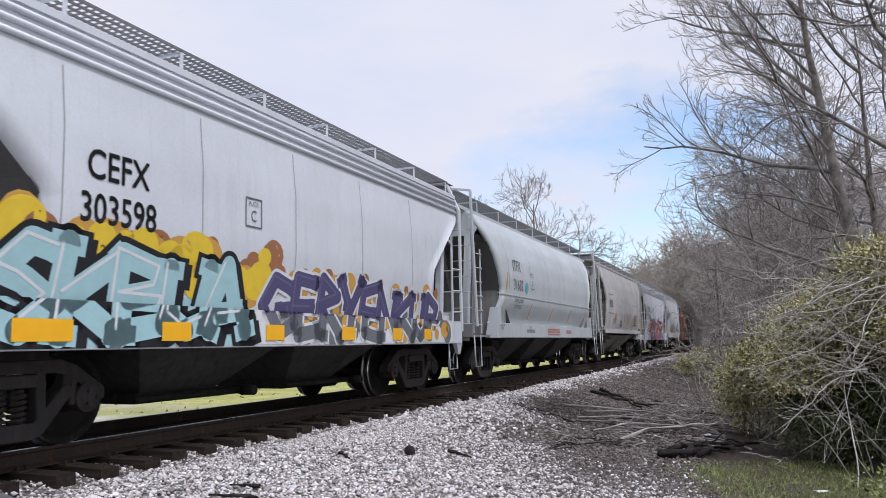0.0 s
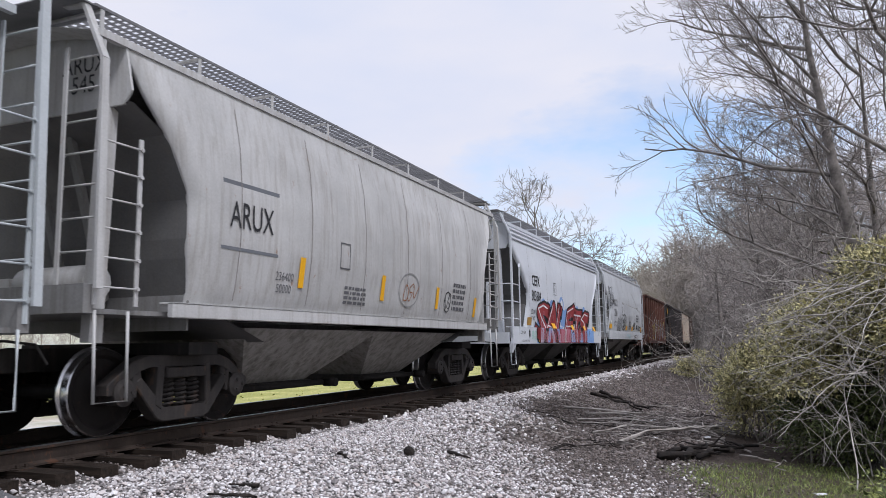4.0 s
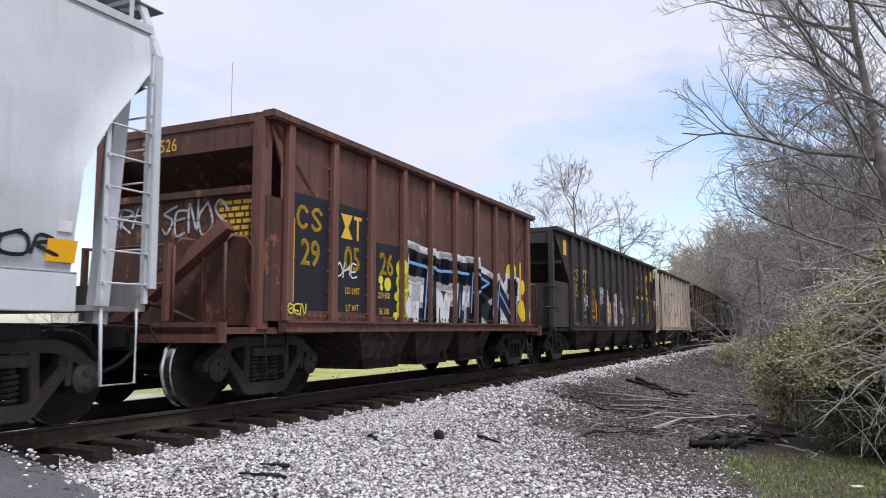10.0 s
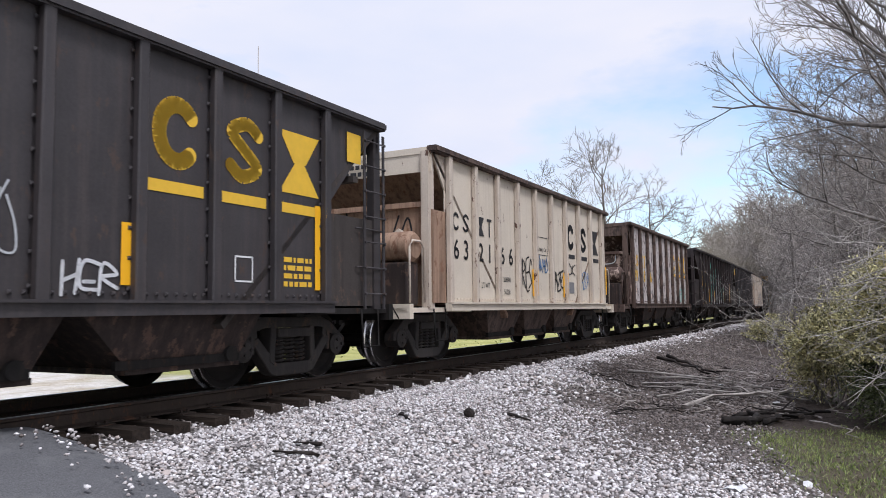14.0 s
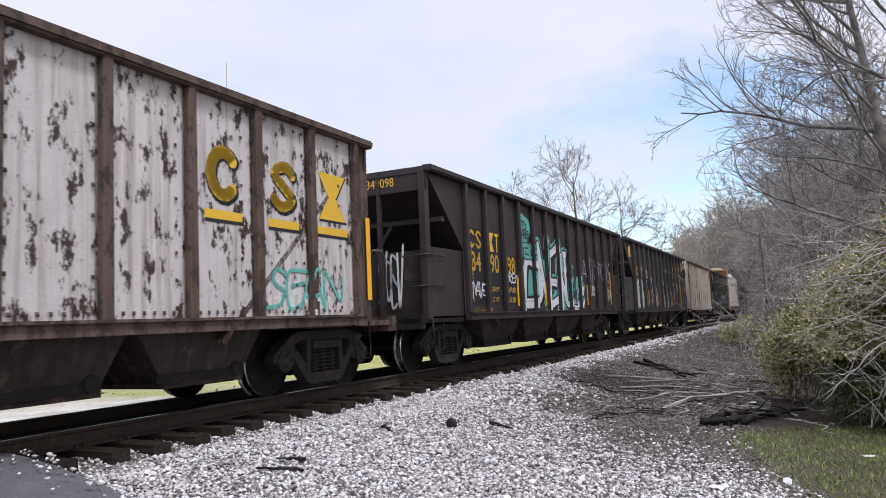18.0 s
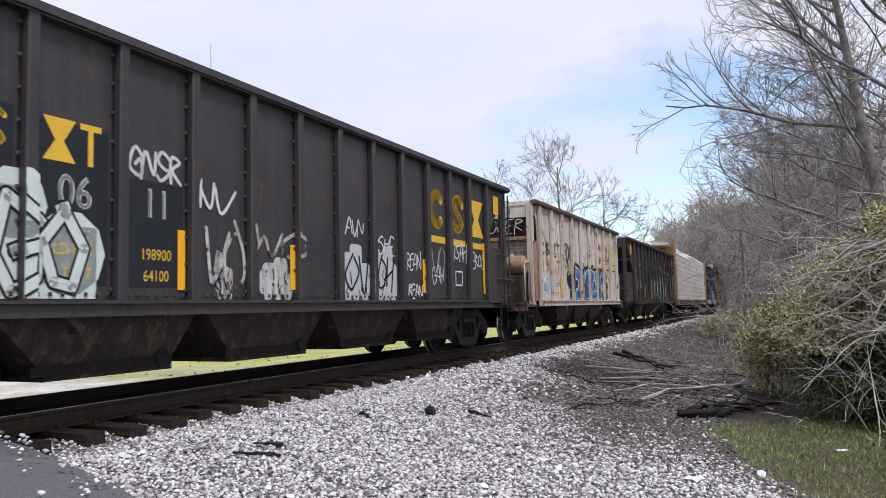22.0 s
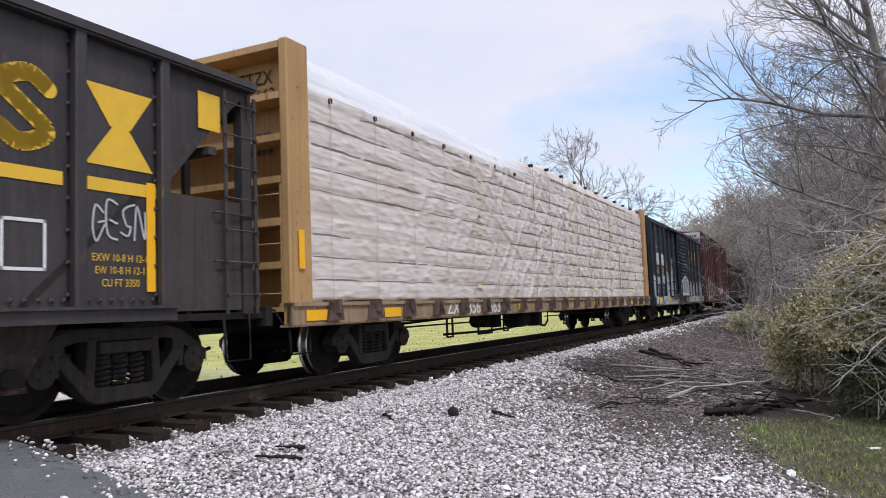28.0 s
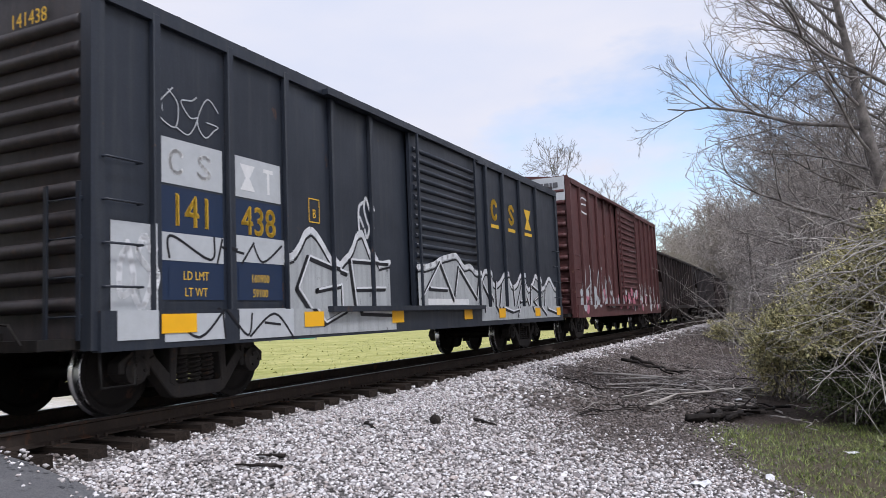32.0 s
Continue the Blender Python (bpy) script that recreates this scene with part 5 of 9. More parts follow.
def whitewash(parent, face, u0, u1, v0, v1, seed, colour, cuts_u=(), tall=0.3, off=0.005):
    """Paint rolled on in rounded blocks: a broad body, a taller column, a shoulder and feet that hang lower; then scratches."""
    rnd = random.Random(seed)
    w, h = u1 - u0, v1 - v0

    def block(a, b, c, d, r):
        corners = ((b - r, d - r, 0), (a + r, d - r, 90), (a + r, c + r, 180), (b - r, c + r, 270))
        return [(x + r * math.cos(radians(g + s)), y + r * math.sin(radians(g + s))) for x, y, g in corners for s in (0, 30, 60, 90)]
    side = u0 + tall * w
    pieces = [block(u0, u1, v0, v0 + 0.66 * h, 0.07), block(side - 0.2 * w, side + 0.22 * w, v0 + 0.2 * h, v1, 0.08), block(u0 + 0.06 * w, u0 + 0.62 * w, v0 + 0.3 * h, v0 + 0.84 * h, 0.1)]
    pieces += [block(u0 + (0.12 + 0.3 * k) * w, u0 + (0.34 + 0.3 * k) * w, v0 - 0.07, v0 + 0.2, 0.045) for k in range(3)]
    for k, piece in enumerate(pieces):
        lay("graffiti", [piece], face, SPRAY[colour], parent, off + 0.0007 * k, cuts_u)
    for k in range(5):
        a, b = u0 + w * rnd.uniform(0.1, 0.9), v0 + h * rnd.uniform(0.15, 0.7)
        lay("scratch", ribbon([(a, b), (a + rnd.uniform(-0.07, 0.07), b - rnd.uniform(0.05, 0.12)), (a + rnd.uniform(-0.04, 0.04), b - rnd.uniform(0.14, 0.24))], rnd.uniform(0.014, 0.03)), face, M_PATCH, parent, off + 0.006, cuts_u)


def drawn_block(parent, u, v, h, kind, face, material, cuts_u=(), label="", off=0.008, bar_below=True, weight=1.0):
    """A mark of the railway, as plain shapes in its colour: an open ring, a double bend and an hourglass over a bar."""
    w = h * (1.02 if kind == 2 and bar_below else 0.86)
    if kind == 0:
        ring = [(u + 0.36 * w * math.cos(radians(a)), v + 0.38 * h * math.sin(radians(a))) for a in range(40, 326, 11)]
        polys = ribbon(ring, 0.23 * h * weight)
    elif kind == 1:
        bend = curve([(u + 0.34 * w, v + 0.26 * h), (u + 0.05 * w, v + 0.40 * h), (u - 0.32 * w, v + 0.24 * h), (u, v), (u + 0.32 * w, v - 0.24 * h), (u - 0.05 * w, v - 0.40 * h), (u - 0.34 * w, v - 0.26 * h)], 5)
        polys = ribbon(bend, 0.21 * h * weight)
    else:
        polys = [[(u - 0.5 * w, v + 0.5 * h), (u + 0.5 * w, v + 0.5 * h), (u + 0.15 * w, v), (u - 0.15 * w, v)][::-1], [(u - 0.5 * w, v - 0.5 * h), (u + 0.5 * w, v - 0.5 * h), (u + 0.12 * w, v), (u - 0.12 * w, v)]]
    if not bar_below:
        return lay("owner_mark", polys, face, material, parent, off, cuts_u)
    lay("emblem_bar", [rect(u - 0.55 * w, u + 0.55 * w, v - 0.82 * h, v - 0.66 * h)], face, material, parent, off, cuts_u)
    return lay("emblem", polys, face, material, parent, off, cuts_u, label=label)


# ---- running gear, shared by all the cars ----
WHEEL_R, AXLE = 0.47, 0.94


def make_wheelset():
    bm = bmesh.new()
    rod(bm, [(0, -1.02, 0), (0, 1.02, 0)], 0.08, 12)
    for s in (-1, 1):
        prof = [(0.09, 0.83), (0.14, 0.81), (0.16, 0.79), (0.36, 0.765), (0.40, 0.80), (WHEEL_R - 0.012, 0.80), (WHEEL_R, 0.79), (WHEEL_R + 0.002, 0.70), (WHEEL_R + 0.028, 0.685),
                (WHEEL_R + 0.026, 0.665), (0.41, 0.66), (0.36, 0.70), (0.15, 0.70), (0.12, 0.66), (0.09, 0.65)]
        prof = [(r, s * y) for r, y in (prof if s < 0 else prof[::-1])]
        mats = [1 if min(a[0], b[0]) > WHEEL_R - 0.02 else 0 for a, b in zip(prof, prof[1:])]
        lathe(bm, prof, 36, mats)
    return mesh_of("wheelset", fix(bm), [M_WHEEL, M_TREAD])


def make_side_frame():
    bm = bmesh.new()
    y0, y1 = -0.09, 0.09
    # top chord, falling to the bearing pedestals
    prism(bm, [(-1.16, 0.56), (-0.80, 0.80), (-0.60, 0.86), (0.60, 0.86), (0.80, 0.80), (1.16, 0.56), (1.16, 0.44), (1.02, 0.44), (0.98, 0.55), (0.72, 0.70), (0.56, 0.74), (-0.56, 0.74), (-0.72, 0.70), (-0.98, 0.55), (-1.02, 0.44), (-1.16, 0.44)], y0, y1)
    # sloping lower limbs and the spring seat
    prism(bm, [(-0.80, 0.56), (-0.68, 0.62), (-0.34, 0.26), (0.34, 0.26), (0.68, 0.62), (0.80, 0.56), (0.44, 0.15), (0.34, 0.11), (-0.34, 0.11), (-0.44, 0.15)], y0, y1)
    for s in (-1, 1):
        prism(bm, [(s * 0.37, 0.24), (s * 0.47, 0.30), (s * 0.44, 0.76), (s * 0.33, 0.76)], y0 * 1.1, y1 * 1.1)
        prism(bm, [(s * 0.66, 0.58), (s * 0.84, 0.60), (s * 0.80, 0.80), (s * 0.68, 0.76)], y0 * 0.8, y1 * 0.8)
        prism(bm, [(s * 0.74, 0.40), (s * 0.80, 0.40), (s * 0.82, 0.66), (s * 0.74, 0.66)], y0, y1)
    box(bm, -0.33, 0.33, -0.13, 0.13, 0.60, 0.72)
    bmesh.ops.bevel(bm, geom=bm.edges[:], offset=0.012, segments=1, affect="EDGES")
    return mesh_of("side_frame", fix(bm), M_TRUCK)


def make_spring():
    bm = bmesh.new()
    rod(bm, [(0.075 * math.cos(k * math.tau / 9), 0.075 * math.sin(k * math.tau / 9), 0.265 + 0.31 * k / 52) for k in range(53)], 0.02, 4)
    return mesh_of("coil_spring", bm, M_TRUCK)


def make_bearing():
    bm = bmesh.new()
    lathe(bm, [(0.10, 0.20), (0.135, 0.17), (0.14, 0.0), (0.15, -0.03), (0.15, -0.09), (0.125, -0.10), (0.10, -0.12), (0.04, -0.125)], 18)
    for k in range(3):
        a = k * math.tau / 3
        bmesh.ops.create_cone(bm, cap_ends=True, segments=6, radius1=0.022, radius2=0.022, depth=0.03, matrix=Matrix.Translation((0.07 * math.cos(a), -0.13, 0.07 * math.sin(a))) @ pose(0, 0, 0, 90))
    return mesh_of("bearing_cap", fix(bm), M_TRUCK)


def make_bolster():
    bm = bmesh.new()
    box(bm, -0.20, 0.20, -0.98, 0.98, 0.48, 0.68)
    box(bm, -0.32, 0.32, -0.40, 0.40, 0.60, 0.84)
    for s in (-1, 1):
        box(bm, s * 0.42 - 0.05, s * 0.42 + 0.05, -0.85, 0.85, 0.36, 0.46)
        for y in (-0.75, 0.75):
            box(bm, s * 0.47 - 0.03, s * 0.47 + 0.03, y - 0.1, y + 0.1, 0.25, 0.62)
    return mesh_of("truck", fix(bm), M_TRUCK)


def make_coupler():
    bm = bmesh.new()
    box(bm, -0.9, 0.0, -0.10, 0.10, 0.76, 0.95)
    box(bm, -0.08, 0.22, -0.15, 0.15, 0.74, 0.98)
    box(bm, 0.16, 0.34, -0.16, -0.06, 0.72, 1.0)
    box(bm, 0.12, 0.30, 0.04, 0.15, 0.74, 0.98)
    rod(bm, [(-0.1, 0.3, 0.72), (0.15, 0.33, 0.55), (0.4, 0.3, 0.45), (0.55, 0.2, 0.5)], 0.028, 6)
    rod(bm, [(0.05, -0.15, 0.98), (0.08, -0.9, 1.02), (0.05, -1.35, 0.98), (0.12, -1.42, 0.8)], 0.014, 5)
    return mesh_of("coupler", fix(bm), M_UNDER)


WHEELSET, SIDE_FRAME, SPRING, BEARING, BOLSTER, COUPLER = make_wheelset(), make_side_frame(), make_spring(), make_bearing(), make_bolster(), make_coupler()
WHEELS = []          # (wheelset object, which of the two in its truck)


def running_gear(car, front, rear, end, sill=0.95):
    """Two trucks, couplers and the centre sill of a car."""
    for x in (front, rear):
        truck = part("truck", BOLSTER, None, car, "four-wheel freight truck of cast steel", at=pose(x, 0, 0))
        for s in (-1, 1):
            part("side_frame", SIDE_FRAME, None, truck, at=pose(0, s * 1.0, 0))
            for k in (-0.21, 0, 0.21):
                part("coil_spring", SPRING, None, truck, at=pose(k, s * 1.0, 0))
            for k in (-1, 1):
                part("bearing_cap", BEARING, None, truck, at=pose(k * AXLE, s * 1.02, WHEEL_R, 0, 0, 0 if s < 0 else 180))
        for k in (-1, 1):
            w = part("wheelset", WHEELSET, None, truck, "worn steel wheels with polished treads on one axle", at=pose(k * AXLE, 0, WHEEL_R))
            WHEELS.append((w, k))
    for s in (-1, 1):
        part("coupler", COUPLER, None, car, at=pose(s * (end + 0.18), 0, 0, 0, 0, 0 if s > 0 else 180))
    bm = bmesh.new()
    box(bm, -end - 0.1, end + 0.1, -0.22, 0.22, 0.70, sill)
    for x in (front, rear):
        box(bm, x - 0.25, x + 0.25, -1.35, 1.35, 0.86, sill + 0.05)
    part("centre_sill", fix(bm), M_UNDER, car)


RUNG_MESHES = {}


def rung_mesh(width, material):
    key = (round(width, 3), material.name)
    if key not in RUNG_MESHES:
        bm = bmesh.new()
        rod(bm, [(0, 0, 0), (width, 0, 0)], 0.011, 6)
        for x in (0.0, width):
            bmesh.ops.create_cone(bm, cap_ends=True, segments=6, radius1=0.022, radius2=0.022, depth=0.03, matrix=Matrix.Translation((x, 0, 0)) @ pose(0, 0, 0, 90))
        RUNG_MESHES[key] = mesh_of("rung", bm, material)
    return RUNG_MESHES[key]


def ladder(car, material, x, y, z0, z1, width, along, rungs, stile=(0.05, 0.02), lean=0.0):
    """A ladder: two stiles with rungs between. along 0: it faces the side (runs in x), 1: it faces the end (runs in y)."""
    bm = bmesh.new()
    for k in (0, 1):
        p = (k * width, 0, 0)
        bar(bm, (p[0], 0, 0), (p[0], 0, z1 - z0), stile[0], stile[1])
    turn = pose(0, 0, 0, 0, 0, 90 if along else 0)
    at = Matrix.Translation((x, y, z0)) @ turn
    lad = part("ladder", fix(bm), material, car, at=at)
    me = rung_mesh(width, material)
    for i in range(rungs):
        part("rung", me, None, lad, at=Matrix.Translation((0, -0.02, (i + 0.6) * (z1 - z0) / rungs)))
    return lad


def grab(car, material, pts, r=0.013, name="grab_iron"):
    bm = bmesh.new()
    rod(bm, pts, r, 6)
    return part(name, bm, material, car)


def stirrup(car, material, x, width=0.42, z0=0.42, z1=0.98, y=-1.5):
    return grab(car, material, [(x, y, z1), (x + 0.01, y - 0.02, z0), (x + width, y - 0.02, z0), (x + width, y, z1)], 0.017, "stirrup_step")


def thing(name, label, category, group="cars of the passing train"):
    ob = new(name)
    ob.empty_display_size = 0.3
    return tagged(ob, label, category, group)


TRAIN = []           # (car, place of its middle along the train, half its truck spacing)


def grating(half, y0, y1, z, car, posts, eave, material):
    """Running board of open steel grating on brackets along the roof."""
    bm = bmesh.new()
    n = 8
    for i in range(n + 1):
        y = y0 + (y1 - y0) * i / n
        t = 0.012 if i in (0, n) else 0.004
        box(bm, -half, half, y - t, y + t, z - 0.03, z)
    m = int(half * 2 / 0.085)
    for k in range(m + 1):
        x = -half + 2 * half * k / m
        box(bm, x - 0.004, x + 0.004, y0, y1, z - 0.024, z - 0.004)
    board = part("running_board", bm, M_GRATE, car, "open steel roof walkway grating")
    for i in range(posts):
        x = -half + 0.1 + (2 * half - 0.2) * i / (posts - 1)
        bm = bmesh.new()
        bar(bm, (x, y0, eave - 0.05), (x, y0, z), 0.05, 0.012)
        bar(bm, (x, y0, z - 0.04), (x, y1, z - 0.04), 0.04, 0.03)
        part("bracket", fix(bm), material, board)
    return board


# ---- covered hoppers ----
def covered_hopper(label, middle, half, skin_rows, cut_rows, sill, eave, roof, paint_m, front, rear, bays, board=0.3, band=0.0, posts=9, low_ladder=False):
    """A closed grain or sand hopper. skin_rows: (z, half width); cut_rows: (z, how far the side stops short of the end)."""
    car = thing("covered_hopper_car", label, "train car")
    TRAIN.append((car, middle, (rear - front) / 2))
    body0 = sill[1]

    def skin(x, z):
        return sill[2] if z < body0 else between(skin_rows, z)

    # sides
    zs = [body0 + (eave - body0) * i / 22 for i in range(23)]
    for s in (-1, 1):
        verts, faces, cols = [], [], 26
        for z in zs:
            reach = half - between(cut_rows, z)
            for k in range(cols + 1):
                verts.append((-reach + 2 * reach * k / cols, s * between(skin_rows, z), z))
        w = cols + 1
        for i in range(len(zs) - 1):
            for k in range(cols):
                q = (i * w + k, i * w + k + 1, (i + 1) * w + k + 1, (i + 1) * w + k)
                faces.append(q if s < 0 else q[::-1])
        # returned edges at both ends give the sheet its thickness
        for k, into in ((0, 1), (cols, -1)):
            base = len(verts)
            for i, z in enumerate(zs):
                x, y, _ = verts[i * w + k]
                verts.append((x + into * 0.015, y - s * 0.06, z))
            for i in range(len(zs) - 1):
                faces.append((i * w + k, (i + 1) * w + k, base + i + 1, base + i))
        part("side_sheet", from_lists("side_sheet", verts, faces, paint_m, True), None, car)
    # roof, arched between the eaves
    top = between(skin_rows, eave)
    verts, faces = [], []
    for k in range(13):
        a = -1 + 2 * k / 12
        for x in (-half, half):
            verts.append((x, a * top, eave + (roof - eave) * (1 - a * a)))
    for k in range(12):
        faces.append((2 * k, 2 * k + 1, 2 * k + 3, 2 * k + 2))
    part("roof", from_lists("roof", verts, faces, paint_m, True), None, car)
    # eave rails; on some cars a ribbed band
    for s in (-1, 1):
        bm = bmesh.new()
        box(bm, -half, half, s * top - 0.035, s * top + 0.035, eave - 0.05, eave + 0.03)
        part("eave_rail", fix(bm), paint_m, car)
        for j in range(3 if band else 0):
            z = eave - 0.06 - band * (j + 0.5) / 3
            y = s * (between(skin_rows, z) + 0.014)
            bm = bmesh.new()
            rod(bm, [(-half + between(cut_rows, z), y, z), (half - between(cut_rows, z), y, z)], 0.034, 8)
            part("eave_rib", bm, paint_m, car)
    # ends: the upright bulkhead above, the slope sheet below, and its ridge ribs
    drop = eave - 0.66
    deep = max(cut_rows, key=lambda row: row[1])
    tip = half - between(cut_rows, eave) - 0.02
    for s in (-1, 1):
        bm = bmesh.new()
        x = s * tip
        n = 8
        y1 = between(skin_rows, drop)
        outline = [(-y1 + 0.12, drop), (y1 - 0.12, drop), (y1 - 0.02, drop + 0.14)] + [(top * (1 - 2 * k / n), eave + (roof - eave) * (1 - (1 - 2 * k / n) ** 2)) for k in range(n + 1)] + [(-y1 + 0.02, drop + 0.14)]
        a = [bm.verts.new((x, y, z)) for y, z in outline]
        b = [bm.verts.new((x - s * 0.03, y, z)) for y, z in outline]
        bm.faces.new(a), bm.faces.new(b[::-1])
        for i in range(len(a)):
            bm.faces.new((a[i], b[i], b[(i + 1) % len(a)], a[(i + 1) % len(a)]))
        part("end_sheet", fix(bm), paint_m, car)
        # the slope sheet runs down where the sides stop, then on below the body
        bm = bmesh.new()
        line = [(half - between(cut_rows, z) - 0.012, between(skin_rows, z) - 0.03, z) for z in [drop + (deep[0] - drop) * k / 9 for k in range(10)]]
        line.append((half - deep[1] - 1.5, 1.45, 1.0))
        line[0] = (tip - 0.01, line[0][1], drop + 0.02)
        for inner in (0.0, 0.035):
            for (xa, ya, za), (xb, yb, zb) in zip(line, line[1:]):
                q = [(s * (xa - inner), -ya, za), (s * (xa - inner), ya, za), (s * (xb - inner), yb, zb), (s * (xb - inner), -yb, zb)]
                bm.faces.new([bm.verts.new(p) for p in q])
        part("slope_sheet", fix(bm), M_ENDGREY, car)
        # upright web under the slope
        bm = bmesh.new()
        xw = s * (half - deep[1] - 0.02)
        box(bm, xw - 0.015, xw + 0.015, -1.5, 1.5, sill[1] - 0.3, deep[0] + 0.03)
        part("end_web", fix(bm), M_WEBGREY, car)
        xi = s * (half - 2.9)
        for y in (-1.2, 1.2):
            bm = bmesh.new()
            bar(bm, (s * (half - 0.30), y, 1.0), (s * (min(half - 0.12, tip - 0.03)), y, drop + 0.02), 0.17, 0.12)
            part("end_post", fix(bm), paint_m, car)
            bm = bmesh.new()
            bar(bm, (s * (half - between(cut_rows, drop - 0.1) + 0.03), y * 0.25, drop - 0.1), (s * (half - deep[1] + 0.03), y * 0.25, deep[0]), 0.07, 0.09)
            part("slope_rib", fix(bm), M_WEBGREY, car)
        # platform and end sill
        bm = bmesh.new()
        box(bm, s * half - 0.09, s * half + 0.03, -1.5, 1.5, sill[0] + 0.02, sill[0] + 0.30)
        box(bm, min(s * half, s * (half - 2.2)), max(s * half, s * (half - 2.2)), -1.42, 1.42, sill[0] + 0.02, sill[0] + 0.07)
        part("end_platform", fix(bm), paint_m if low_ladder else M_WEBGREY, car)
        # brake gear on the platform
        bm = bmesh.new()
        rod(bm, [(s * (half - 0.9), -0.6, sill[0] + 0.42), (s * (half - 0.9), 0.5, sill[0] + 0.42)], 0.2, 14)
        box(bm, s * (half - 0.9) - 0.16, s * (half - 0.9) + 0.16, 0.6, 0.95, sill[0] + 0.08, sill[0] + 0.5)
        part("brake_cylinder", fix(bm), M_UNDER if s > 0 else paint_m, car)
        # corner ladders
        for t in (-1, 1):
            if low_ladder:
                for z in (1.58, 2.02, 2.47):
                    grab(car, paint_m, [(s * (half + 0.02), t * 0.96, z + 0.02), (s * (half + 0.03), t * 1.61, z + 0.02), (s * (half - 0.56), t * 1.63, z)], 0.014, "rung")
                bm = bmesh.new()
                bar(bm, (s * (half - 0.56), t * 1.63, sill[1] - 0.2), (s * (half - 0.56), t * 1.63, 2.96), 0.04, 0.025)
                bar(bm, (s * (half - 0.56), t * 1.63, 2.95), (s * (half - 0.66), t * 1.60, 3.06), 0.04, 0.025)
                part("ladder_stile", fix(bm), paint_m, car)
                bm = bmesh.new()
                bar(bm, (s * (half - 0.0), t * 0.93, sill[0] + 0.2), (s * (half - 0.0), t * 0.93, 2.56), 0.10, 0.05)
                part("ladder_stile", fix(bm), paint_m, car)
                bm = bmesh.new()
                hexa(bm, [(s * (half - 0.1), t * 1.5, 0.72), (s * (half + 0.0), t * 1.5, 0.72), (s * (half + 0.0), t * 1.56, 0.72), (s * (half - 0.1), t * 1.56, 0.72), (s * (half - 0.3), t * 1.5, 0.96), (s * (half + 0.02), t * 1.5, 0.96), (s * (half + 0.02), t * 1.6, 0.96), (s * (half - 0.3), t * 1.6, 0.96)])
                part("step_bracket", fix(bm), paint_m, car)
            else:
                ladder(car, paint_m, s * (half - 0.02), t * 1.0 - (0.5 if t < 0 else 0.0), sill[0] + 0.1, eave - 0.1, 0.5, 1, 8)
                ladder(car, paint_m, s * (half - 0.02) - (0.52 if s > 0 else 0.0), t * (top + 0.09 if top > 1.3 else 1.5), sill[0] + 0.1, drop - 0.35, 0.52, 0, 6)
            stirrup(car, paint_m, s * (half - 0.05) - (0.45 if s > 0 else 0), 0.42, 0.42, sill[0] + 0.05, t * 1.5)
    # side sills
    for t in (-1, 1):
        bm = bmesh.new()
        y = t * sill[2]
        box(bm, -half + sill[3], half - sill[3], min(y, y - t * 0.08), max(y, y - t * 0.08), sill[0], sill[1])
        box(bm, -half + sill[3], half - sill[3], min(y, y - t * 0.2), max(y, y - t * 0.2), sill[1] - 0.03, sill[1])
        bmesh.ops.bevel(bm, geom=bm.edges[:], offset=0.01, segments=1, affect="EDGES")
        part("side_sill", fix(bm), paint_m, car)
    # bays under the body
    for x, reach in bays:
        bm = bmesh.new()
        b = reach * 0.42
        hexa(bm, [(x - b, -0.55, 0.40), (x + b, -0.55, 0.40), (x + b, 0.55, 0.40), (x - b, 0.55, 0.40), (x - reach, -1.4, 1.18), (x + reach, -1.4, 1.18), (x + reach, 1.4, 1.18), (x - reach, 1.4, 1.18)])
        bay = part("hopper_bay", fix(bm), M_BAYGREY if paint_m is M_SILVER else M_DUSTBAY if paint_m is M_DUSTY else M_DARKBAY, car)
        bm = bmesh.new()
        box(bm, x - b - 0.15, x + b + 0.15, -0.62, 0.62, 0.30, 0.42)
        rod(bm, [(x - b - 0.3, -0.75, 0.36), (x + b + 0.35, -0.75, 0.36)], 0.045, 8)
        rod(bm, [(x + b + 0.35, -0.75, 0.36), (x + b + 0.35, -0.98, 0.36)], 0.07, 8)
        part("outlet_gate", fix(bm), M_UNDER, bay)
    grating(half - 0.05, -top + 0.12, -0.42, eave + board, car, posts, eave, paint_m)
    grating(half - 0.05, top - 0.12, 0.42, eave + board, car, posts, eave, paint_m)
    for s in (-1, 1):
        bm = bmesh.new()
        box(bm, s * half - 0.28, s * half + 0.28, -top + 0.12, top - 0.12, eave + board - 0.03, eave + board - 0.015)
        part("end_board", fix(bm), M_GRATE, car)
        for t in (-1, 1):
            rail = [(s * (half + 0.01), t * 1.60, sill[0] + 0.25), (s * (half + 0.01), t * (top + 0.12 if top > 1.3 else 1.5), drop + (0.35 if top > 1.3 else 0.95)), (s * (half + 0.02), t * (top - 0.16), eave + board - 0.04), (s * (half + 0.02), t * 0.1, eave + board + 0.08)]
            for p, q in zip(rail, rail[1:]):
                bm = bmesh.new()
                bar(bm, p, q, 0.085, 0.04)
                part("corner_rail", fix(bm), paint_m, car)
    running_gear(car, front, rear, half)
    return car, side_face(skin, sill[0] + 0.015)


def seams(car, face, xs, z0, z1, material, width=0.022):
    for i, x in enumerate(xs):
        zs = [z0 + (z1 - z0) * k / 14 for k in range(15)]
        lay("weld_seam", [q for q in ribbon([(x, z) for z in zs], width) if len(q) == 4], face, material, car, 0.004)


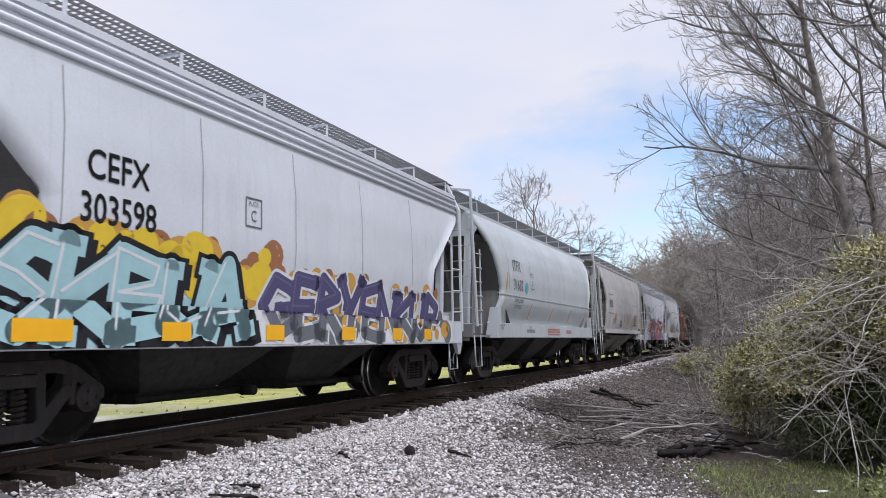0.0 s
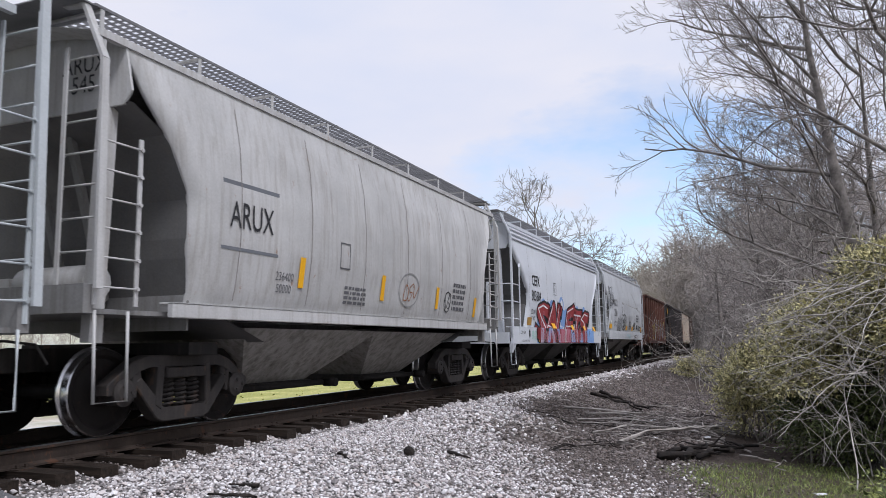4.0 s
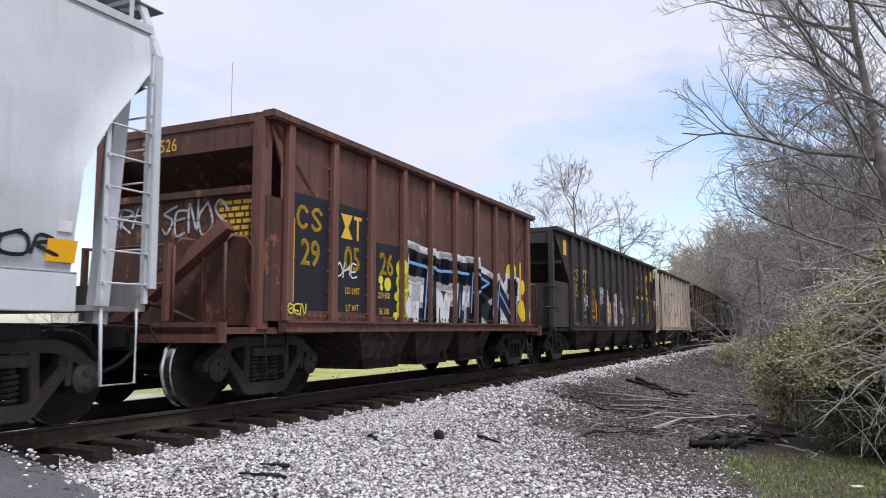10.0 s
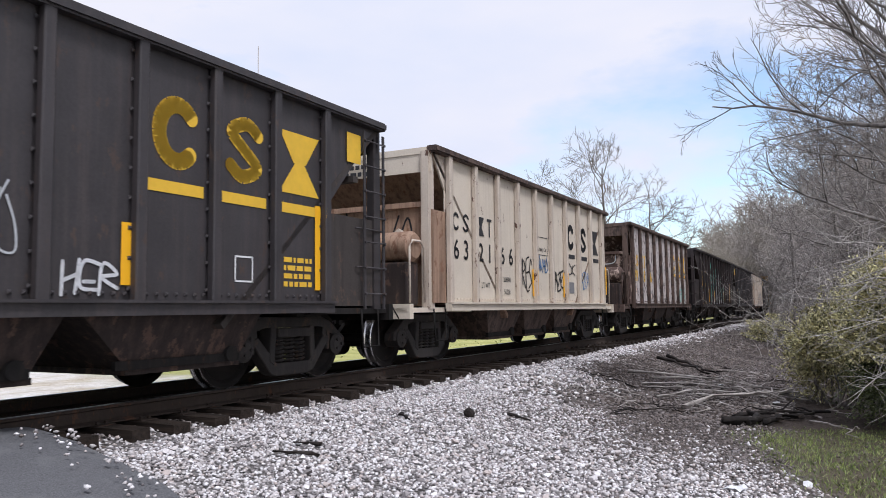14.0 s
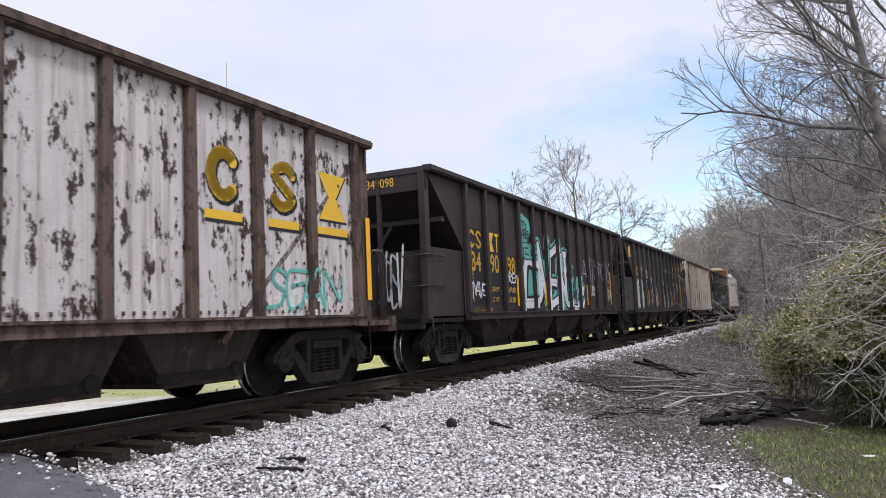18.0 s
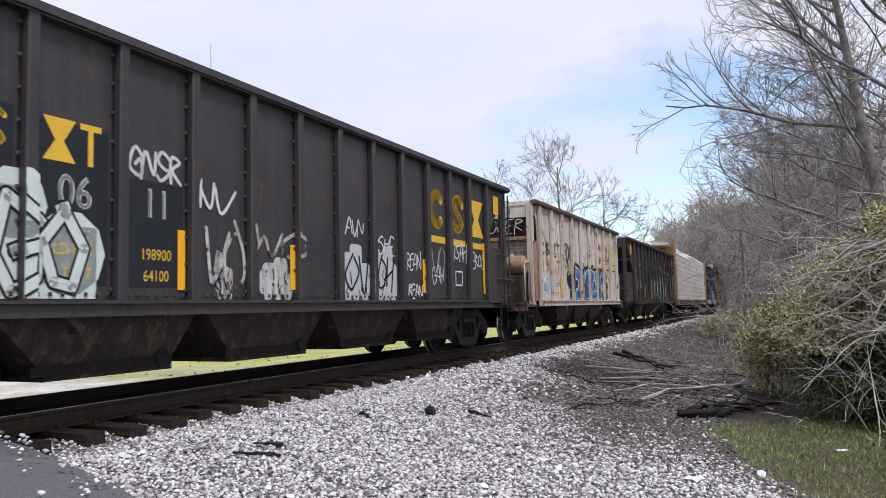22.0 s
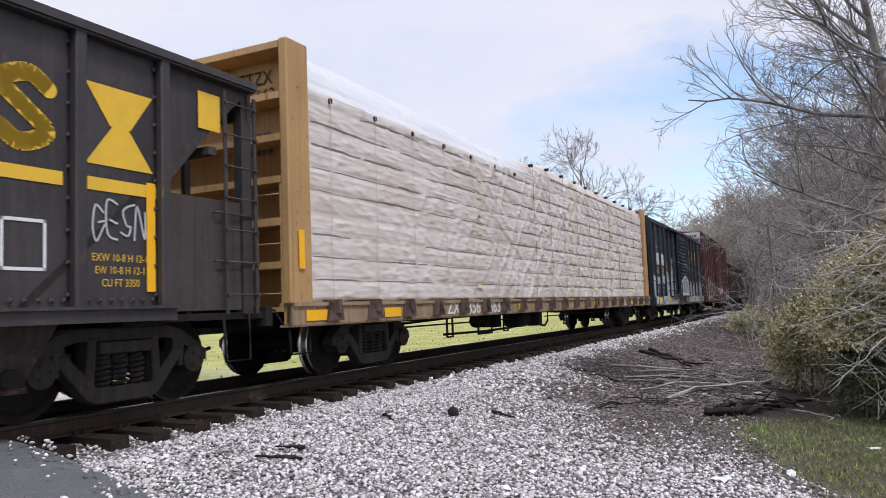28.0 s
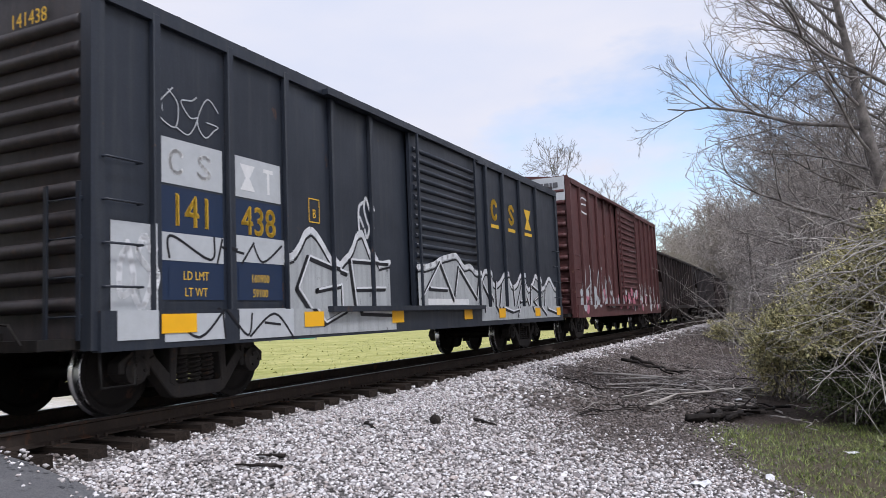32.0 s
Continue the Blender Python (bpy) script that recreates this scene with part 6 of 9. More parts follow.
def sticker(car, face, u, v, w, h, material=None, cuts_u=(), label="yellow reflector strip"):
    return lay("reflector", [rect(u - w / 2, u + w / 2, v - h / 2, v + h / 2)], face, material or M_DECAL_ORANGE, car, 0.0175, cuts_u, label=label)


def frame_mark(car, face, u, v, w, h, material, cuts_u=(), t=0.02):
    return lay("plate_mark", [rect(u - w / 2, u + w / 2, v + h / 2 - t, v + h / 2), rect(u - w / 2, u + w / 2, v - h / 2, v - h / 2 + t), rect(u - w / 2, u - w / 2 + t, v - h / 2, v + h / 2), rect(u + w / 2 - t, u + w / 2, v - h / 2, v + h / 2)], face, material, car, 0.008, cuts_u)


M_SEAM = flat_paint("dirty_weld_seam", (0.32, 0.32, 0.32))
WEDGE_SKIN = [(1.3, 1.52), (1.45, 1.53), (2.2, 1.60), (3.0, 1.59), (3.6, 1.53), (4.1, 1.47)]
WEDGE_CUT = [(1.2, 1.30), (1.53, 1.36), (2.0, 1.46), (2.36, 1.42), (2.7, 1.05), (2.97, 0.75), (3.49, 0.08), (3.6, 0.03), (4.2, 0.03)]
WEDGE_SILL = (0.94, 1.40, 1.61, 0.0)


def wedge_car(middle, number, label):
    car, face = covered_hopper(label, middle, 5.83, WEDGE_SKIN, WEDGE_CUT, WEDGE_SILL, 4.08, 4.3, M_WHITE, -4.3, 4.55, [(-1.45, 1.55), (1.55, 1.55)], 0.34, 0.36, 8, True)
    letters(car, "CEFX", -3.54, 2.70, 0.30, face, M_DECAL_BLACK, wide=0.82, bold=0.03)
    letters(car, number, -3.52, 2.27, 0.30, face, M_DECAL_BLACK, wide=0.80, bold=0.03)
    frame_mark(car, face, -1.35, 2.62, 0.34, 0.38, M_TEXTLINE)
    letters(car, "PLATE", -1.35, 2.73, 0.06, face, M_TEXTLINE)
    letters(car, "C", -1.35, 2.57, 0.15, face, M_TEXTLINE)
    letters(car, "LIFT HERE", -4.95, 1.24, 0.085, face, M_DECAL_BLACK, wide=0.8)
    lay("jacking_hole", [disc(-4.35, 1.22, 0.075, 12, 1.5)], face, M_DECAL_BLACK, car, 0.007)
    letters(car, "2 INCH HF COMP SHOES", -4.75, 1.02, 0.06, face, M_TEXTLINE, wide=0.8)
    seams(car, face, (-4.2, -2.3, -0.4, 1.5, 3.4), 1.45, 3.6, M_SEAM, 0.014)
    letters(car, "CEFX", 0.25, 3.78, 0.2, end_face(-5.83), M_DECAL_BLACK)
    letters(car, number, 0.25, 3.52, 0.2, end_face(-5.83), M_DECAL_BLACK)
    return car, face


# the first car, sprayed along its lower half
car, face = wedge_car(9.12, "303598", "white covered hopper car with teal and violet sprayed lettering")
cv = (1.40,)
clouds(car, face, -5.6, -0.9, 1.6, 2.12, 40, 0.2, 11, ("brown", "gold", "yellow"), cuts_v=cv)
clouds(car, face, -1.1, 4.6, 1.55, 1.95, 30, 0.17, 12, ("brown", "gold"), cuts_v=cv)
lay("graffiti", [rect(-5.0, 5.3, 0.97, 1.5)], face, SPRAY["teal"], car, 0.004, cuts_v=cv)
lay("graffiti", [rect(-1.4, 5.3, 0.97, 1.5)], face, SPRAY["white"], car, 0.0052, cuts_v=cv)
clouds(car, face, -0.5, 5.0, 1.05, 1.5, 22, 0.17, 14, ("slate", "brown", "slate", "gold"), cuts_v=cv, off=0.006)
mural(car, face, -4.9, -1.5, 1.08, 1.9, "SKBUA", 5, "black", "teal", "white", 0.25, cuts_v=cv, shade="black", lean=0.12, rim=1.5)
mural(car, face, -1.1, 4.6, 1.06, 1.93, "GERYENKUP", 8, "white", "indigo", "violet", 0.2, cuts_v=cv, fall=0.88, lean=0.12, rim=1.42, low="slate")
letters(car, "232900", -3.5, 1.88, 0.13, face, M_DECAL_BLACK)
letters(car, "53100", -3.45, 1.68, 0.13, face, M_DECAL_BLACK)
for u, w in ((-4.35, 0.62), (-2.7, 0.44), (-0.9, 0.4), (1.0, 0.4), (2.7, 0.36), (4.0, 0.34)):
    sticker(car, face, u, 1.12, w, 0.2)

# its sister, with a red piece on blue clouds
car, face = wedge_car(49.68, "303604", "white covered hopper car with a red and blue spray-painted piece")
clouds(car, face, -3.2, 3.3, 1.5, 2.15, 30, 0.26, 21, ("sky",), cuts_v=cv)
lay("graffiti", [rect(-3.6, 4.4, 0.96, 1.46)], face, SPRAY["sky"], car, 0.004, cuts_v=cv)
clouds(car, face, -3.3, 3.5, 1.1, 1.4, 14, 0.2, 22, ("rose", "silver", "red"), cuts_v=cv, off=0.0055)
mural(car, face, -3.4, 3.5, 1.08, 2.08, "SALETS", 9, "black", "red", "white", 0.36, cuts_v=cv, shade="black", fall=0.86, lean=0.1, rim=1.36)
lay("graffiti", [rect(-3.3, 3.55, 0.972, 1.398)], face, SPRAY["red"], car, 0.0164, label="flat red and rose paint run along the sill")
u = -3.25
for k, (key, w, lean) in enumerate((("lilac", 0.3, 0.1), ("black", 0.42, 0.3), ("sky", 0.3, 0.25), ("red", 0.3, 0.0), ("lilac", 0.34, -0.12), ("black", 0.4, -0.3), ("sky", 0.26, -0.2), ("rose", 0.5, 0.0), ("silver", 0.2, 0.05), ("rose", 0.62, 0.0), ("sky", 0.18, 0.03), ("lilac", 0.14, 0.0), ("rose", 0.3, 0.0), ("red", 0.2, 0.0), ("lilac", 0.13, 0.0), ("red", 0.34, 0.0), ("black", 0.3, 0.2), ("red", 0.5, 0.0), ("lilac", 0.16, 0.0), ("black", 0.12, 0.05), ("sky", 0.5, 0.0))):
    if key != "red":
        lay("graffiti", [[(u, 0.974), (u + w, 0.974), (u + w + lean, 1.396), (u + lean, 1.396)]], face, SPRAY[key], car, 0.0168 + 0.0003 * (k % 3), label="upright band of run paint")
    u += w + 0.03 * (k % 2)
for u in (0.9, 2.15):
    lay("graffiti", [[(u + 0.36 * math.cos(radians(a)), 0.976 + 0.38 * math.sin(radians(a))) for a in range(0, 181, 15)]], face, SPRAY["black"], car, 0.0178)
    lay("graffiti", [[(u + 0.31 * math.cos(radians(a)), 0.977 + 0.33 * math.sin(radians(a))) for a in range(0, 181, 15)]], face, SPRAY["sky"], car, 0.0182)
runs = random.Random(29)
for key, n, off in (("rose", 120, 0.0186), ("silver", 40, 0.019), ("red", 70, 0.0194)):
    lay("graffiti", [rect(u, u + runs.uniform(0.01, 0.035), 0.98 + 0.1 * runs.random(), 1.2 + 0.19 * runs.random()) for u in (runs.uniform(-3.1, 3.2) for _ in range(n))], face, SPRAY[key], car, off, label="thin runs of paint")
lay("graffiti", [rect(-2.9 + 0.31 * k + 0.1 * math.sin(k * 5.0), -2.885 + 0.31 * k + 0.1 * math.sin(k * 5.0), 1.3 + 0.12 * math.sin(k * 3.0), 1.75 + 0.25 * math.sin(k * 2.3)) for k in range(19)], face, SPRAY["lilac"], car, 0.0168, cuts_v=cv, label="thin pale runs of paint")
tag(car, face, -4.15, -3.7, 1.05, 1.3, "SNO", 3, "mint", 0.02)
tag(car, face, -3.5, -2.5, 1.03, 1.33, "VRSO", 4, "lemon", 0.03)
letters(car, "LD LMT", -3.74, 1.83, 0.13, face, M_DECAL_BLACK)
letters(car, "LT WT", -3.78, 1.64, 0.13, face, M_DECAL_BLACK)
sticker(car, face, -4.15, 1.56, 0.42, 0.22, spray("amber", (0.42, 0.24, 0.06)))
for u, w in ((-1.55, 0.42), (1.0, 0.36), (2.9, 0.32), (4.6, 0.3)):
    sticker(car, face, u, 1.47 if u > -2 else 1.5, w, 0.17)

# rounded hopper
ROUND_SKIN = [(1.2, 1.30), (1.5, 1.42), (1.9, 1.57), (2.12, 1.62), (2.16, 1.60), (2.6, 1.62), (3.1, 1.57), (3.6, 1.42), (4.0, 1.20), (4.15, 1.08)]
ROUND_CUT = [(1.2, 1.25), (1.33, 1.32), (1.69, 1.60), (2.21, 1.77), (2.7, 1.55), (3.23, 1.27), (3.6, 0.9), (3.94, 0.62), (4.2, 0.5)]
car, face = covered_hopper("pale grey rounded covered hopper car with dark reporting letters", 22.95, 7.02, ROUND_SKIN, ROUND_CUT, (1.06, 1.42, 1.60, 1.6), 4.12, 4.36, M_PEARL, -5.1, 5.15,
                           [(-2.75, 1.25), (0.1, 1.25), (2.95, 1.25)], 0.42, 0.0, 9)
letters(car, "ITFX", -3.86, 2.92, 0.30, face, M_DECAL_GREY, bold=0.02)
letters(car, "31682", -3.80, 2.42, 0.30, face, M_DECAL_GREY, bold=0.02)
lay("blue_dot", [disc(-3.02, 2.40, 0.15, 18)], face, spray("dot_teal", (0.12, 0.42, 0.54)), car, 0.009)
frame_mark(car, face, -2.45, 2.62, 0.34, 0.44, M_DECAL_GREY)
letters(car, "PLATE", -2.45, 2.76, 0.06, face, M_DECAL_GREY)
letters(car, "C", -2.45, 2.56, 0.15, face, M_DECAL_GREY)
letters(car, "LD LMT 230300", -3.75, 2.02, 0.1, face, M_DECAL_BLACK)
letters(car, "LT WT  55700", -3.75, 1.86, 0.1, face, M_DECAL_BLACK)
letters(car, "DANGER", -2.75, 1.34, 0.055, face, M_REDPRINT)
small_print(car, -3.1, 1.28, 0.8, 0.1, 2, face, M_TEXTLINE, 5)
small_print(car, -0.9, 1.33, 1.5, 0.22, 3, face, M_REDPRINT, 6)
small_print(car, 1.4, 1.3, 0.8, 0.13, 2, face, M_REDPRINT, 7)
letters(car, "JACK LIFT", -5.22, 1.36, 0.06, face, M_DECAL_BLACK)
letters(car, "HERE", -5.22, 1.28, 0.06, face, M_DECAL_BLACK)
for u in (-4.85, -2.6, -0.2, 2.2, 4.6):
    z0, z1 = (2.25, 2.7) if u < -4 else (1.55, 1.98)
    lay("reflector", [q for q in ribbon([(u + 0.28 * (z - z0), z) for z in (z0, (z0 + z1) / 2, z1)], 0.09) if len(q) == 4], face, spray("ochre", (0.52, 0.33, 0.12)), car, 0.008, label="faded ochre reflector strip")
seams(car, face, (-4.6, -2.6, -0.6, 1.4, 3.4, 4.8), 2.3, 3.8, M_SEAM, 0.018)
lay("weld_seam", [rect(-5.6, 5.6, 2.13, 2.15)], face, M_SEAM, car, 0.006)
for s in (-1, 1):
    bm = bmesh.new()
    hexa(bm, [(s * 5.65, -1.60, 1.06), (s * 5.3, -1.60, 1.06), (s * 5.3, -1.3, 1.06), (s * 5.65, -1.3, 1.06), (s * 5.55, -1.60, 1.8), (s * 5.3, -1.60, 1.8), (s * 5.3, -1.4, 1.8), (s * 5.55, -1.4, 1.8)])
    part("sill_bracket", fix(bm), M_PEARL, car)
letters(car, "ITFX", 0.35, 3.78, 0.2, end_face(-6.54), M_DECAL_GREY)
letters(car, "31682", 0.35, 3.56, 0.2, end_face(-6.54), M_DECAL_GREY)

# dusty hopper
FULL_SKIN = [(1.3, 1.45), (1.6, 1.54), (2.2, 1.62), (2.8, 1.63), (3.4, 1.58), (3.8, 1.50), (4.2, 1.42)]
FULL_CUT = [(1.3, 1.3), (1.5, 1.32), (2.05, 1.2), (2.6, 1.18), (3.07, 0.95), (3.6, 0.55), (4.05, 0.35), (4.3, 0.3)]
car, face = covered_hopper("dusty grey covered hopper car streaked with dirt", 36.75, 6.1, FULL_SKIN, FULL_CUT, (1.26, 1.43, 1.60, 1.0), 4.12, 4.34, M_DUSTY, -4.3, 4.4, [(-1.75, 1.85), (1.75, 1.85)], 0.34, 0.0, 9)
lay("owner_patch", [rect(-4.35, -3.2, 2.1, 2.95)], face, spray("slate", (0.16, 0.17, 0.19)), car, 0.005, label="dark grey painted panel")
letters(car, "ARUX", -3.78, 2.52, 0.34, face, M_DECAL_BLACK, off=0.012, wide=0.7)
letters(car, "236400", -3.0, 1.86, 0.12, face, M_TEXTLINE)
letters(car, "50000", -3.0, 1.70, 0.12, face, M_TEXTLINE)
frame_mark(car, face, -1.45, 2.3, 0.3, 0.4, M_TEXTLINE)
small_print(car, -1.4, 1.85, 0.7, 0.3, 4, face, M_TEXTLINE, 9)
small_print(car, 3.0, 2.2, 0.7, 0.6, 5, face, M_TEXTLINE, 10)
for u, v in ((-2.62, 1.95), (-0.15, 1.9), (2.2, 1.85), (4.35, 1.75)):
    sticker(car, face, u, v, 0.13, 0.42)
lay("graffiti", [q for q in ribbon(curve([(0.9 + 0.42 * math.cos(a * 0.7), 1.93 + 0.3 * math.sin(a * 0.7)) for a in range(10)]), 0.025)], face, M_SEAM, car, 0.009)
tag(car, face, 0.65, 1.25, 1.75, 2.05, "OSV", 31, "brown", 0.02)
lay("graffiti", [q for q in ribbon(curve([(2.75 + 0.16 * math.cos(a * 0.7), 1.8 + 0.2 * math.sin(a * 0.7)) for a in range(10)]), 0.025)], face, SPRAY["black"], car, 0.009)
tag(car, face, 2.62, 2.9, 1.65, 1.95, "VS", 32, "black", 0.02)
seams(car, face, (-4.0, -2.4, -0.8, 0.8, 2.4, 4.0), 1.5, 3.9, flat_paint("grey_dirt_seam", (0.24, 0.22, 0.21)), 0.016)
letters(car, "ARUX", 0.9, 3.95, 0.2, end_face(-5.77), M_DECAL_BLACK)
letters(car, "545", 0.9, 3.73, 0.2, end_face(-5.77), M_DECAL_BLACK)

# light grey hopper with black tags
FLAT_SKIN = [(1.3, 1.46), (1.6, 1.55), (2.2, 1.62), (3.0, 1.60), (3.6, 1.52), (4.2, 1.44)]
FLAT_CUT = [(1.2, 0.85), (1.29, 0.85), (1.83, 0.88), (2.38, 0.86), (2.94, 0.55), (3.3, 0.25), (3.6, 0.03), (4.2, 0.02)]
car, face = covered_hopper("light grey covered hopper car with black handwritten tags", 62.6, 5.75, FLAT_SKIN, FLAT_CUT, (1.10, 1.46, 1.60, 0.85), 4.06, 4.28, M_SILVER, -4.4, 4.5, [(-1.7, 1.75), (1.7, 1.75)], 0.34, 0.0, 12)
letters(car, "RGCX", -3.30, 2.70, 0.32, face, M_DECAL_GREY, bold=0.02)
letters(car, "2558", -3.38, 2.25, 0.32, face, M_DECAL_GREY, bold=0.02)
letters(car, "LD LMT 234300", -3.25, 1.86, 0.1, face, M_TEXTLINE)
letters(car, "LT WT  51100", -3.25, 1.70, 0.1, face, M_TEXTLINE)
frame_mark(car, face, -1.55, 2.40, 0.26, 0.36, M_TEXTLINE)
letters(car, "C", -1.55, 2.35, 0.14, face, M_TEXTLINE)
seams(car, face, (-3.6, -2.2, -0.9, 0.6, 2.2, 3.6), 1.5, 3.9, M_SEAM, 0.024)
tag(car, face, -5.0, -3.85, 2.7, 3.38, "AES", 41, "black", 0.036, jag=0.26)
tag(car, face, -4.85, -3.9, 2.5, 3.0, "WRAN", 47, "black", 0.032, jag=0.26)
mural(car, face, -2.75, -1.65, 1.52, 2.02, "GRES", 42, "black", "silver", "silver", 0.07)
lay("graffiti", ribbon(curve([(-1.0 + 0.62 * math.cos(a * 0.63), 1.90 + 0.36 * math.sin(a * 0.63)) for a in range(11)]), 0.07), face, M_DECAL_GREY, car, 0.009)
tag(car, face, -1.45, -0.55, 1.72, 2.05, "OERO", 43, "black", 0.035)
tag(car, face, -1.25, -0.7, 1.60, 1.76, "SO", 49, "black", 0.03)
tag(car, face, 0.55, 1.25, 1.62, 1.95, "OER", 44, "black", 0.04)
tag(car, face, 1.9, 2.6, 1.60, 1.92, "OER", 45, "black", 0.045)
tag(car, face, 3.6, 4.7, 1.58, 1.80, "GOOR", 46, "black", 0.035)
tag(car, face, -3.9, -0.9, 1.16, 1.34, "GRSEVHO", 48, "silver", 0.02)
tag(car, face, 1.9, 3.3, 1.16, 1.32, "GOSNE", 50, "black", 0.022)
tag(car, face, -0.6, 0.9, 1.14, 1.34, "VRSEH", 51, "teal", 0.03)
lay("data_panel", [rect(3.05, 3.4, 1.62, 1.84)], face, M_DECAL_BLACK, car, 0.007)
small_print(car, 2.9, 2.35, 0.8, 0.4, 3, face, M_TEXTLINE, 12)
for u, w in ((-4.55, 0.6), (-0.2, 0.5), (1.65, 0.45), (4.75, 0.3)):
    sticker(car, face, u, 1.64 if u > -4 else 1.66, w, 0.2)
    sticker(car, face, u, 1.86, w * 0.5, 0.1, M_DECAL_WHITE, label="small white data stencil")
letters(car, "RGCX", 0.3, 3.80, 0.19, end_face(-5.75), M_DECAL_GREY)
letters(car, "2558", 0.3, 3.58, 0.19, end_face(-5.75), M_DECAL_GREY)
small_print(car, 0.0, 3.46, 0.6, 0.2, 4, end_face(-5.75), M_TEXTLINE, 13)

# ---- open-top hoppers ----
Z0, Z1, WALL, RIB = 1.05, 3.62, 1.50, 0.10


RIVETS = {}


def open_hopper(label, middle, half, inset, panels, body, posts, front, rear, long_car, tail=0.42, bays=4):
    """An open coal hopper: sheeted sides between upright posts, sloping ends, chutes below."""
    car = thing("open_hopper_car", label, "train car")
    TRAIN.append((car, middle, (rear - front) / 2))
    x0 = -half + inset
    end_m = {M_OXIDE: M_OXIDEEND, M_CREAMRUST: M_RUSTEND, M_CREAM: M_RUSTEND, M_FLAKED: M_FLAKEDEND, M_BLACK: M_BLACKEND}.get(body, body)
    step = (2 * half - inset - tail) / panels
    ribs = [x0 + i * step for i in range(panels + 1)]
    bm = bmesh.new()
    box(bm, 0.0, step, 0, 0.03, Z0, Z1)
    sheet = mesh_of("side_panel", bm, body)
    bm = bmesh.new()
    prism(bm, [(-0.10, Z0 - 0.03), (0.10, Z0 - 0.03), (0.10, Z1), (-0.10, Z1)], 0.0, 0.02)
    prism(bm, [(-0.065, Z0 - 0.03), (0.065, Z0 - 0.03), (0.06, Z1), (-0.06, Z1)], -RIB, 0.0)
    bmesh.ops.bevel(bm, geom=[e for e in bm.edges if abs(e.verts[0].co.z - e.verts[1].co.z) > 1], offset=0.015, segments=1, affect="EDGES")
    post = mesh_of("side_post", fix(bm), posts)
    for s in (-1, 1):
        for i, x in enumerate(ribs):
            part("side_post", post, None, car, at=pose(x, s * WALL, 0, 0, 0, 0 if s < 0 else 180))
        for i in range(panels):
            part("side_panel", sheet, None, car, at=pose(ribs[i], -WALL, 0) if s < 0 else pose(ribs[i + 1], WALL, 0, 0, 0, 180))
        bm = bmesh.new()
        box(bm, -half - 0.02, half + 0.02, s * (WALL + 0.0) - 0.09, s * (WALL + 0.0) + 0.13 if s > 0 else s * WALL + 0.09, Z1 - 0.03, Z1 + 0.09) if s > 0 else box(bm, -half - 0.02, half + 0.02, -WALL - 0.13, -WALL + 0.09, Z1 - 0.03, Z1 + 0.09)
        bmesh.ops.bevel(bm, geom=bm.edges[:], offset=0.025, segments=2, affect="EDGES")
        part("top_chord", fix(bm), M_RUSTPOST if body in (M_FLAKED, M_CREAM, M_CREAMRUST) else body, car)
        bm = bmesh.new()
        y = s * (WALL + 0.06)
        box(bm, x0 - 0.1, half - tail + 0.1, y - 0.06, y + 0.06, Z0 - 0.14, Z0)
        box(bm, x0 - 0.1, half - tail + 0.1, y - 0.10 if s < 0 else y - 0.02, y + 0.02 if s < 0 else y + 0.10, Z0 - 0.02, Z0 + 0.01)
        part("side_sill", fix(bm), body if body is not M_FLAKED else M_RUSTPOST, car)
    for s in (-1, 1):
        xe = s * half
        short = inset if s < 0 else tail
        bm = bmesh.new()
        box(bm, min(xe, xe - s * 0.12), max(xe, xe - s * 0.12), -WALL, WALL, Z1 - 0.04, Z1 + 0.07)
        box(bm, min(xe - s * 0.02, xe - s * 0.05), max(xe - s * 0.02, xe - s * 0.05), -WALL, WALL, Z1 - 0.35, Z1)
        part("end_chord", fix(bm), body if body is not M_FLAKED else M_RUSTPOST, car)
        # slope sheet
        bm = bmesh.new()
        xt, xb = s * (half - 0.06), s * (half - 3.2)
        hexa(bm, [(xt, -WALL, Z1 - 0.05), (xt, WALL, Z1 - 0.05), (xb, WALL, 0.75), (xb, -WALL, 0.75), (xt - s * 0.05, -WALL, Z1), (xt - s * 0.05, WALL, Z1), (xb - s * 0.05, WALL, 0.81), (xb - s * 0.05, -WALL, 0.81)])
        part("slope_sheet", fix(bm), end_m, car)
        # posts and braces of the end
        rows = [(-1.42, 0.17), (-0.5, 0.09), (0.5, 0.09), (1.42, 0.17)] if long_car else [(-1.40, 0.2), (1.40, 0.2)]
        for y, w in rows:
            bm = bmesh.new()
            bar(bm, (xe - s * 0.05, y, Z0 - 0.1), (xe - s * 0.05, y, Z1), w, w * 0.7)
            part("end_post", fix(bm), posts if abs(y) > 1 else body, car)
        bm = bmesh.new()
        if long_car:
            bar(bm, (xe - s * 0.64, -1.5, 2.79), (xe - s * 0.64, 1.5, 2.79), 0.12, 0.09)
            bar(bm, (xe - s * 0.55, -0.45, 2.72), (xe - s * 0.08, 0.35, Z0 + 0.1), 0.16, 0.06)
        else:
            bar(bm, (xe - s * 0.05, -1.4, 2.72), (xe - s * 0.05, 1.4, 2.72), 0.09, 0.09)
        part("end_brace", fix(bm), end_m, car)
        # lower end bulkhead
        bm = bmesh.new()
        xr = xe - s * (0.16 if long_car else 0.1)
        box(bm, xr - 0.02, xr + 0.02, -1.44, 1.44, Z0 - 0.05, 2.2 if long_car else 2.72)
        part("end_sheet", fix(bm), end_m, car)
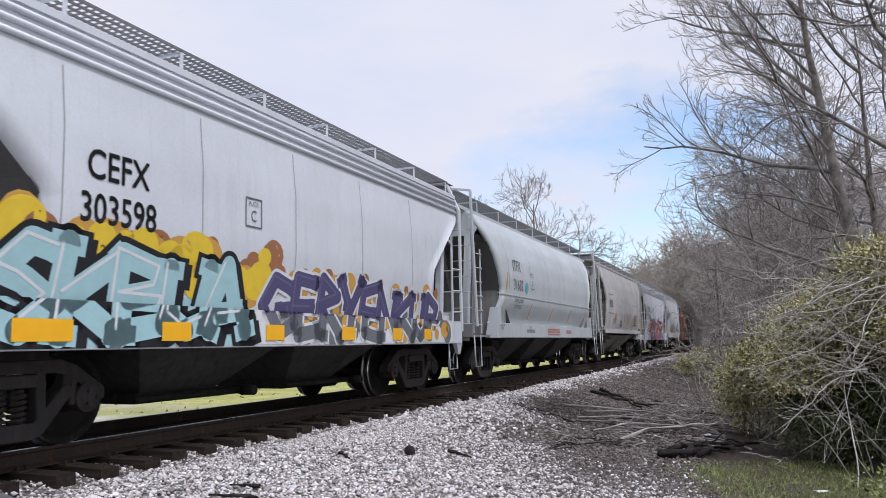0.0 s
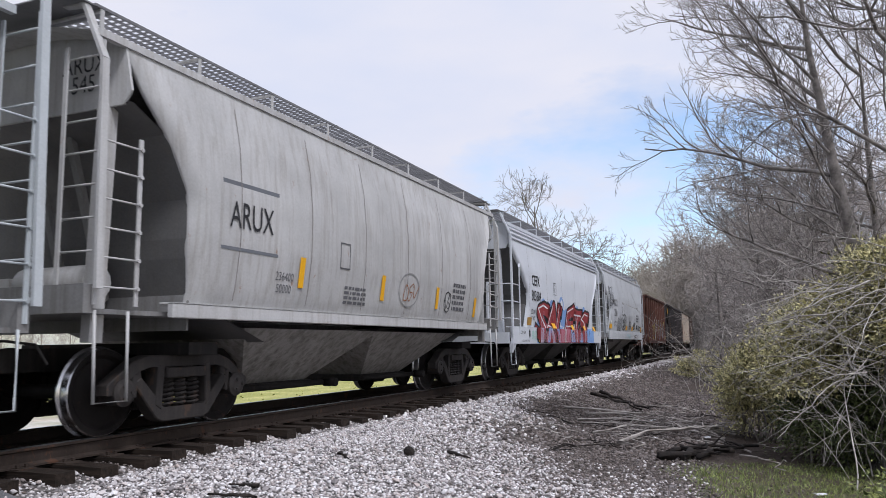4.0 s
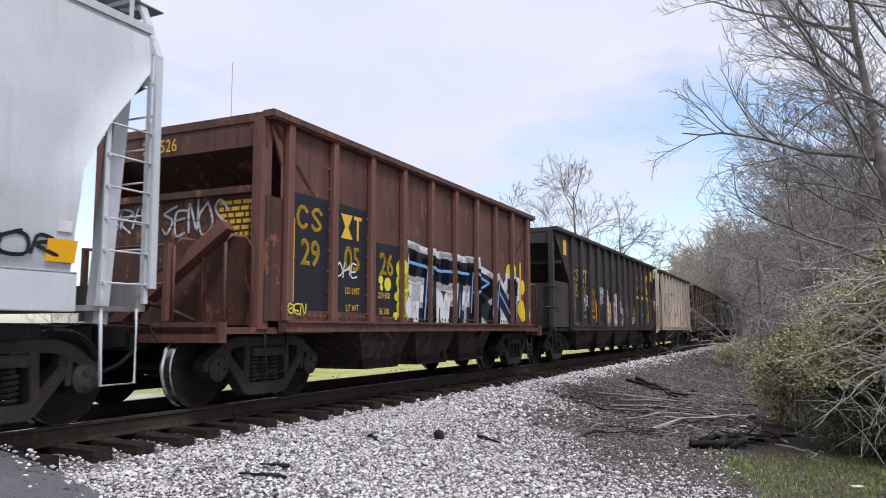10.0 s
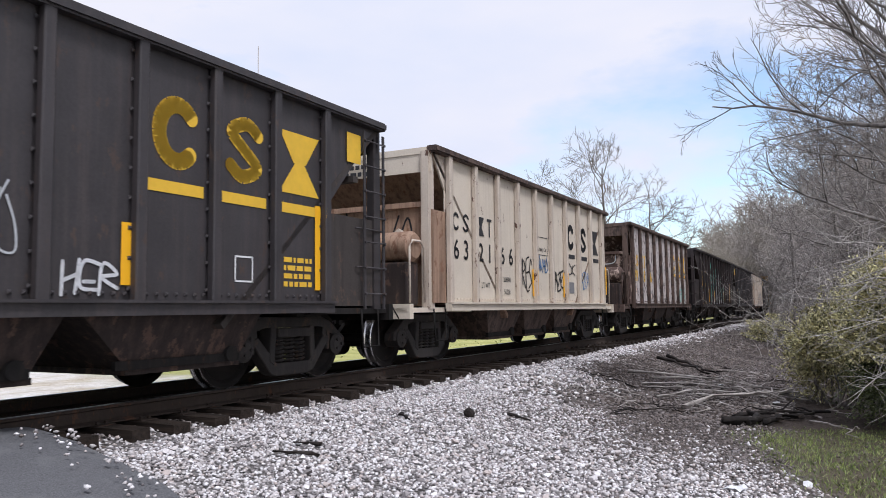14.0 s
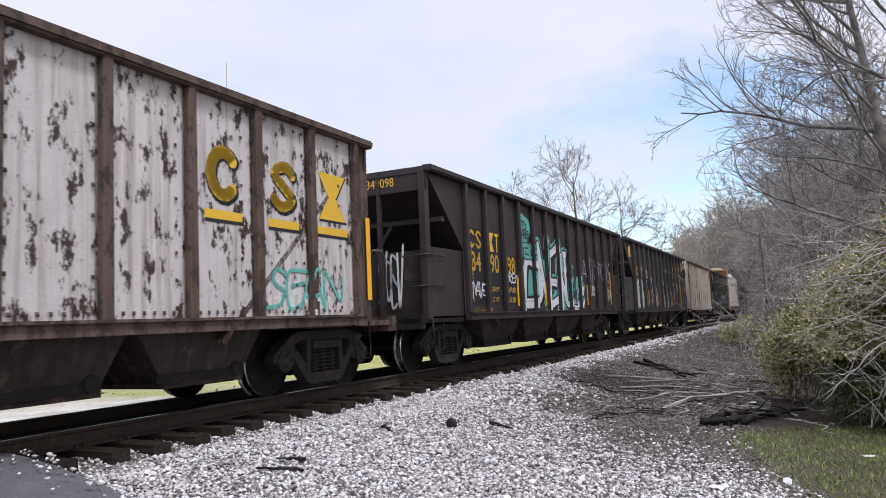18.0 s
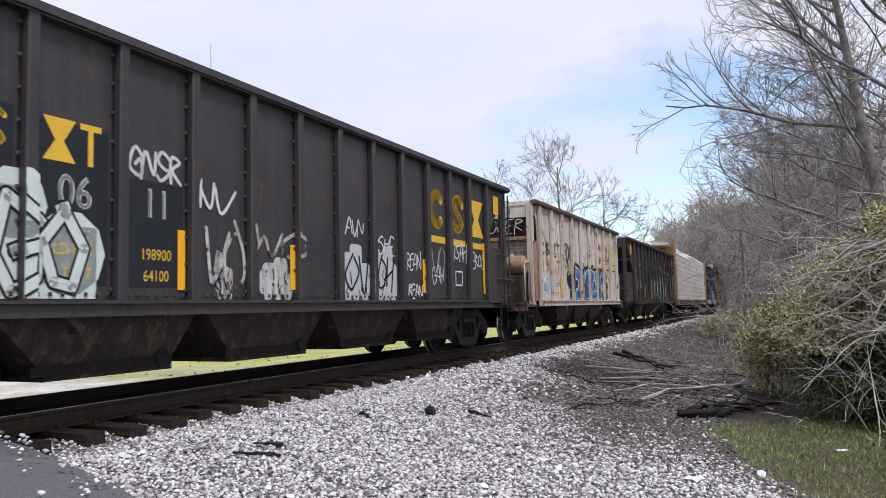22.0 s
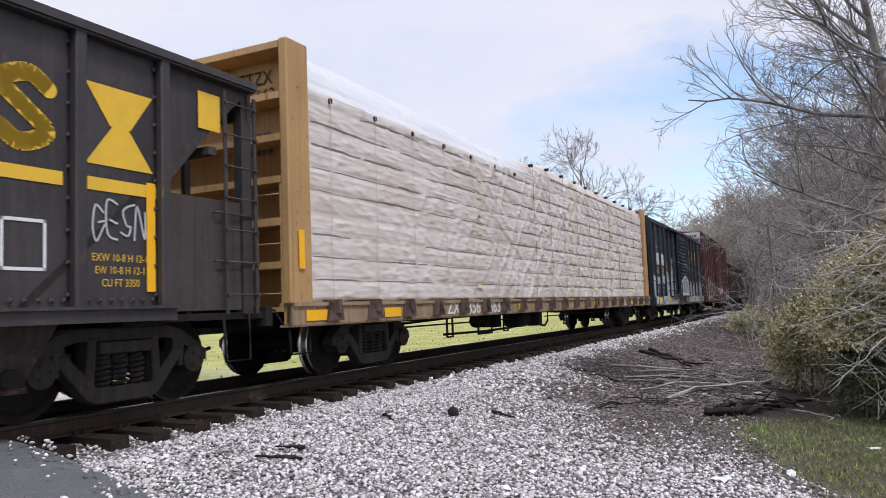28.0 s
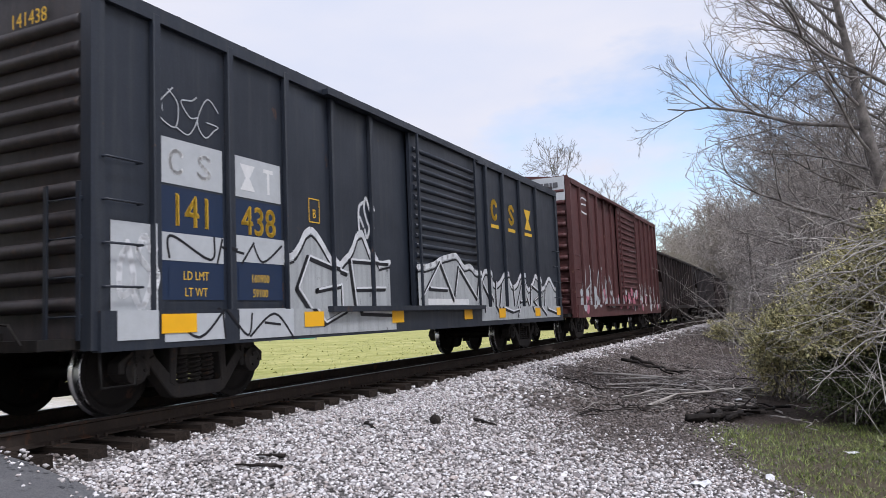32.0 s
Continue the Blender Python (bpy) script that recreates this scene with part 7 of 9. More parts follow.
        for y in (-1.44, 1.44) if long_car else ():
            bm = bmesh.new()
            box(bm, min(xr, xe - s * short), max(xr, xe - s * short), y - 0.02, y + 0.02, Z0 - 0.05, 2.25)
            part("end_wing", fix(bm), end_m, car)
        if long_car:
            # side gussets under the top chord
            for y in (-WALL + 0.005, WALL - 0.025):
                bm = bmesh.new()
                prism(bm, [(xe - s * 0.12, Z1 - 0.02), (xe - s * short, Z1 - 0.02), (xe - s * short, 2.35), (xe - s * (short - 0.12), 2.35)], y, y + 0.02)
                part("gusset", fix(bm), body, car)
        else:
            for y in (-WALL, WALL - 0.03):
                bm = bmesh.new()
                prism(bm, [(xe - s * 0.06, Z1 - 0.02), (xe - s * short, Z1 - 0.02), (xe - s * short, Z1 - 0.75)], y, y + 0.03)
                part("gusset", fix(bm), posts, car)
                if s < 0:
                    bm = bmesh.new()
                    box(bm, xe + 0.04, xe + short, y, y + 0.03, Z0, 2.62)
                    part("corner_panel", fix(bm), end_m, car)
        # platform, with brake gear
        reach = 0.35 if long_car else 0.75
        bm = bmesh.new()
        box(bm, min(xe + s * reach, xe - s * 1.6), max(xe + s * reach, xe - s * 1.6), -1.45, 1.45, Z0 - 0.16, Z0 - 0.08)
        box(bm, min(xe + s * reach, xe + s * (reach - 0.12)), max(xe + s * reach, xe + s * (reach - 0.12)), -1.5, 1.5, Z0 - 0.26, Z0 - 0.02)
        part("end_platform", fix(bm), M_UNDER if long_car else body if body in (M_OXIDE, M_CREAM) else M_RUSTPOST, car)
        if not long_car:
            bm = bmesh.new()
            bar(bm, (xe + s * 0.5, 0.45, Z0 - 0.06), (xe + s * 0.06, -0.98, 2.25), 0.30, 0.14)
            part("end_strut", fix(bm), posts, car)
            bm = bmesh.new()
            box(bm, xe + s * 0.3 - 0.15, xe + s * 0.3 + 0.15, 0.4, 0.75, Z0, 1.55)
            part("brake_valve", fix(bm), M_CHUTE, car)
            grab(car, M_CHUTE, [(xe + s * 0.3, 0.55, 1.5), (xe + s * 0.5, 0.2, 1.35), (xe + s * 0.45, -0.4, 1.2), (xe + s * 0.3, -0.7, 1.05)], 0.028, "brake_pipe")
            grab(car, M_CHUTE, [(xe + s * 0.2, 0.35, 1.1), (xe + s * 0.4, 0.05, 1.62), (xe + s * 0.3, -0.35, 1.8)], 0.022, "brake_pipe")
            if s < 0 and body is not M_OXIDE:
                bm = bmesh.new()
                lathe(bm, [(0.05, -0.44), (0.2, -0.42), (0.25, -0.36), (0.25, 0.36), (0.2, 0.42), (0.05, 0.44)], 20)
                part("air_reservoir", fix(bm), end_m, car, at=pose(xe + s * 0.32, -0.95, 1.98))
                bm = bmesh.new()
                box(bm, xe + s * 0.3 - 0.2, xe + s * 0.3 + 0.2, -1.3, -0.62, Z0 - 0.04, 1.72)
                bmesh.ops.bevel(bm, geom=bm.edges[:], offset=0.03, segments=1, affect="EDGES")
                part("brake_cylinder", fix(bm), M_CHUTE, car)
            for y in (-1.42, -0.62):
                grab(car, posts, [(xe + s * 0.6, y, Z0), (xe + s * 0.6, y, 1.95), (xe + s * 0.5, y, 2.06), (xe + s * 0.25, y, 2.06), (xe + s * 0.12, y, 1.95), (xe + s * 0.12, y, Z0)], 0.02, "hand_rail")
            for z in (1.5, 1.97):
                grab(car, posts, [(xe + s * 0.64, -0.5, z), (xe + s * 0.64, 0.9, z)], 0.02, "hand_rail")
            bm = bmesh.new()
            bar(bm, (xe + s * 0.62, 0.9, Z0), (xe + s * 0.62, 0.9, 2.0), 0.07, 0.06)
            part("rail_post", fix(bm), posts, car)
            bm = bmesh.new()
            bar(bm, (xe + s * 0.62, -0.55, Z0), (xe + s * 0.62, -0.55, 2.0), 0.09, 0.07)
            part("rail_post", fix(bm), posts, car)
        else:
            for z in (1.55, 2.1):
                grab(car, body, [(xe + s * 0.02, -1.0, z), (xe + s * 0.05, -1.0, z - 0.02), (xe + s * 0.05, -1.5, z), (xe - s * 0.6, -1.52, z), (xe - s * 0.62, -1.48, z)])
            ladder(car, body, xe - (0.5 if s > 0 else 0.0), -1.56, 0.95, Z1 - 0.1, 0.5, 0, 7) if s > 0 else None
            if s < 0:
                bm = bmesh.new()
                bmesh.ops.create_cone(bm, cap_ends=True, segments=18, radius1=0.24, radius2=0.24, depth=0.04, matrix=Matrix.Translation((xe - 0.1, 0.95, 2.0)) @ pose(0, 0, 0, 0, 90, 0))
                part("brake_wheel", bm, body, car)
        for t in (-1, 1):
            stirrup(car, M_UNDER, xe - (0.45 if s > 0 else 0) - s * 0.05, 0.42, 0.42, Z0 - 0.1, t * 1.5)
    # chutes
    span = 2 * (half - 2.35)
    for i in range(bays):
        x = -span / 2 + span * (i + 0.5) / bays
        w = span / bays
        bm = bmesh.new()
        hexa(bm, [(x - w * 0.22, -1.2, 0.36), (x + w * 0.36, -1.2, 0.36), (x + w * 0.36, 1.2, 0.36), (x - w * 0.22, 1.2, 0.36), (x - w * 0.54, -1.46, Z0 - 0.02), (x + w * 0.46, -1.46, Z0 - 0.02), (x + w * 0.46, 1.46, Z0 - 0.02), (x - w * 0.54, 1.46, Z0 - 0.02)])
        box(bm, x - w * 0.24, x + w * 0.38, -1.22, 1.22, 0.32, 0.38)
        chute = part("hopper_chute", fix(bm), M_CHUTE if body is not M_CREAM else M_RUSTPOST, car)
        for y in (-1.24, 1.24):
            bm = bmesh.new()
            rod(bm, [(x + w * 0.30, y - 0.07, 0.46), (x + w * 0.30, y + 0.07, 0.46)], 0.09, 10)
            bar(bm, (x - w * 0.3, y, 0.42), (x + w * 0.36, y, 0.42), 0.06, 0.09)
            bar(bm, (x + w * 0.30, y, 0.46), (x + w * 0.42, y, 0.80), 0.06, 0.05)
            part("door_gear", fix(bm), M_UNDER, chute)
    if panels not in RIVETS:
        v, f = [], []

        def stud(x, z):
            k = len(v)
            v.extend([(x - 0.02, 0, z - 0.02), (x + 0.02, 0, z - 0.02), (x + 0.02, 0, z + 0.02), (x - 0.02, 0, z + 0.02), (x, -0.02, z)])
            f.extend([(k, k + 1, k + 4), (k + 1, k + 2, k + 4), (k + 2, k + 3, k + 4), (k + 3, k, k + 4)])

        for i in range(panels):
            for k in range(1, 8):
                stud(ribs[i] + step * k / 8, Z0 + 0.07)
            for k in range(9):
                stud(ribs[i] + 0.085, Z0 + 0.12 + k * 0.29)
                stud(ribs[i + 1] - 0.085, Z0 + 0.12 + k * 0.29)
        RIVETS[panels] = v, f
    for y, turn in ((-WALL - 0.02, 0), (WALL + 0.02, 180)):
        v, f = RIVETS[panels]
        tagged(part("rivet_strip", from_lists("rivet_strip", v, f, posts), None, car, at=pose(0, y, 0, 0, 0, turn)), kind="stuff")
    running_gear(car, front, rear, half + (0.35 if long_car else 0.75), 0.9)
    cuts = sorted(c for r in ribs for c in (r - 0.065, r + 0.065))

    def skin(x, z):
        for r in ribs:
            if abs(x - r) < 0.065:
                return WALL + RIB
        return WALL

    return car, side_face(skin, Z0 + 0.015), cuts, ribs


def yellow_strip(car, face, cuts, u, v, h=0.75, w=0.11):
    sticker(car, face, u, v, w, h, None, cuts)


def mark_row(car, face, cuts, cells, z, h, material, bold=0.03, outlined=False):
    """Numbers set between the posts."""
    for u, body in cells:
        if outlined:
            letters(car, body, u, z, h, face, M_DECAL_BLACK, off=0.0055, bold=bold + 0.035, cuts_u=cuts, wide=0.9)
        letters(car, body, u, z, h, face, material, bold=bold, cuts_u=cuts, wide=0.9)


def owner_bars(car, face, cuts, us, z, h, material):
    """The owner's initials, as plain blocks."""
    for k, u in enumerate(us):
        if k < 3:
            drawn_block(car, u, z, h, k, face, material, cuts, bar_below=False, weight=0.68)
        else:
            lay("owner_mark", [rect(u - 0.3 * h, u + 0.3 * h, z + 0.35 * h, z + 0.5 * h), rect(u - 0.075 * h, u + 0.075 * h, z - 0.5 * h, z + 0.35 * h)], face, material, car, 0.008, cuts)


def emblem(car, face, cuts, us, z, h, material, label, edged=False):
    for k, u in enumerate(us):
        if edged:
            drawn_block(car, u + 0.02, z - 0.02, h * 1.04, k, face, M_DECAL_BLACK, cuts, label="black edge of the emblem", off=0.005, weight=1.2)
        drawn_block(car, u, z, h, k, face, material, cuts, label)


def weights(car, face, cuts, u, v, a, b, material, h=0.14):
    letters(car, a, u, v, h, face, material, cuts_u=cuts)
    letters(car, b, u, v - 0.25, h, face, material, cuts_u=cuts)


LONG = dict(half=7.5, inset=1.6, tail=1.4, panels=12, front=-5.98, rear=6.0, long_car=True)
SHORT = dict(half=5.4, inset=0.42, panels=9, front=-4.7, rear=4.75, long_car=False, bays=3)

# oxide red short hopper
car, face, cuts, ribs = open_hopper("oxide red open hopper car with a yellow and black sprayed piece", 75.3, body=M_OXIDE, posts=M_OXIDEPOST, **dict(SHORT, half=5.08, front=-4.45, rear=4.95))
lay("paint_patch", [rect(-4.5, -3.7, 1.2, 2.75), rect(-3.45, -2.66, 1.2, 2.75), rect(ribs[2] + 0.1, ribs[3] - 0.1, 1.15, 2.3)], face, M_PATCH, car, 0.004, cuts)
owner_bars(car, face, cuts, (-4.3, -3.98, -3.22, -2.92), 2.44, 0.36, M_DECAL_YELLOW)
mark_row(car, face, cuts, ((-4.12, "29"), (-3.07, "05"), (-2.05, "26")), 1.95, 0.36, M_DECAL_YELLOW)
weights(car, face, cuts, -3.05, 1.50, "LD LMT", "LT WT", M_DECAL_YELLOW, 0.1)
weights(car, face, cuts, -2.12, 1.47, "229,900", "56,100", M_DECAL_YELLOW, 0.1)
clouds(car, face, -1.72, -1.3, 1.2, 1.95, 12, 0.17, 61, ("lemon",), cuts)
clouds(car, face, -1.85, -1.3, 1.13, 1.16, 7, 0.08, 59, ("lemon",), cuts)
clouds(car, face, -0.6, 4.5, 1.15, 2.15, 30, 0.19, 60, ("lemon",), cuts)
for u, v, r in ((-2.0, 1.66, 0.11), (-2.22, 1.72, 0.07), (-2.2, 1.6, 0.05)):
    lay("graffiti", [disc(u, v, r, 16)], face, SPRAY["lemon"], car, 0.006, cuts, label="sprayed yellow dot")
clouds(car, face, -1.5, 3.9, 1.2, 1.95, 44, 0.24, 62, ("white",), cuts, off=0.0068)
mural(car, face, -1.2, 3.75, 1.12, 2.08, "TTRN", 63, "white", "ink", "sky", 0.42, cuts, fall=0.84, rim=1.6, off=0.013, jag=0.05)
clouds(car, face, 3.5, 4.5, 1.2, 2.2, 9, 0.22, 64, ("lemon",), cuts, off=0.012)
tag(car, face, -3.5, -2.95, 1.7, 1.9, "OHE", 65, "white", 0.025, cuts)
tag(car, face, -4.75, -4.2, 1.12, 1.3, "GOEN", 66, "lemon", 0.02, cuts)
yellow_strip(car, face, cuts, ribs[0] + 0.12, 1.85, 1.1)
yellow_strip(car, face, cuts, 4.24, 1.85, 1.3)
ef = end_face(-5.09)
letters(car, "290526", -0.3, 3.40, 0.18, ef, M_DECAL_YELLOW)
tag(car, end_face(-5.0), -1.3, -0.4, 2.3, 2.6, "SRAV", 67, "white", 0.035)
tag(car, end_face(-5.0), -0.3, 0.8, 2.2, 2.6, "SENOS", 68, "white", 0.035)
small_print(car, 0.7, 2.6, 0.55, 0.5, 6, end_face(-5.0), M_DECAL_YELLOW, 14)

# faded black long hopper
def black_car(middle, label, body, cells, w1, w2, numbers, number_m=M_DECAL_YELLOW, squares=True):
    car, face, cuts, ribs = open_hopper(label, middle, body=body, posts=body, **LONG)
    lay("paint_patch", [rect(ribs[0] + 0.12, ribs[1] - 0.12, 1.2, 2.75), rect(ribs[1] + 0.12, ribs[2] - 0.12, 1.2, 2.7), rect(ribs[2] + 0.12, ribs[3] - 0.12, 1.2, 2.3)], face, M_PATCH, car, 0.004, cuts)
    c = [(ribs[i] + ribs[i + 1]) / 2 for i in range(3)]
    owner_bars(car, face, cuts, (c[0] - 0.17, c[0] + 0.17, c[1] - 0.17, c[1] + 0.17), 2.53, 0.4, M_DECAL_YELLOW)
    mark_row(car, face, cuts, list(zip(c, cells)), 2.05, 0.40 if number_m is M_DECAL_YELLOW else 0.31, number_m)
    letters(car, "LD LMT", c[1], 1.53, 0.11, face, M_DECAL_YELLOW, cuts_u=cuts)
    letters(car, "LT WT", c[1], 1.31, 0.11, face, M_DECAL_YELLOW, cuts_u=cuts)
    letters(car, w1, c[2], 1.53, 0.12, face, M_DECAL_YELLOW, cuts_u=cuts)
    letters(car, w2, c[2], 1.31, 0.12, face, M_DECAL_YELLOW, cuts_u=cuts)
    letters(car, "2 INCH HF COMP SHOES", c[0] + 0.15, 1.10, 0.06, face, M_DECAL_YELLOW, cuts_u=cuts, wide=0.8)
    letters(car, numbers, 0.55, 3.46, 0.17, end_face(-7.48), M_DECAL_YELLOW)
    for u in (-6.5, 6.8) if squares else ():
        sticker(car, face, u, 3.22, 0.34, 0.42, M_DECAL_YELLOW, label="yellow square on the gusset")
    yellow_strip(car, face, cuts, ribs[0] + 0.1, 1.85, 1.2, 0.1)
    yellow_strip(car, face, cuts, ribs[3] - 0.15, 1.5, 0.65)
    yellow_strip(car, face, cuts, ribs[5] - 0.12, 1.5, 0.6)
    yellow_strip(car, face, cuts, ribs[9] - 0.12, 1.5, 0.6)
    yellow_strip(car, face, cuts, ribs[12] - 0.14, 1.75, 1.1)
    return car, face, cuts, ribs


MARK_LABEL = "yellow railway emblem of block shapes"
car, face, cuts, ribs = black_car(89.75, "faded black open hopper car with whitewashed panels and tags", M_BLACK, ("35", "01", "04"), "198,700", "64,300", "350104")
emblem(car, face, cuts, [(ribs[i] + ribs[i + 1]) / 2 for i in (9, 10, 11)], 2.79, 0.78, M_DECAL_YELLOW, MARK_LABEL)
whitewash(car, face, ribs[4] + 0.16, ribs[5] - 0.02, 1.12, 2.28, 71, "buffed", cuts, 0.28)
whitewash(car, face, ribs[5] + 0.08, ribs[6] - 0.06, 1.12, 2.2, 72, "buffed", cuts, 0.76)
whitewash(car, face, ribs[6] + 0.12, ribs[7] - 0.06, 1.14, 2.0, 73, "buffed", cuts, 0.45)
lay("paint_patch", [rect(ribs[3] + 0.2, ribs[4] - 0.2, 1.2, 1.55), rect(ribs[6] + 0.3, ribs[7] - 0.3, 1.2, 1.5)], face, M_PATCH, car, 0.012, cuts)
tag(car, face, ribs[1] + 0.1, ribs[2] - 0.1, 1.65, 1.95, "OHER", 74, "white", 0.04, cuts)
tag(car, face, ribs[2] + 0.15, ribs[3] - 0.1, 1.62, 1.88, "GRNGE", 75, "rose", 0.04, cuts)
tag(car, face, ribs[3] + 0.15, ribs[4] - 0.1, 2.05, 2.3, "RAHOV", 76, "white", 0.03, cuts)
tag(car, face, ribs[3] + 0.15, ribs[4] - 0.1, 1.78, 2.0, "RVESE", 77, "white", 0.03, cuts)
tag(car, face, ribs[7] + 0.2, ribs[8] - 0.2, 1.4, 2.0, "NVO", 78, "silver", 0.02, cuts)
tag(car, face, ribs[8] + 0.2, ribs[9] - 0.2, 1.12, 1.4, "HER", 79, "white", 0.035, cuts)
frame_mark(car, face, ribs[6] + 0.55, 2.3, 0.6, 0.4, M_DECAL_YELLOW, cuts, 0.015)
frame_mark(car, face, ribs[10] + 0.5, 1.42, 0.3, 0.3, M_DECAL_WHITE, cuts, 0.02)
small_print(car, ribs[11] + 0.2, 1.6, 0.55, 0.4, 4, face, M_DECAL_YELLOW, 15, cuts_u=cuts)
tag(car, end_face(-7.37), -1.3, -0.9, 1.3, 1.8, "OHER", 80, "white", 0.03)

# cream short hopper
car, face, cuts, ribs = open_hopper("cream open hopper car with rusty posts and black emblem", 104.15, body=M_CREAM, posts=M_CREAMPOST, **dict(SHORT, half=5.3, inset=0.58, tail=0.58))
c = [(ribs[i] + ribs[i + 1]) / 2 for i in range(9)]
owner_bars(car, face, cuts, (c[0] - 0.2, c[0] + 0.2, c[1] - 0.2, c[1] + 0.2), 2.5, 0.36, M_DECAL_BLACK)
mark_row(car, face, cuts, ((c[0] - 0.2, "6"), (c[0] + 0.2, "3"), (c[1] - 0.2, "2"), (c[1] + 0.2, "1"), (c[2] - 0.22, "6"), (c[2] + 0.22, "6")), 1.98, 0.36, M_DECAL_BLACK)
weights(car, face, cuts, c[2], 1.52, "206800", "56200", M_DECAL_BLACK, 0.11)
letters(car, "LT WT", c[1], 1.38, 0.11, face, M_DECAL_BLACK, cuts_u=cuts)
emblem(car, face, cuts, (c[6], c[7], c[8]), 2.72, 0.66, M_DECAL_BLACK, "black railway emblem of block shapes")
frame_mark(car, face, c[4], 2.35, 0.72, 0.42, M_DECAL_BLACK, cuts, 0.014)
letters(car, "Quality Car", c[4], 2.28, 0.1, face, M_DECAL_BLACK, cuts_u=cuts, slant=0.15)
tag(car, face, c[3] - 0.4, c[3] + 0.35, 1.35, 2.0, "VRES", 81, "black", 0.035, cuts)
tag(car, face, c[4] - 0.35, c[4] + 0.35, 1.75, 2.1, "NVAO", 82, "blue", 0.035, cuts)
tag(car, face, c[5] - 0.45, c[5] + 0.35, 1.4, 1.85, "VAZE", 83, "black", 0.045, cuts, jag=0.2)
tag(car, face, c[6] - 0.25, c[6] + 0.3, 1.75, 2.02, "DK", 84, "black", 0.03, cuts)
tag(car, face, c[7] - 0.42, c[7] + 0.42, 1.45, 1.85, "MAZDA", 85, "blue", 0.026, cuts)
lay("data_panel", [rect(c[6] - 0.2, c[6] + 0.2, 1.3, 1.58)], face, M_DECAL_GREY, car, 0.007, cuts)
for u in (c[3] + 0.42, c[5] + 0.42):
    yellow_strip(car, face, cuts, u, 1.5, 0.6)
yellow_strip(car, face, cuts, 5.25, 1.7, 0.8)
small_print(car, -0.5, 3.5, 1.0, 0.25, 2, end_face(-5.31), M_DECAL_BLACK, 16)
tag(car, end_face(-5.22), -0.6, 1.1, 1.9, 2.6, "AVHVA", 86, "black", 0.035)
tag(car, end_face(-5.22), -0.3, 1.0, 1.5, 1.8, "VANHANEV", 87, "black", 0.03)

# flaking white short hopper
car, face, cuts, ribs = open_hopper("flaking white open hopper car with rust-brown posts", 117.6, body=M_FLAKED, posts=M_RUSTPOST, **SHORT)
c = [(ribs[i] + ribs[i + 1]) / 2 for i in range(9)]
owner_bars(car, face, cuts, (c[0] - 0.2, c[0] + 0.2, c[1] - 0.2, c[1] + 0.2), 2.5, 0.42, M_DECAL_YELLOW)
mark_row(car, face, cuts, ((c[0], "29"), (c[1], "18"), (c[2] - 0.1, "36")), 1.97, 0.4, M_DECAL_YELLOW, 0.05, True)
weights(car, face, cuts, c[2], 1.45, "225600", "60400", M_DECAL_BLACK, 0.09)
emblem(car, face, cuts, (c[6], c[7], c[8]), 2.72, 0.66, M_DECAL_YELLOW, "worn " + MARK_LABEL, True)
smear(car, face, c[7] - 0.3, c[8] - 0.1, 1.1, 1.65, 91, "pale", cuts, rough=1.2)
tag(car, face, c[7] - 0.4, c[8] + 0.1, 1.18, 1.62, "SEAN", 92, "aqua", 0.05, cuts, jag=0.2)
yellow_strip(car, face, cuts, ribs[0] + 0.12, 1.95, 1.2, 0.13)
yellow_strip(car, face, cuts, ribs[2] + 0.12, 1.5, 0.5, 0.12)
yellow_strip(car, face, cuts, 5.35, 1.9, 1.25, 0.12)
lay("graffiti", ribbon(curve([(0.15, 2.35), (-0.35, 2.5), (-0.2, 2.75), (0.4, 2.75), (0.35, 2.4), (1.0, 2.4), (1.05, 2.75)]), 0.03), end_face(-5.32), SPRAY["silver"], car, 0.008)

# dark brown long hopper with a large silver piece
car, face, cuts, ribs = black_car(132.5, "dark brown open hopper car with silver and teal sprayed piece", M_UMBER, ("34", "90", "98"), "199,800", "63,200", "349098", squares=False)
mural(car, face, ribs[3] + 0.1, ribs[4] + 0.1, 2.32, 2.62, "TBC", 101, "black", "aqua", "mint", 0.09, cuts, soft=True, off=0.0165)
tag(car, face, ribs[3] + 0.15, ribs[4] - 0.25, 2.98, 3.18, "NEDL", 106, "black", 0.03, cuts)
tag(car, face, ribs[3] + 0.15, ribs[4] - 0.2, 2.76, 2.94, "SHNDS", 108, "black", 0.03, cuts)
clouds(car, face, ribs[3] + 0.3, ribs[4] - 0.35, 2.75, 3.1, 9, 0.3, 109, ("aqua",), cuts)
lay("graffiti", [rect(ribs[3] + 0.25, ribs[4] + 0.1, 1.95, 2.5)], face, SPRAY["aqua"], car, 0.006, cuts)
clouds(car, face, ribs[3] + 0.3, ribs[6], 1.2, 2.4, 22, 0.26, 103, ("aqua",), cuts)
clouds(car, face, ribs[6], ribs[8] + 0.2, 1.15, 1.8, 16, 0.22, 105, ("aqua",), cuts)
mural(car, face, ribs[3] + 0.2, ribs[4] + 0.5, 1.12, 2.3, "D", 102, "black", "white", "silver", 0.24, cuts, lean=0.12, shade="black", halo="aqua", soft=True)
mural(car, face, ribs[4] + 0.3, ribs[6] + 0.75, 1.14, 2.8, "NEN", 107, "black", "white", "silver", 0.19, cuts, lean=0.05, shade="black", halo="aqua", fall=0.92, jag=0.1)
mural(car, face, ribs[6] + 0.6, ribs[8] + 0.45, 1.12, 2.1, "ULS", 103, "black", "white", "aqua", 0.17, cuts, lean=0.05, shade="black", halo="aqua", fall=0.7, jag=0.1)
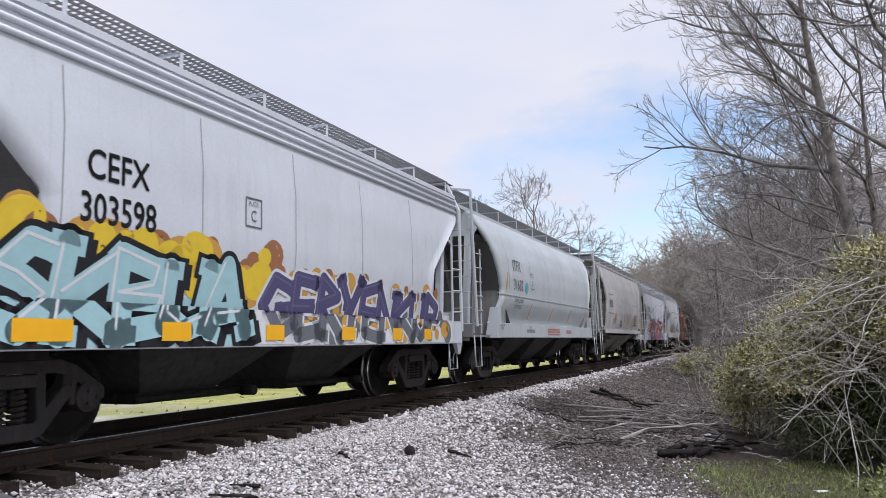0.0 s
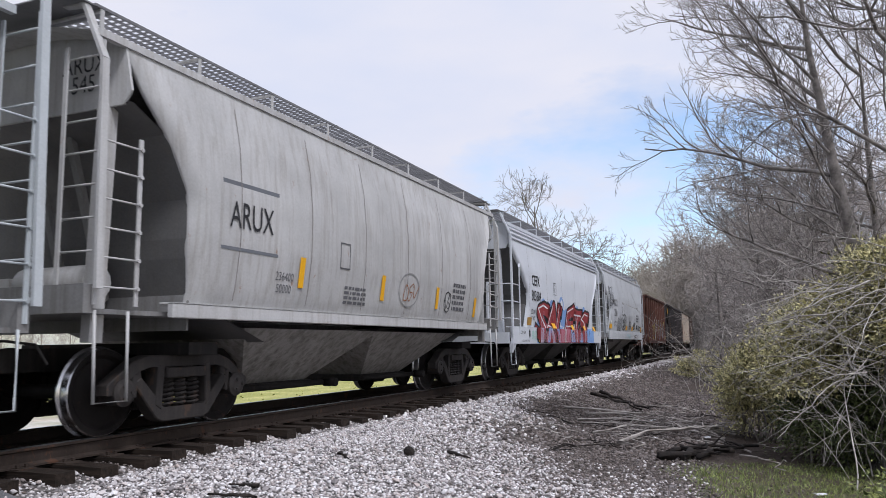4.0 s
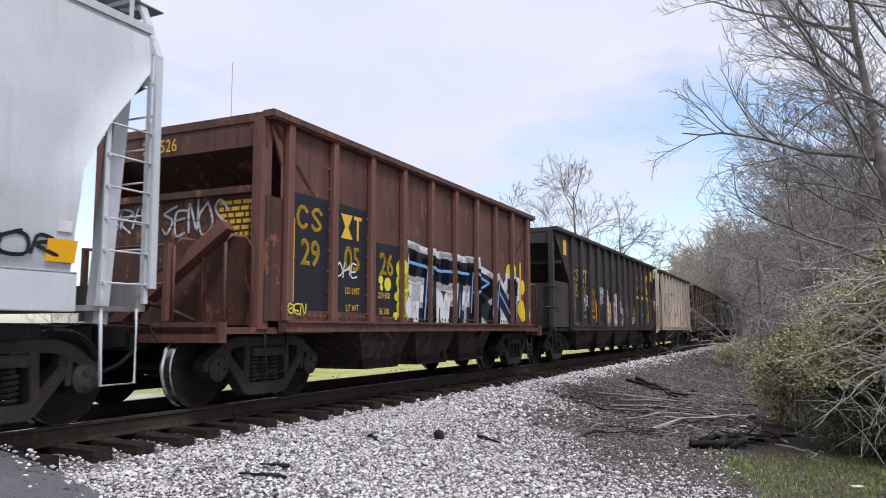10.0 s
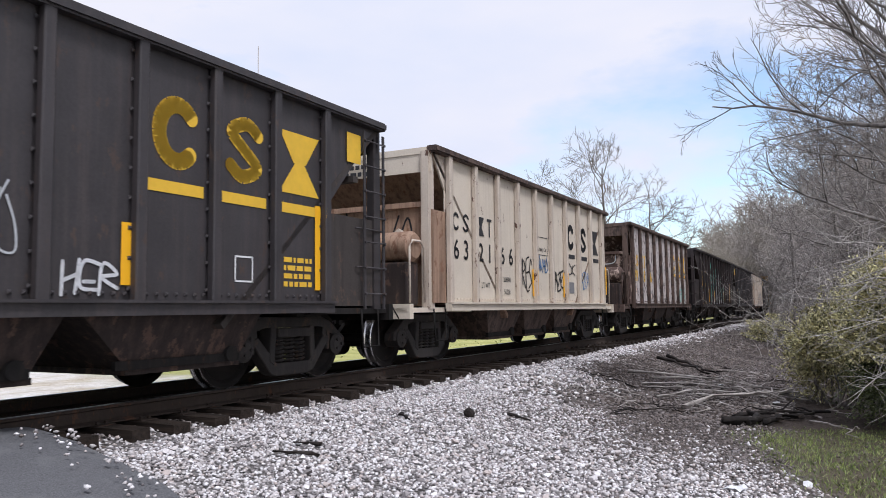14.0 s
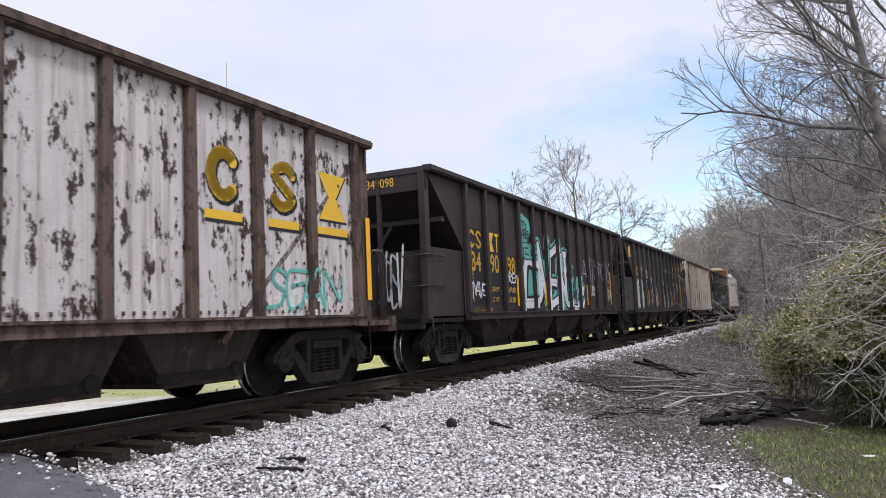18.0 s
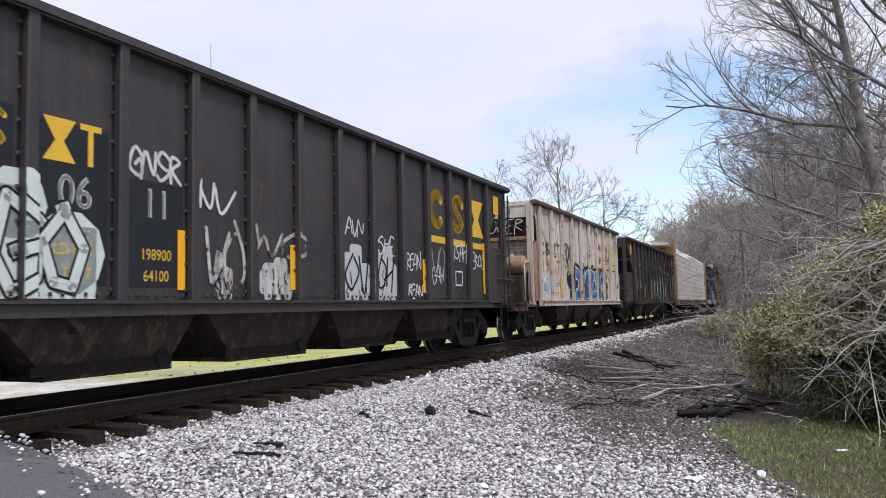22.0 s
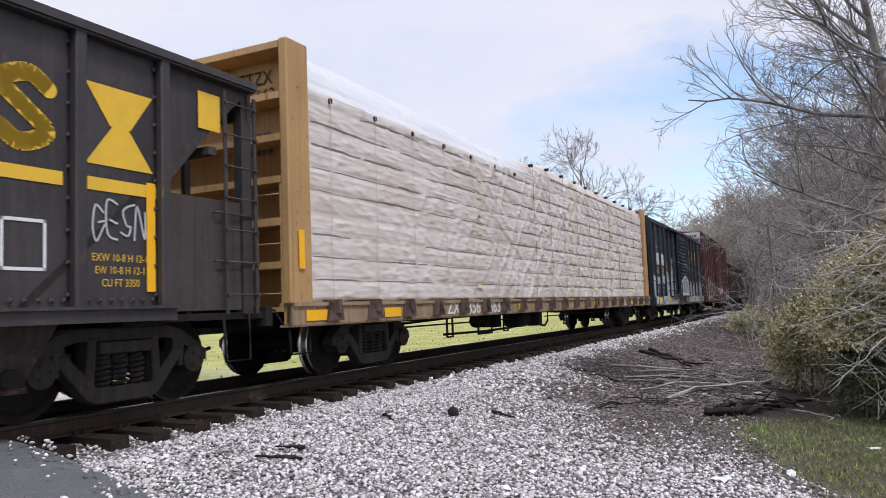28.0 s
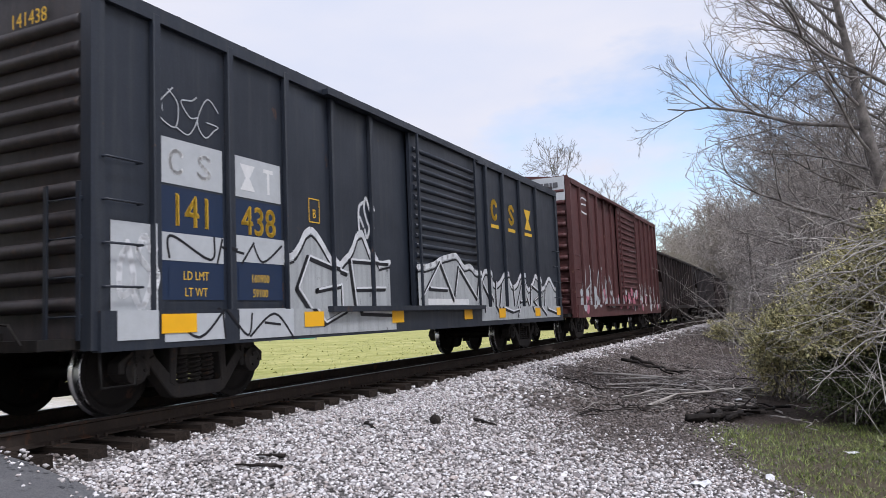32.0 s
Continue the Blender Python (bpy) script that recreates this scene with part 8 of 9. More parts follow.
for i, g in enumerate("ALIXTOJS"):
    tag(car, face, ribs[8] + 0.45 + i * 0.44, ribs[8] + 0.85 + i * 0.44, 1.95, 2.55, g, 104 + i, "lilac", 0.035, cuts)
tag(car, face, ribs[9] + 0.2, ribs[10] - 0.25, 1.5, 1.8, "HVEO", 113, "white", 0.03, cuts)
tag(car, face, ribs[11] + 0.1, ribs[12] - 0.2, 1.35, 1.75, "HARN", 114, "white", 0.025, cuts)
tag(car, face, ribs[0] + 0.1, ribs[1] - 0.1, 1.35, 1.65, "RNAVE", 115, "white", 0.03, cuts)
tag(car, face, ribs[2] + 0.1, ribs[3] - 0.1, 1.7, 1.9, "VREN", 116, "white", 0.03, cuts)
tag(car, end_face(-7.37), 0.4, 0.9, 1.2, 2.2, "SOEV", 117, "white", 0.04)

# black long hopper with pale blocks
car, face, cuts, ribs = black_car(148.36, "black open hopper car with pale sprayed blocks and white tags", M_BLACK, ("35", "06", "11"), "198900", "64100", "350611", M_DECAL_WHITE)
emblem(car, face, cuts, [(ribs[i] + ribs[i + 1]) / 2 for i in (9, 10, 11)], 2.79, 0.78, M_DECAL_YELLOW, MARK_LABEL)
lay("graffiti", [rect(ribs[0] + 0.1, ribs[2] - 0.25, 1.08, 1.75), rect(ribs[0] + 0.1, ribs[1] - 0.05, 1.6, 2.05)] + [disc(ribs[1] + 0.45, 1.5, 0.4), disc(ribs[1] - 0.1, 1.9, 0.32)], face, SPRAY["pale"], car, 0.006, cuts)
mural(car, face, ribs[0] + 0.2, ribs[2] - 0.4, 1.12, 1.95, "OGO", 121, "black", "pale", "white", 0.1, cuts)
tag(car, face, ribs[2] + 0.1, ribs[3] - 0.15, 2.32, 2.62, "GNSR", 122, "white", 0.04, cuts)
tag(car, face, ribs[3] + 0.05, ribs[4] - 0.3, 2.1, 2.4, "NV", 123, "white", 0.04, cuts)
for k, (a, b) in enumerate(((ribs[3] + 0.3, ribs[4] - 0.3), (ribs[4] + 0.1, ribs[5] - 0.1))):
    tag(car, face, a - 0.1, b + 0.2, 1.25 + 0.4 * k, 1.95, "WO", 124 + k, "buffed", 0.05, cuts)
    whitewash(car, face, a + 0.1, b, 1.14, 1.62, 129 + k, "buffed", cuts, 0.3 + 0.3 * k)
whitewash(car, face, ribs[6] + 0.08, ribs[7] - 0.06, 1.1, 1.92, 125, "silver", cuts, 0.5)
whitewash(car, face, ribs[7] + 0.08, ribs[8] - 0.16, 1.1, 1.96, 126, "silver", cuts, 0.6)
tag(car, face, ribs[6] + 0.2, ribs[7] - 0.1, 1.2, 1.8, "OV", 127, "black", 0.04, cuts)
tag(car, face, ribs[7] + 0.2, ribs[8] - 0.3, 1.2, 1.8, "OH", 128, "black", 0.04, cuts)
for i, g in enumerate(("AVN", "SHE", "REAN", "GAH")):
    tag(car, face, ribs[6 + i] + 0.2, ribs[7 + i] - 0.25, 2.05 - 0.22 * i, 2.3 - 0.2 * i, g, 129 + i, "white", 0.025, cuts)
tag(car, face, ribs[8] + 0.25, ribs[9] - 0.2, 1.12, 1.35, "REAN", 133, "white", 0.03, cuts)
tag(car, face, ribs[9] + 0.2, ribs[10] - 0.2, 1.5, 2.1, "VO", 134, "silver", 0.02, cuts)
tag(car, face, ribs[11] + 0.15, ribs[12] - 0.1, 1.75, 2.05, "EROS", 135, "white", 0.035, cuts)
tag(car, face, ribs[10] + 0.15, ribs[11] - 0.1, 1.85, 2.2, "VSAH", 136, "white", 0.03, cuts)
frame_mark(car, face, ribs[10] + 0.5, 1.5, 0.36, 0.3, M_DECAL_WHITE, cuts, 0.03)

# cream and rust short hopper with a blue piece
car, face, cuts, ribs = open_hopper("cream and rust open hopper car with a blue sprayed piece", 163.4, body=M_CREAMRUST, posts=M_CREAMPOST, **SHORT)
c = [(ribs[i] + ribs[i + 1]) / 2 for i in range(9)]
for du, m in ((0.02, M_DECAL_BLACK), (0.0, M_DECAL_YELLOW)):
    owner_bars(car, face, cuts, [u + du for u in (c[0] - 0.2, c[0] + 0.2, c[1] - 0.2, c[1] + 0.2)], 2.5 - du, 0.4, m)
mark_row(car, face, cuts, ((c[0] - 0.22, "2"), (c[0] + 0.22, "9"), (c[1] - 0.22, "1"), (c[1] + 0.22, "7"), (c[2] - 0.2, "1"), (c[2] + 0.2, "8")), 1.98, 0.4, M_DECAL_YELLOW, 0.05, True)
emblem(car, face, cuts, (c[6], c[7], c[8]), 2.72, 0.66, M_DECAL_YELLOW, MARK_LABEL, True)
clouds(car, face, c[2] + 0.1, c[3] - 0.2, 1.2, 1.8, 9, 0.24, 141, ("black",), cuts)
clouds(car, face, c[6] + 0.1, c[7] + 0.2, 1.2, 1.6, 8, 0.22, 142, ("black",), cuts)
lay("graffiti", [rect(ribs[3] + 0.0, c[6] + 0.1, 1.08, 1.75)], face, SPRAY["blue"], car, 0.0085, cuts)
mural(car, face, ribs[3] + 0.2, c[6] + 0.35, 1.14, 1.98, "DAFUK", 143, "white", "blue", "sky", 0.32, cuts, halo="black", off=0.0105, fall=0.9, lean=0.0, jag=0.03, rim=1.3)
clouds(car, face, c[0] - 0.35, c[0] + 0.35, 1.3, 1.62, 10, 0.13, 144, ("sky", "teal", "white"), cuts)
tag(car, face, c[2] - 0.45, c[2] + 0.4, 2.15, 2.75, "SERA", 145, "black", 0.05, cuts, jag=0.24)
weights(car, face, cuts, c[1], 1.5, "LD LMT", "LT WT", M_DECAL_BLACK, 0.1)
yellow_strip(car, face, cuts, ribs[0] + 0.12, 1.85, 1.15, 0.1)
yellow_strip(car, face, cuts, ribs[2] - 0.12, 1.45, 0.6, 0.1)
yellow_strip(car, face, cuts, ribs[4] - 0.05, 1.45, 0.6, 0.1)
yellow_strip(car, face, cuts, c[6] + 0.45, 1.45, 0.6, 0.1)
letters(car, "291718", 0.55, 3.44, 0.19, end_face(-5.41), M_DECAL_BLACK)
tag(car, end_face(-5.42), -1.3, 1.2, 2.85, 3.2, "VOVERVOVER", 146, "silver", 0.025)
tag(car, end_face(-5.32), -1.1, 0.1, 2.3, 2.55, "VRVEO", 147, "white", 0.035)
small_print(car, 0.5, 2.65, 0.7, 0.55, 6, end_face(-5.32), M_TEXTLINE, 17)
small_print(car, -0.8, 2.65, 0.8, 0.2, 2, end_face(-5.32), M_TEXTLINE, 18)

# black long hopper with a green and pink piece
car, face, cuts, ribs = black_car(178.19, "black open hopper car with a green and pink sprayed piece", M_BLACK, ("35", "07", "48"), "195000", "64200", "350748")
emblem(car, face, cuts, [(ribs[i] + ribs[i + 1]) / 2 for i in (9, 10, 11)], 2.79, 0.78, M_DECAL_YELLOW, MARK_LABEL)
clouds(car, face, ribs[4] + 0.3, ribs[9] + 0.8, 1.2, 1.85, 60, 0.24, 151, ("white",), cuts)
clouds(car, face, ribs[4] + 0.4, ribs[9] + 0.3, 1.75, 2.05, 11, 0.28, 158, ("pink",), cuts, off=0.0065)
clouds(car, face, ribs[8] + 0.1, ribs[9] + 0.6, 1.1, 1.7, 10, 0.24, 152, ("rose",), cuts)
mural(car, face, ribs[4] + 0.7, ribs[9] + 0.7, 1.16, 1.92, "SKUEA", 153, "violet", "mint", "white", 0.29, cuts, low="fern", fall=0.95, lean=0.03, rim=1.34, jag=0.05)
tag(car, face, ribs[4] + 0.15, ribs[5] - 0.3, 1.5, 1.75, "SVGE", 154, "navy", 0.03, cuts)
tag(car, face, ribs[1] + 0.1, ribs[2] - 0.05, 1.62, 1.95, "NOSEH", 155, "silver", 0.04, cuts)
tag(car, face, ribs[0] + 0.15, ribs[1] - 0.1, 1.55, 1.95, "ANVENH", 156, "silver", 0.015, cuts)
tag(car, face, ribs[11] + 0.15, ribs[12] - 0.2, 1.7, 2.05, "GESN", 157, "silver", 0.02, cuts)
letters(car, "EXW 10-8 H 12-1", ribs[11] + 0.5, 1.52, 0.075, face, M_DECAL_YELLOW, cuts_u=cuts)
letters(car, "EW 10-8 H 12-1", ribs[11] + 0.5, 1.40, 0.075, face, M_DECAL_YELLOW, cuts_u=cuts)
letters(car, "CU FT 3350", ribs[11] + 0.5, 1.28, 0.075, face, M_DECAL_YELLOW, cuts_u=cuts)
frame_mark(car, face, ribs[6] + 0.52, 2.42, 0.74, 0.5, M_DECAL_YELLOW, cuts, 0.018)
letters(car, "Quality Car", ribs[6] + 0.52, 2.34, 0.125, face, M_DECAL_YELLOW, cuts_u=cuts, slant=0.15)
lay("paint_patch", [rect(ribs[3] + 0.1, ribs[4] - 0.15, 1.35, 2.2)], face, M_PATCH, car, 0.006, cuts)
frame_mark(car, face, ribs[10] + 0.5, 1.6, 0.42, 0.45, M_DECAL_WHITE, cuts, 0.03)

# ---- centre-beam flat car ----
flat = thing("centre_beam_flat_car", "tan centre-beam flat car with tall end bulkheads", "train car")
TRAIN.append((flat, 197.55, 8.9))
HB = 11.25
for t in (-1, 1):
    bm = bmesh.new()
    box(bm, -HB, HB, t * 1.56 - 0.05, t * 1.56 + 0.05, 0.78, 1.06)
    box(bm, -HB, HB, t * 1.52 - 0.12, t * 1.52 + 0.12, 1.02, 1.07)
    box(bm, -HB, HB, t * 1.5 - 0.1, t * 1.5 + 0.1, 0.76, 0.79)
    part("side_sill", fix(bm), M_SILL, flat)
bm = bmesh.new()
prism(bm, [(-0.16, 0.82), (0.16, 0.82), (0.11, 1.10), (-0.11, 1.10)], -0.10, 0.06)
box(bm, -0.05, 0.05, -0.13, -0.08, 0.92, 1.04)
pocket = mesh_of("stake_pocket", fix(bm), M_RUSTPOST)
for i in range(21):
    for t in (-1, 1):
        part("stake_pocket", pocket, None, flat, at=pose(-10.4 + i * 1.04, t * 1.60, 0, 0, 0, 0 if t < 0 else 180))
bm = bmesh.new()
box(bm, -HB, HB, -1.5, 1.5, 0.96, 1.02)
part("deck", bm, M_TAN, flat)
bm = bmesh.new()
for x in np.linspace(-10.5, 10.5, 15):
    bar(bm, (x, 0, 1.0), (x, 0, 4.3), 0.12, 0.12)
box(bm, -HB + 0.3, HB - 0.3, -0.25, 0.25, 4.28, 4.4)
part("centre_beam", fix(bm), M_TAN, flat)
for s in (-1, 1):
    x = s * HB
    bm = bmesh.new()
    box(bm, min(x - s * 0.45, x - s * 0.40), max(x - s * 0.45, x - s * 0.40), -1.5, 1.5, 1.0, 4.45)
    part("bulkhead_sheet", fix(bm), M_TAN, flat)
    for y in (-1.52, 1.52):
        bm = bmesh.new()
        box(bm, min(x, x - s * 0.46), max(x, x - s * 0.46), y - 0.07, y + 0.07, 0.78, 4.5)
        bmesh.ops.bevel(bm, geom=bm.edges[:], offset=0.02, segments=1, affect="EDGES")
        part("bulkhead_post", fix(bm), M_TAN, flat)
    for z in (1.55, 2.1, 2.65, 3.2, 3.75, 4.42):
        bm = bmesh.new()
        box(bm, min(x, x - s * 0.40), max(x, x - s * 0.40), -1.45, 1.45, z - 0.04, z + 0.05)
        part("bulkhead_rib", fix(bm), M_TAN, flat)
    ladder(flat, M_TAN, x - (0.02 if s > 0 else -0.02), -1.45, 1.0, 2.6, 0.42, 1, 5)
    stirrup(flat, M_UNDER, x - (0.5 if s > 0 else -0.05), 0.42, 0.42, 0.8)
    bm = bmesh.new()
    bar(bm, (s * 2.0, 0, 0.75), (s * 7.0, 0, 0.62), 0.05, 0.05)
    bar(bm, (s * 0.5, -0.9, 0.62), (s * 7.5, -0.9, 0.62), 0.03, 0.03)
    for xx in (2.2, 5.2):
        bar(bm, (s * xx, -0.9, 0.35), (s * xx, -0.9, 0.95), 0.06, 0.02)
        bar(bm, (s * (xx + 0.25), -0.9, 0.35), (s * (xx + 0.25), -0.9, 0.95), 0.06, 0.02)
        bar(bm, (s * xx, -0.9, 0.36), (s * (xx + 0.25), -0.9, 0.36), 0.05, 0.03)
    part("brake_rigging", fix(bm), M_UNDER, flat)
bm = bmesh.new()
rod(bm, [(-1.9, -0.85, 0.6), (-1.0, -0.85, 0.6)], 0.2, 14)
part("air_reservoir", fix(bm), M_UNDER, flat)
bm = bmesh.new()
rod(bm, [(-3.4, -0.6, 0.62), (-2.6, -0.6, 0.62)], 0.15, 12)
box(bm, -2.65, -2.35, -0.8, -0.45, 0.45, 0.85)
part("brake_cylinder", fix(bm), M_UNDER, flat)
bm = bmesh.new()
box(bm, -0.45, -0.1, -1.05, -0.7, 0.4, 0.82)
bmesh.ops.bevel(bm, geom=bm.edges[:], offset=0.04, segments=1, affect="EDGES")
part("brake_valve", fix(bm), M_UNDER, flat)
for pts in ([(-4.6, -1.2, 0.8), (-4.6, -1.2, 0.38), (-3.9, -1.2, 0.38), (-3.9, -1.2, 0.8)], [(-5.6, -0.9, 0.42), (-3.6, -0.9, 0.4), (-1.9, -0.9, 0.42)], [(-0.3, -0.9, 0.45), (0.2, -1.0, 0.38), (0.45, -1.0, 0.5), (0.5, -1.0, 0.85)]):
    grab(flat, M_UNDER, pts, 0.028, "brake_pipe")
running_gear(flat, -8.5, 9.2, HB + 0.2, 0.96)
ff = side_face(lambda x, z: 1.61)
letters(flat, "TTZX", -6.85, 0.92, 0.24, ff, M_DECAL_WHITE, wide=1.15, bold=0.05)
letters(flat, "856", -5.72, 0.92, 0.27, ff, M_DECAL_WHITE, wide=1.1, bold=0.05)
letters(flat, "663", -4.68, 0.92, 0.27, ff, M_DECAL_WHITE, wide=1.1, bold=0.05)
letters(flat, "TTZX", 6.95, 0.92, 0.24, ff, M_DECAL_WHITE, wide=1.15, bold=0.05)
letters(flat, "L 75-0", 2.5, 0.88, 0.12, ff, M_DECAL_BLACK)
frame_mark(flat, ff, 8.35, 0.84, 0.5, 0.36, M_DECAL_BLACK, (), 0.03)
for u in (-10.75, -8.8, -3.1, 0.1, 3.15, 7.8, 10.7):
    sticker(flat, ff, u, 0.90, 0.5, 0.14)
sticker(flat, side_face(lambda x, z: 1.60), -11.05, 1.75, 0.12, 0.5)
letters(flat, "TTZX", 0.75, 4.15, 0.2, end_face(-10.86), M_DECAL_BLACK)
letters(flat, "856663", 0.75, 3.9, 0.2, end_face(-10.86), M_DECAL_BLACK)
small_print(flat, 0.55, 3.4, 0.5, 0.35, 3, end_face(-10.86), M_TEXTLINE, 20)


def wrap_material():
    m, n, l, b = nodes_of("white_lumber_wrap")
    co = placed(n, l, (1, 1, 1), False)
    f = noise_of(n, l, placed(n, l, (0.5, 1, 1.6), False), 1.2, 6, 0.6)
    c = blend(n, l, ramp_of(n, l, f, 0.3, 0.72), (0.575, 0.495, 0.44), (0.73, 0.685, 0.66))
    c = blend(n, l, ramp_of(n, l, noise_of(n, l, placed(n, l, (0.25, 1, 6.0), False), 2.0, 4, 0.6), 0.5, 0.72, (0, 0, 0), (0.6,) * 3), c, (0.50, 0.40, 0.33))
    c = blend(n, l, ramp_of(n, l, noise_of(n, l, placed(n, l, (0.12, 1, 9.0), False), 3.2, 3, 0.5), 0.5, 0.64, (0, 0, 0), (0.35,) * 3), c, (0.45, 0.385, 0.34))
    l.new(c, b.inputs["Base Color"])
    b.inputs["Roughness"].default_value = 0.38
    folds = []
    for turn in (0.6, -0.9):
        spin = n.new("ShaderNodeMapping")
        spin.inputs["Rotation"].default_value = (0, turn, 0)
        spin.inputs["Scale"].default_value = (0.9, 1, 3.4)
        l.new(co, spin.inputs["Vector"])
        ridge = n.new("ShaderNodeTexNoise")
        ridge.noise_type = "RIDGED_MULTIFRACTAL"
        ridge.inputs["Scale"].default_value, ridge.inputs["Detail"].default_value = 2.6, 5
        l.new(spin.outputs[0], ridge.inputs["Vector"])
        folds.append(ridge.outputs["Fac"])
    bump_of(n, l, b, blend(n, l, 0.5, folds[0], folds[1]), 1.0, 0.036)
    return m


M_WRAP = wrap_material()
M_FILM = paint("loose_white_film", (0.67, 0.68, 0.70), (0.54, 0.55, 0.58), 0.4, rough=0.36, grime=0.12)
M_STRAP = flat_paint("black_strap", (0.03, 0.03, 0.035))
M_GAPLINE = flat_paint("grey_bundle_joint", (0.47, 0.42, 0.385), wear=0.5)
def crease(a, b, k):
    """Taut pulled folds of plastic film."""
    return 0.024 * (1 - min(1, abs(noise.noise((a * 1.5, b * 0.5, k * 7.7)) * 4.6))) ** 1.5


def wrap_depth(x, z, s):
    """Half width of the wrapped load at a place on its side: folds, creases and the sag between the tiers."""
    tier = abs(((z - 1.06) / 0.305) % 1 - 0.5)
    fold = 0.006 * noise.noise((x * 1.3, z * 0.9, s)) + 0.004 * noise.noise((x * 3.1 + z * 1.7, z * 2.6, 9)) + 0.002 * noise.noise((x * 8, z * 7, 4))
    slack = 0.45 + 0.55 * max(0, min(1, (x + 5.2) / 1.5))
    fold = slack * (fold + crease(x * 0.9 + z * 1.6, z * 0.5 - x * 0.35, 1) + crease(x * 1.4 - z * 1.2, z * 0.6 + x * 0.5, 2))
    back = 0.42 * max(0, min(1, (-2.2 - x) / 1.6)) * max(0, min(1, (z - 3.95) / 0.7))
    return 1.50 - 0.022 * max(0, tier - 0.38) / 0.12 + fold - back


load = thing("wrapped_lumber_load", "white plastic-wrapped lumber bundles strapped on the flat car", "lumber", "")
TRAIN.append((load, 197.55, 8.9))
L0, L1 = -10.75, 10.7
TOPS = [(-10.8, 4.66), (-8.0, 4.62), (-5.6, 4.56), (-4.6, 4.50), (-3.4, 4.38), (-2.4, 4.28), (-1.0, 4.42), (4.0, 4.40), (10.8, 4.38)]
for s in (-1, 1):
    verts, faces, nx, nz = [], [], 460 if s < 0 else 60, 80 if s < 0 else 20
    for i in range(nx + 1):
        x = L0 + (L1 - L0) * i / nx
        top = between(TOPS, x) + 0.03 * noise.noise((x * 0.7, 3, 0))
        for k in range(nz + 1):
            z = 1.06 + (top - 1.06) * k / nz
            y = wrap_depth(x, z, s) - 0.10 * max(0, k / nz - 0.93) / 0.07 - (0.05 if k == 0 else 0)
            verts.append((x, s * y, z + (0.05 * noise.noise((x * 1.1, 0, 5)) if k == 0 else 0)))
    w = nz + 1
    for i in range(nx):
        for k in range(nz):
            q = (i * w + k, (i + 1) * w + k, (i + 1) * w + k + 1, i * w + k + 1)
            faces.append(q if s < 0 else q[::-1])
    # the wrap folds over the top to the beam
    for i in range(nx + 1):
        x, y, z = verts[i * w + nz]
        verts.append((x, s * 0.2, z + 0.05))
    base = (nx + 1) * w
    for i in range(nx):
        q = (i * w + nz, (i + 1) * w + nz, base + i + 1, base + i)
        faces.append(q if s < 0 else q[::-1])
    # closed ends
    for i in (0, nx):
        k0 = len(verts)
        verts += [(verts[i * w][0], s * 0.2, 1.06), (verts[i * w][0], s * 0.2, verts[i * w + nz][2] + 0.05)]
        faces.append([i * w + k for k in range(w)] + [k0 + 1, k0])
    # over the lower bundles the film hangs free up to the beam
    loose = [f for f in faces if s < 0 and len(f) == 4 and all(verts[i][2] > 3.96 and verts[i][0] < -2.6 for i in f)]
    tight = [f for f in faces if s > 0 or not (len(f) == 4 and all(verts[i][2] > 3.96 and verts[i][0] < -2.6 for i in f))]
    part("plastic_wrap", from_lists("plastic_wrap", verts, tight, M_WRAP, True), None, load)
    if loose:
        used = sorted({i for f in loose for i in f})
        spot = {i: k for k, i in enumerate(used)}
        part("loose_film", from_lists("loose_film", [verts[i] for i in used], [tuple(spot[i] for i in f) for f in loose], M_FILM, True), None, load, "loose white film over the lower bundles")


def load_face(u, v, off, cu, cv):
    return Vector((u, -(wrap_depth(u, v, -1) + 0.012 + off), v))


rnd = random.Random(7)
for i in range(18):
    x = -10.27 + i * 1.21
    top = between(TOPS, x)
    zs = [1.0 + (min(top, top if x > -2.5 else 3.95) - 1.0) * k / 12 for k in range(13)]
    lay("strap", [q for q in ribbon([(x + 0.05 * (z - 1) / 3, z) for z in zs], 0.02 if x > -3 else 0.012) if len(q) == 4], load_face, M_STRAP if x > -3 else M_GAPLINE, load, 0.03)
    low = top if x > -2.5 else 3.95
    bm = bmesh.new()
    box(bm, x + 0.06, x + 0.10, -1.545, -1.42, low - 0.09, low - 0.02)
    part("corner_protector", bm, M_STRAP, load)
for k in range(1, 11):
    z = 1.06 + 0.305 * k
    x = L0 + 0.1
    while x < L1 - 0.4:
        d = min(rnd.uniform(0.7, 2.4), L1 - 0.1 - x)
        if z < (between(TOPS, x) - 0.25 if x > -2 else 3.9) and rnd.random() < (0.8 if x > -1.5 else 0.7):
            wide = rnd.uniform(0.02, 0.055) * (1 if x > -1.5 else 0.6)
            run = [(x + d * i / 8, z + 0.02 * noise.noise((x + d * i / 8, z, 2)) + rnd.uniform(-0.006, 0.006)) for i in range(9)]
            lay("bundle_joint", [[(a, b), (c, e), (c, e + wide * (0.5 + 0.5 * math.sin(0.4 + 2.6 * (i + 1) / 8))), (a, b + wide * (0.5 + 0.5 * math.sin(0.4 + 2.6 * i / 8)))] for i, ((a, b), (c, e)) in enumerate(zip(run, run[1:]))], load_face, M_GAPLINE, load, 0.0)
        x += d + rnd.uniform(0.0, 0.25)
marks = []
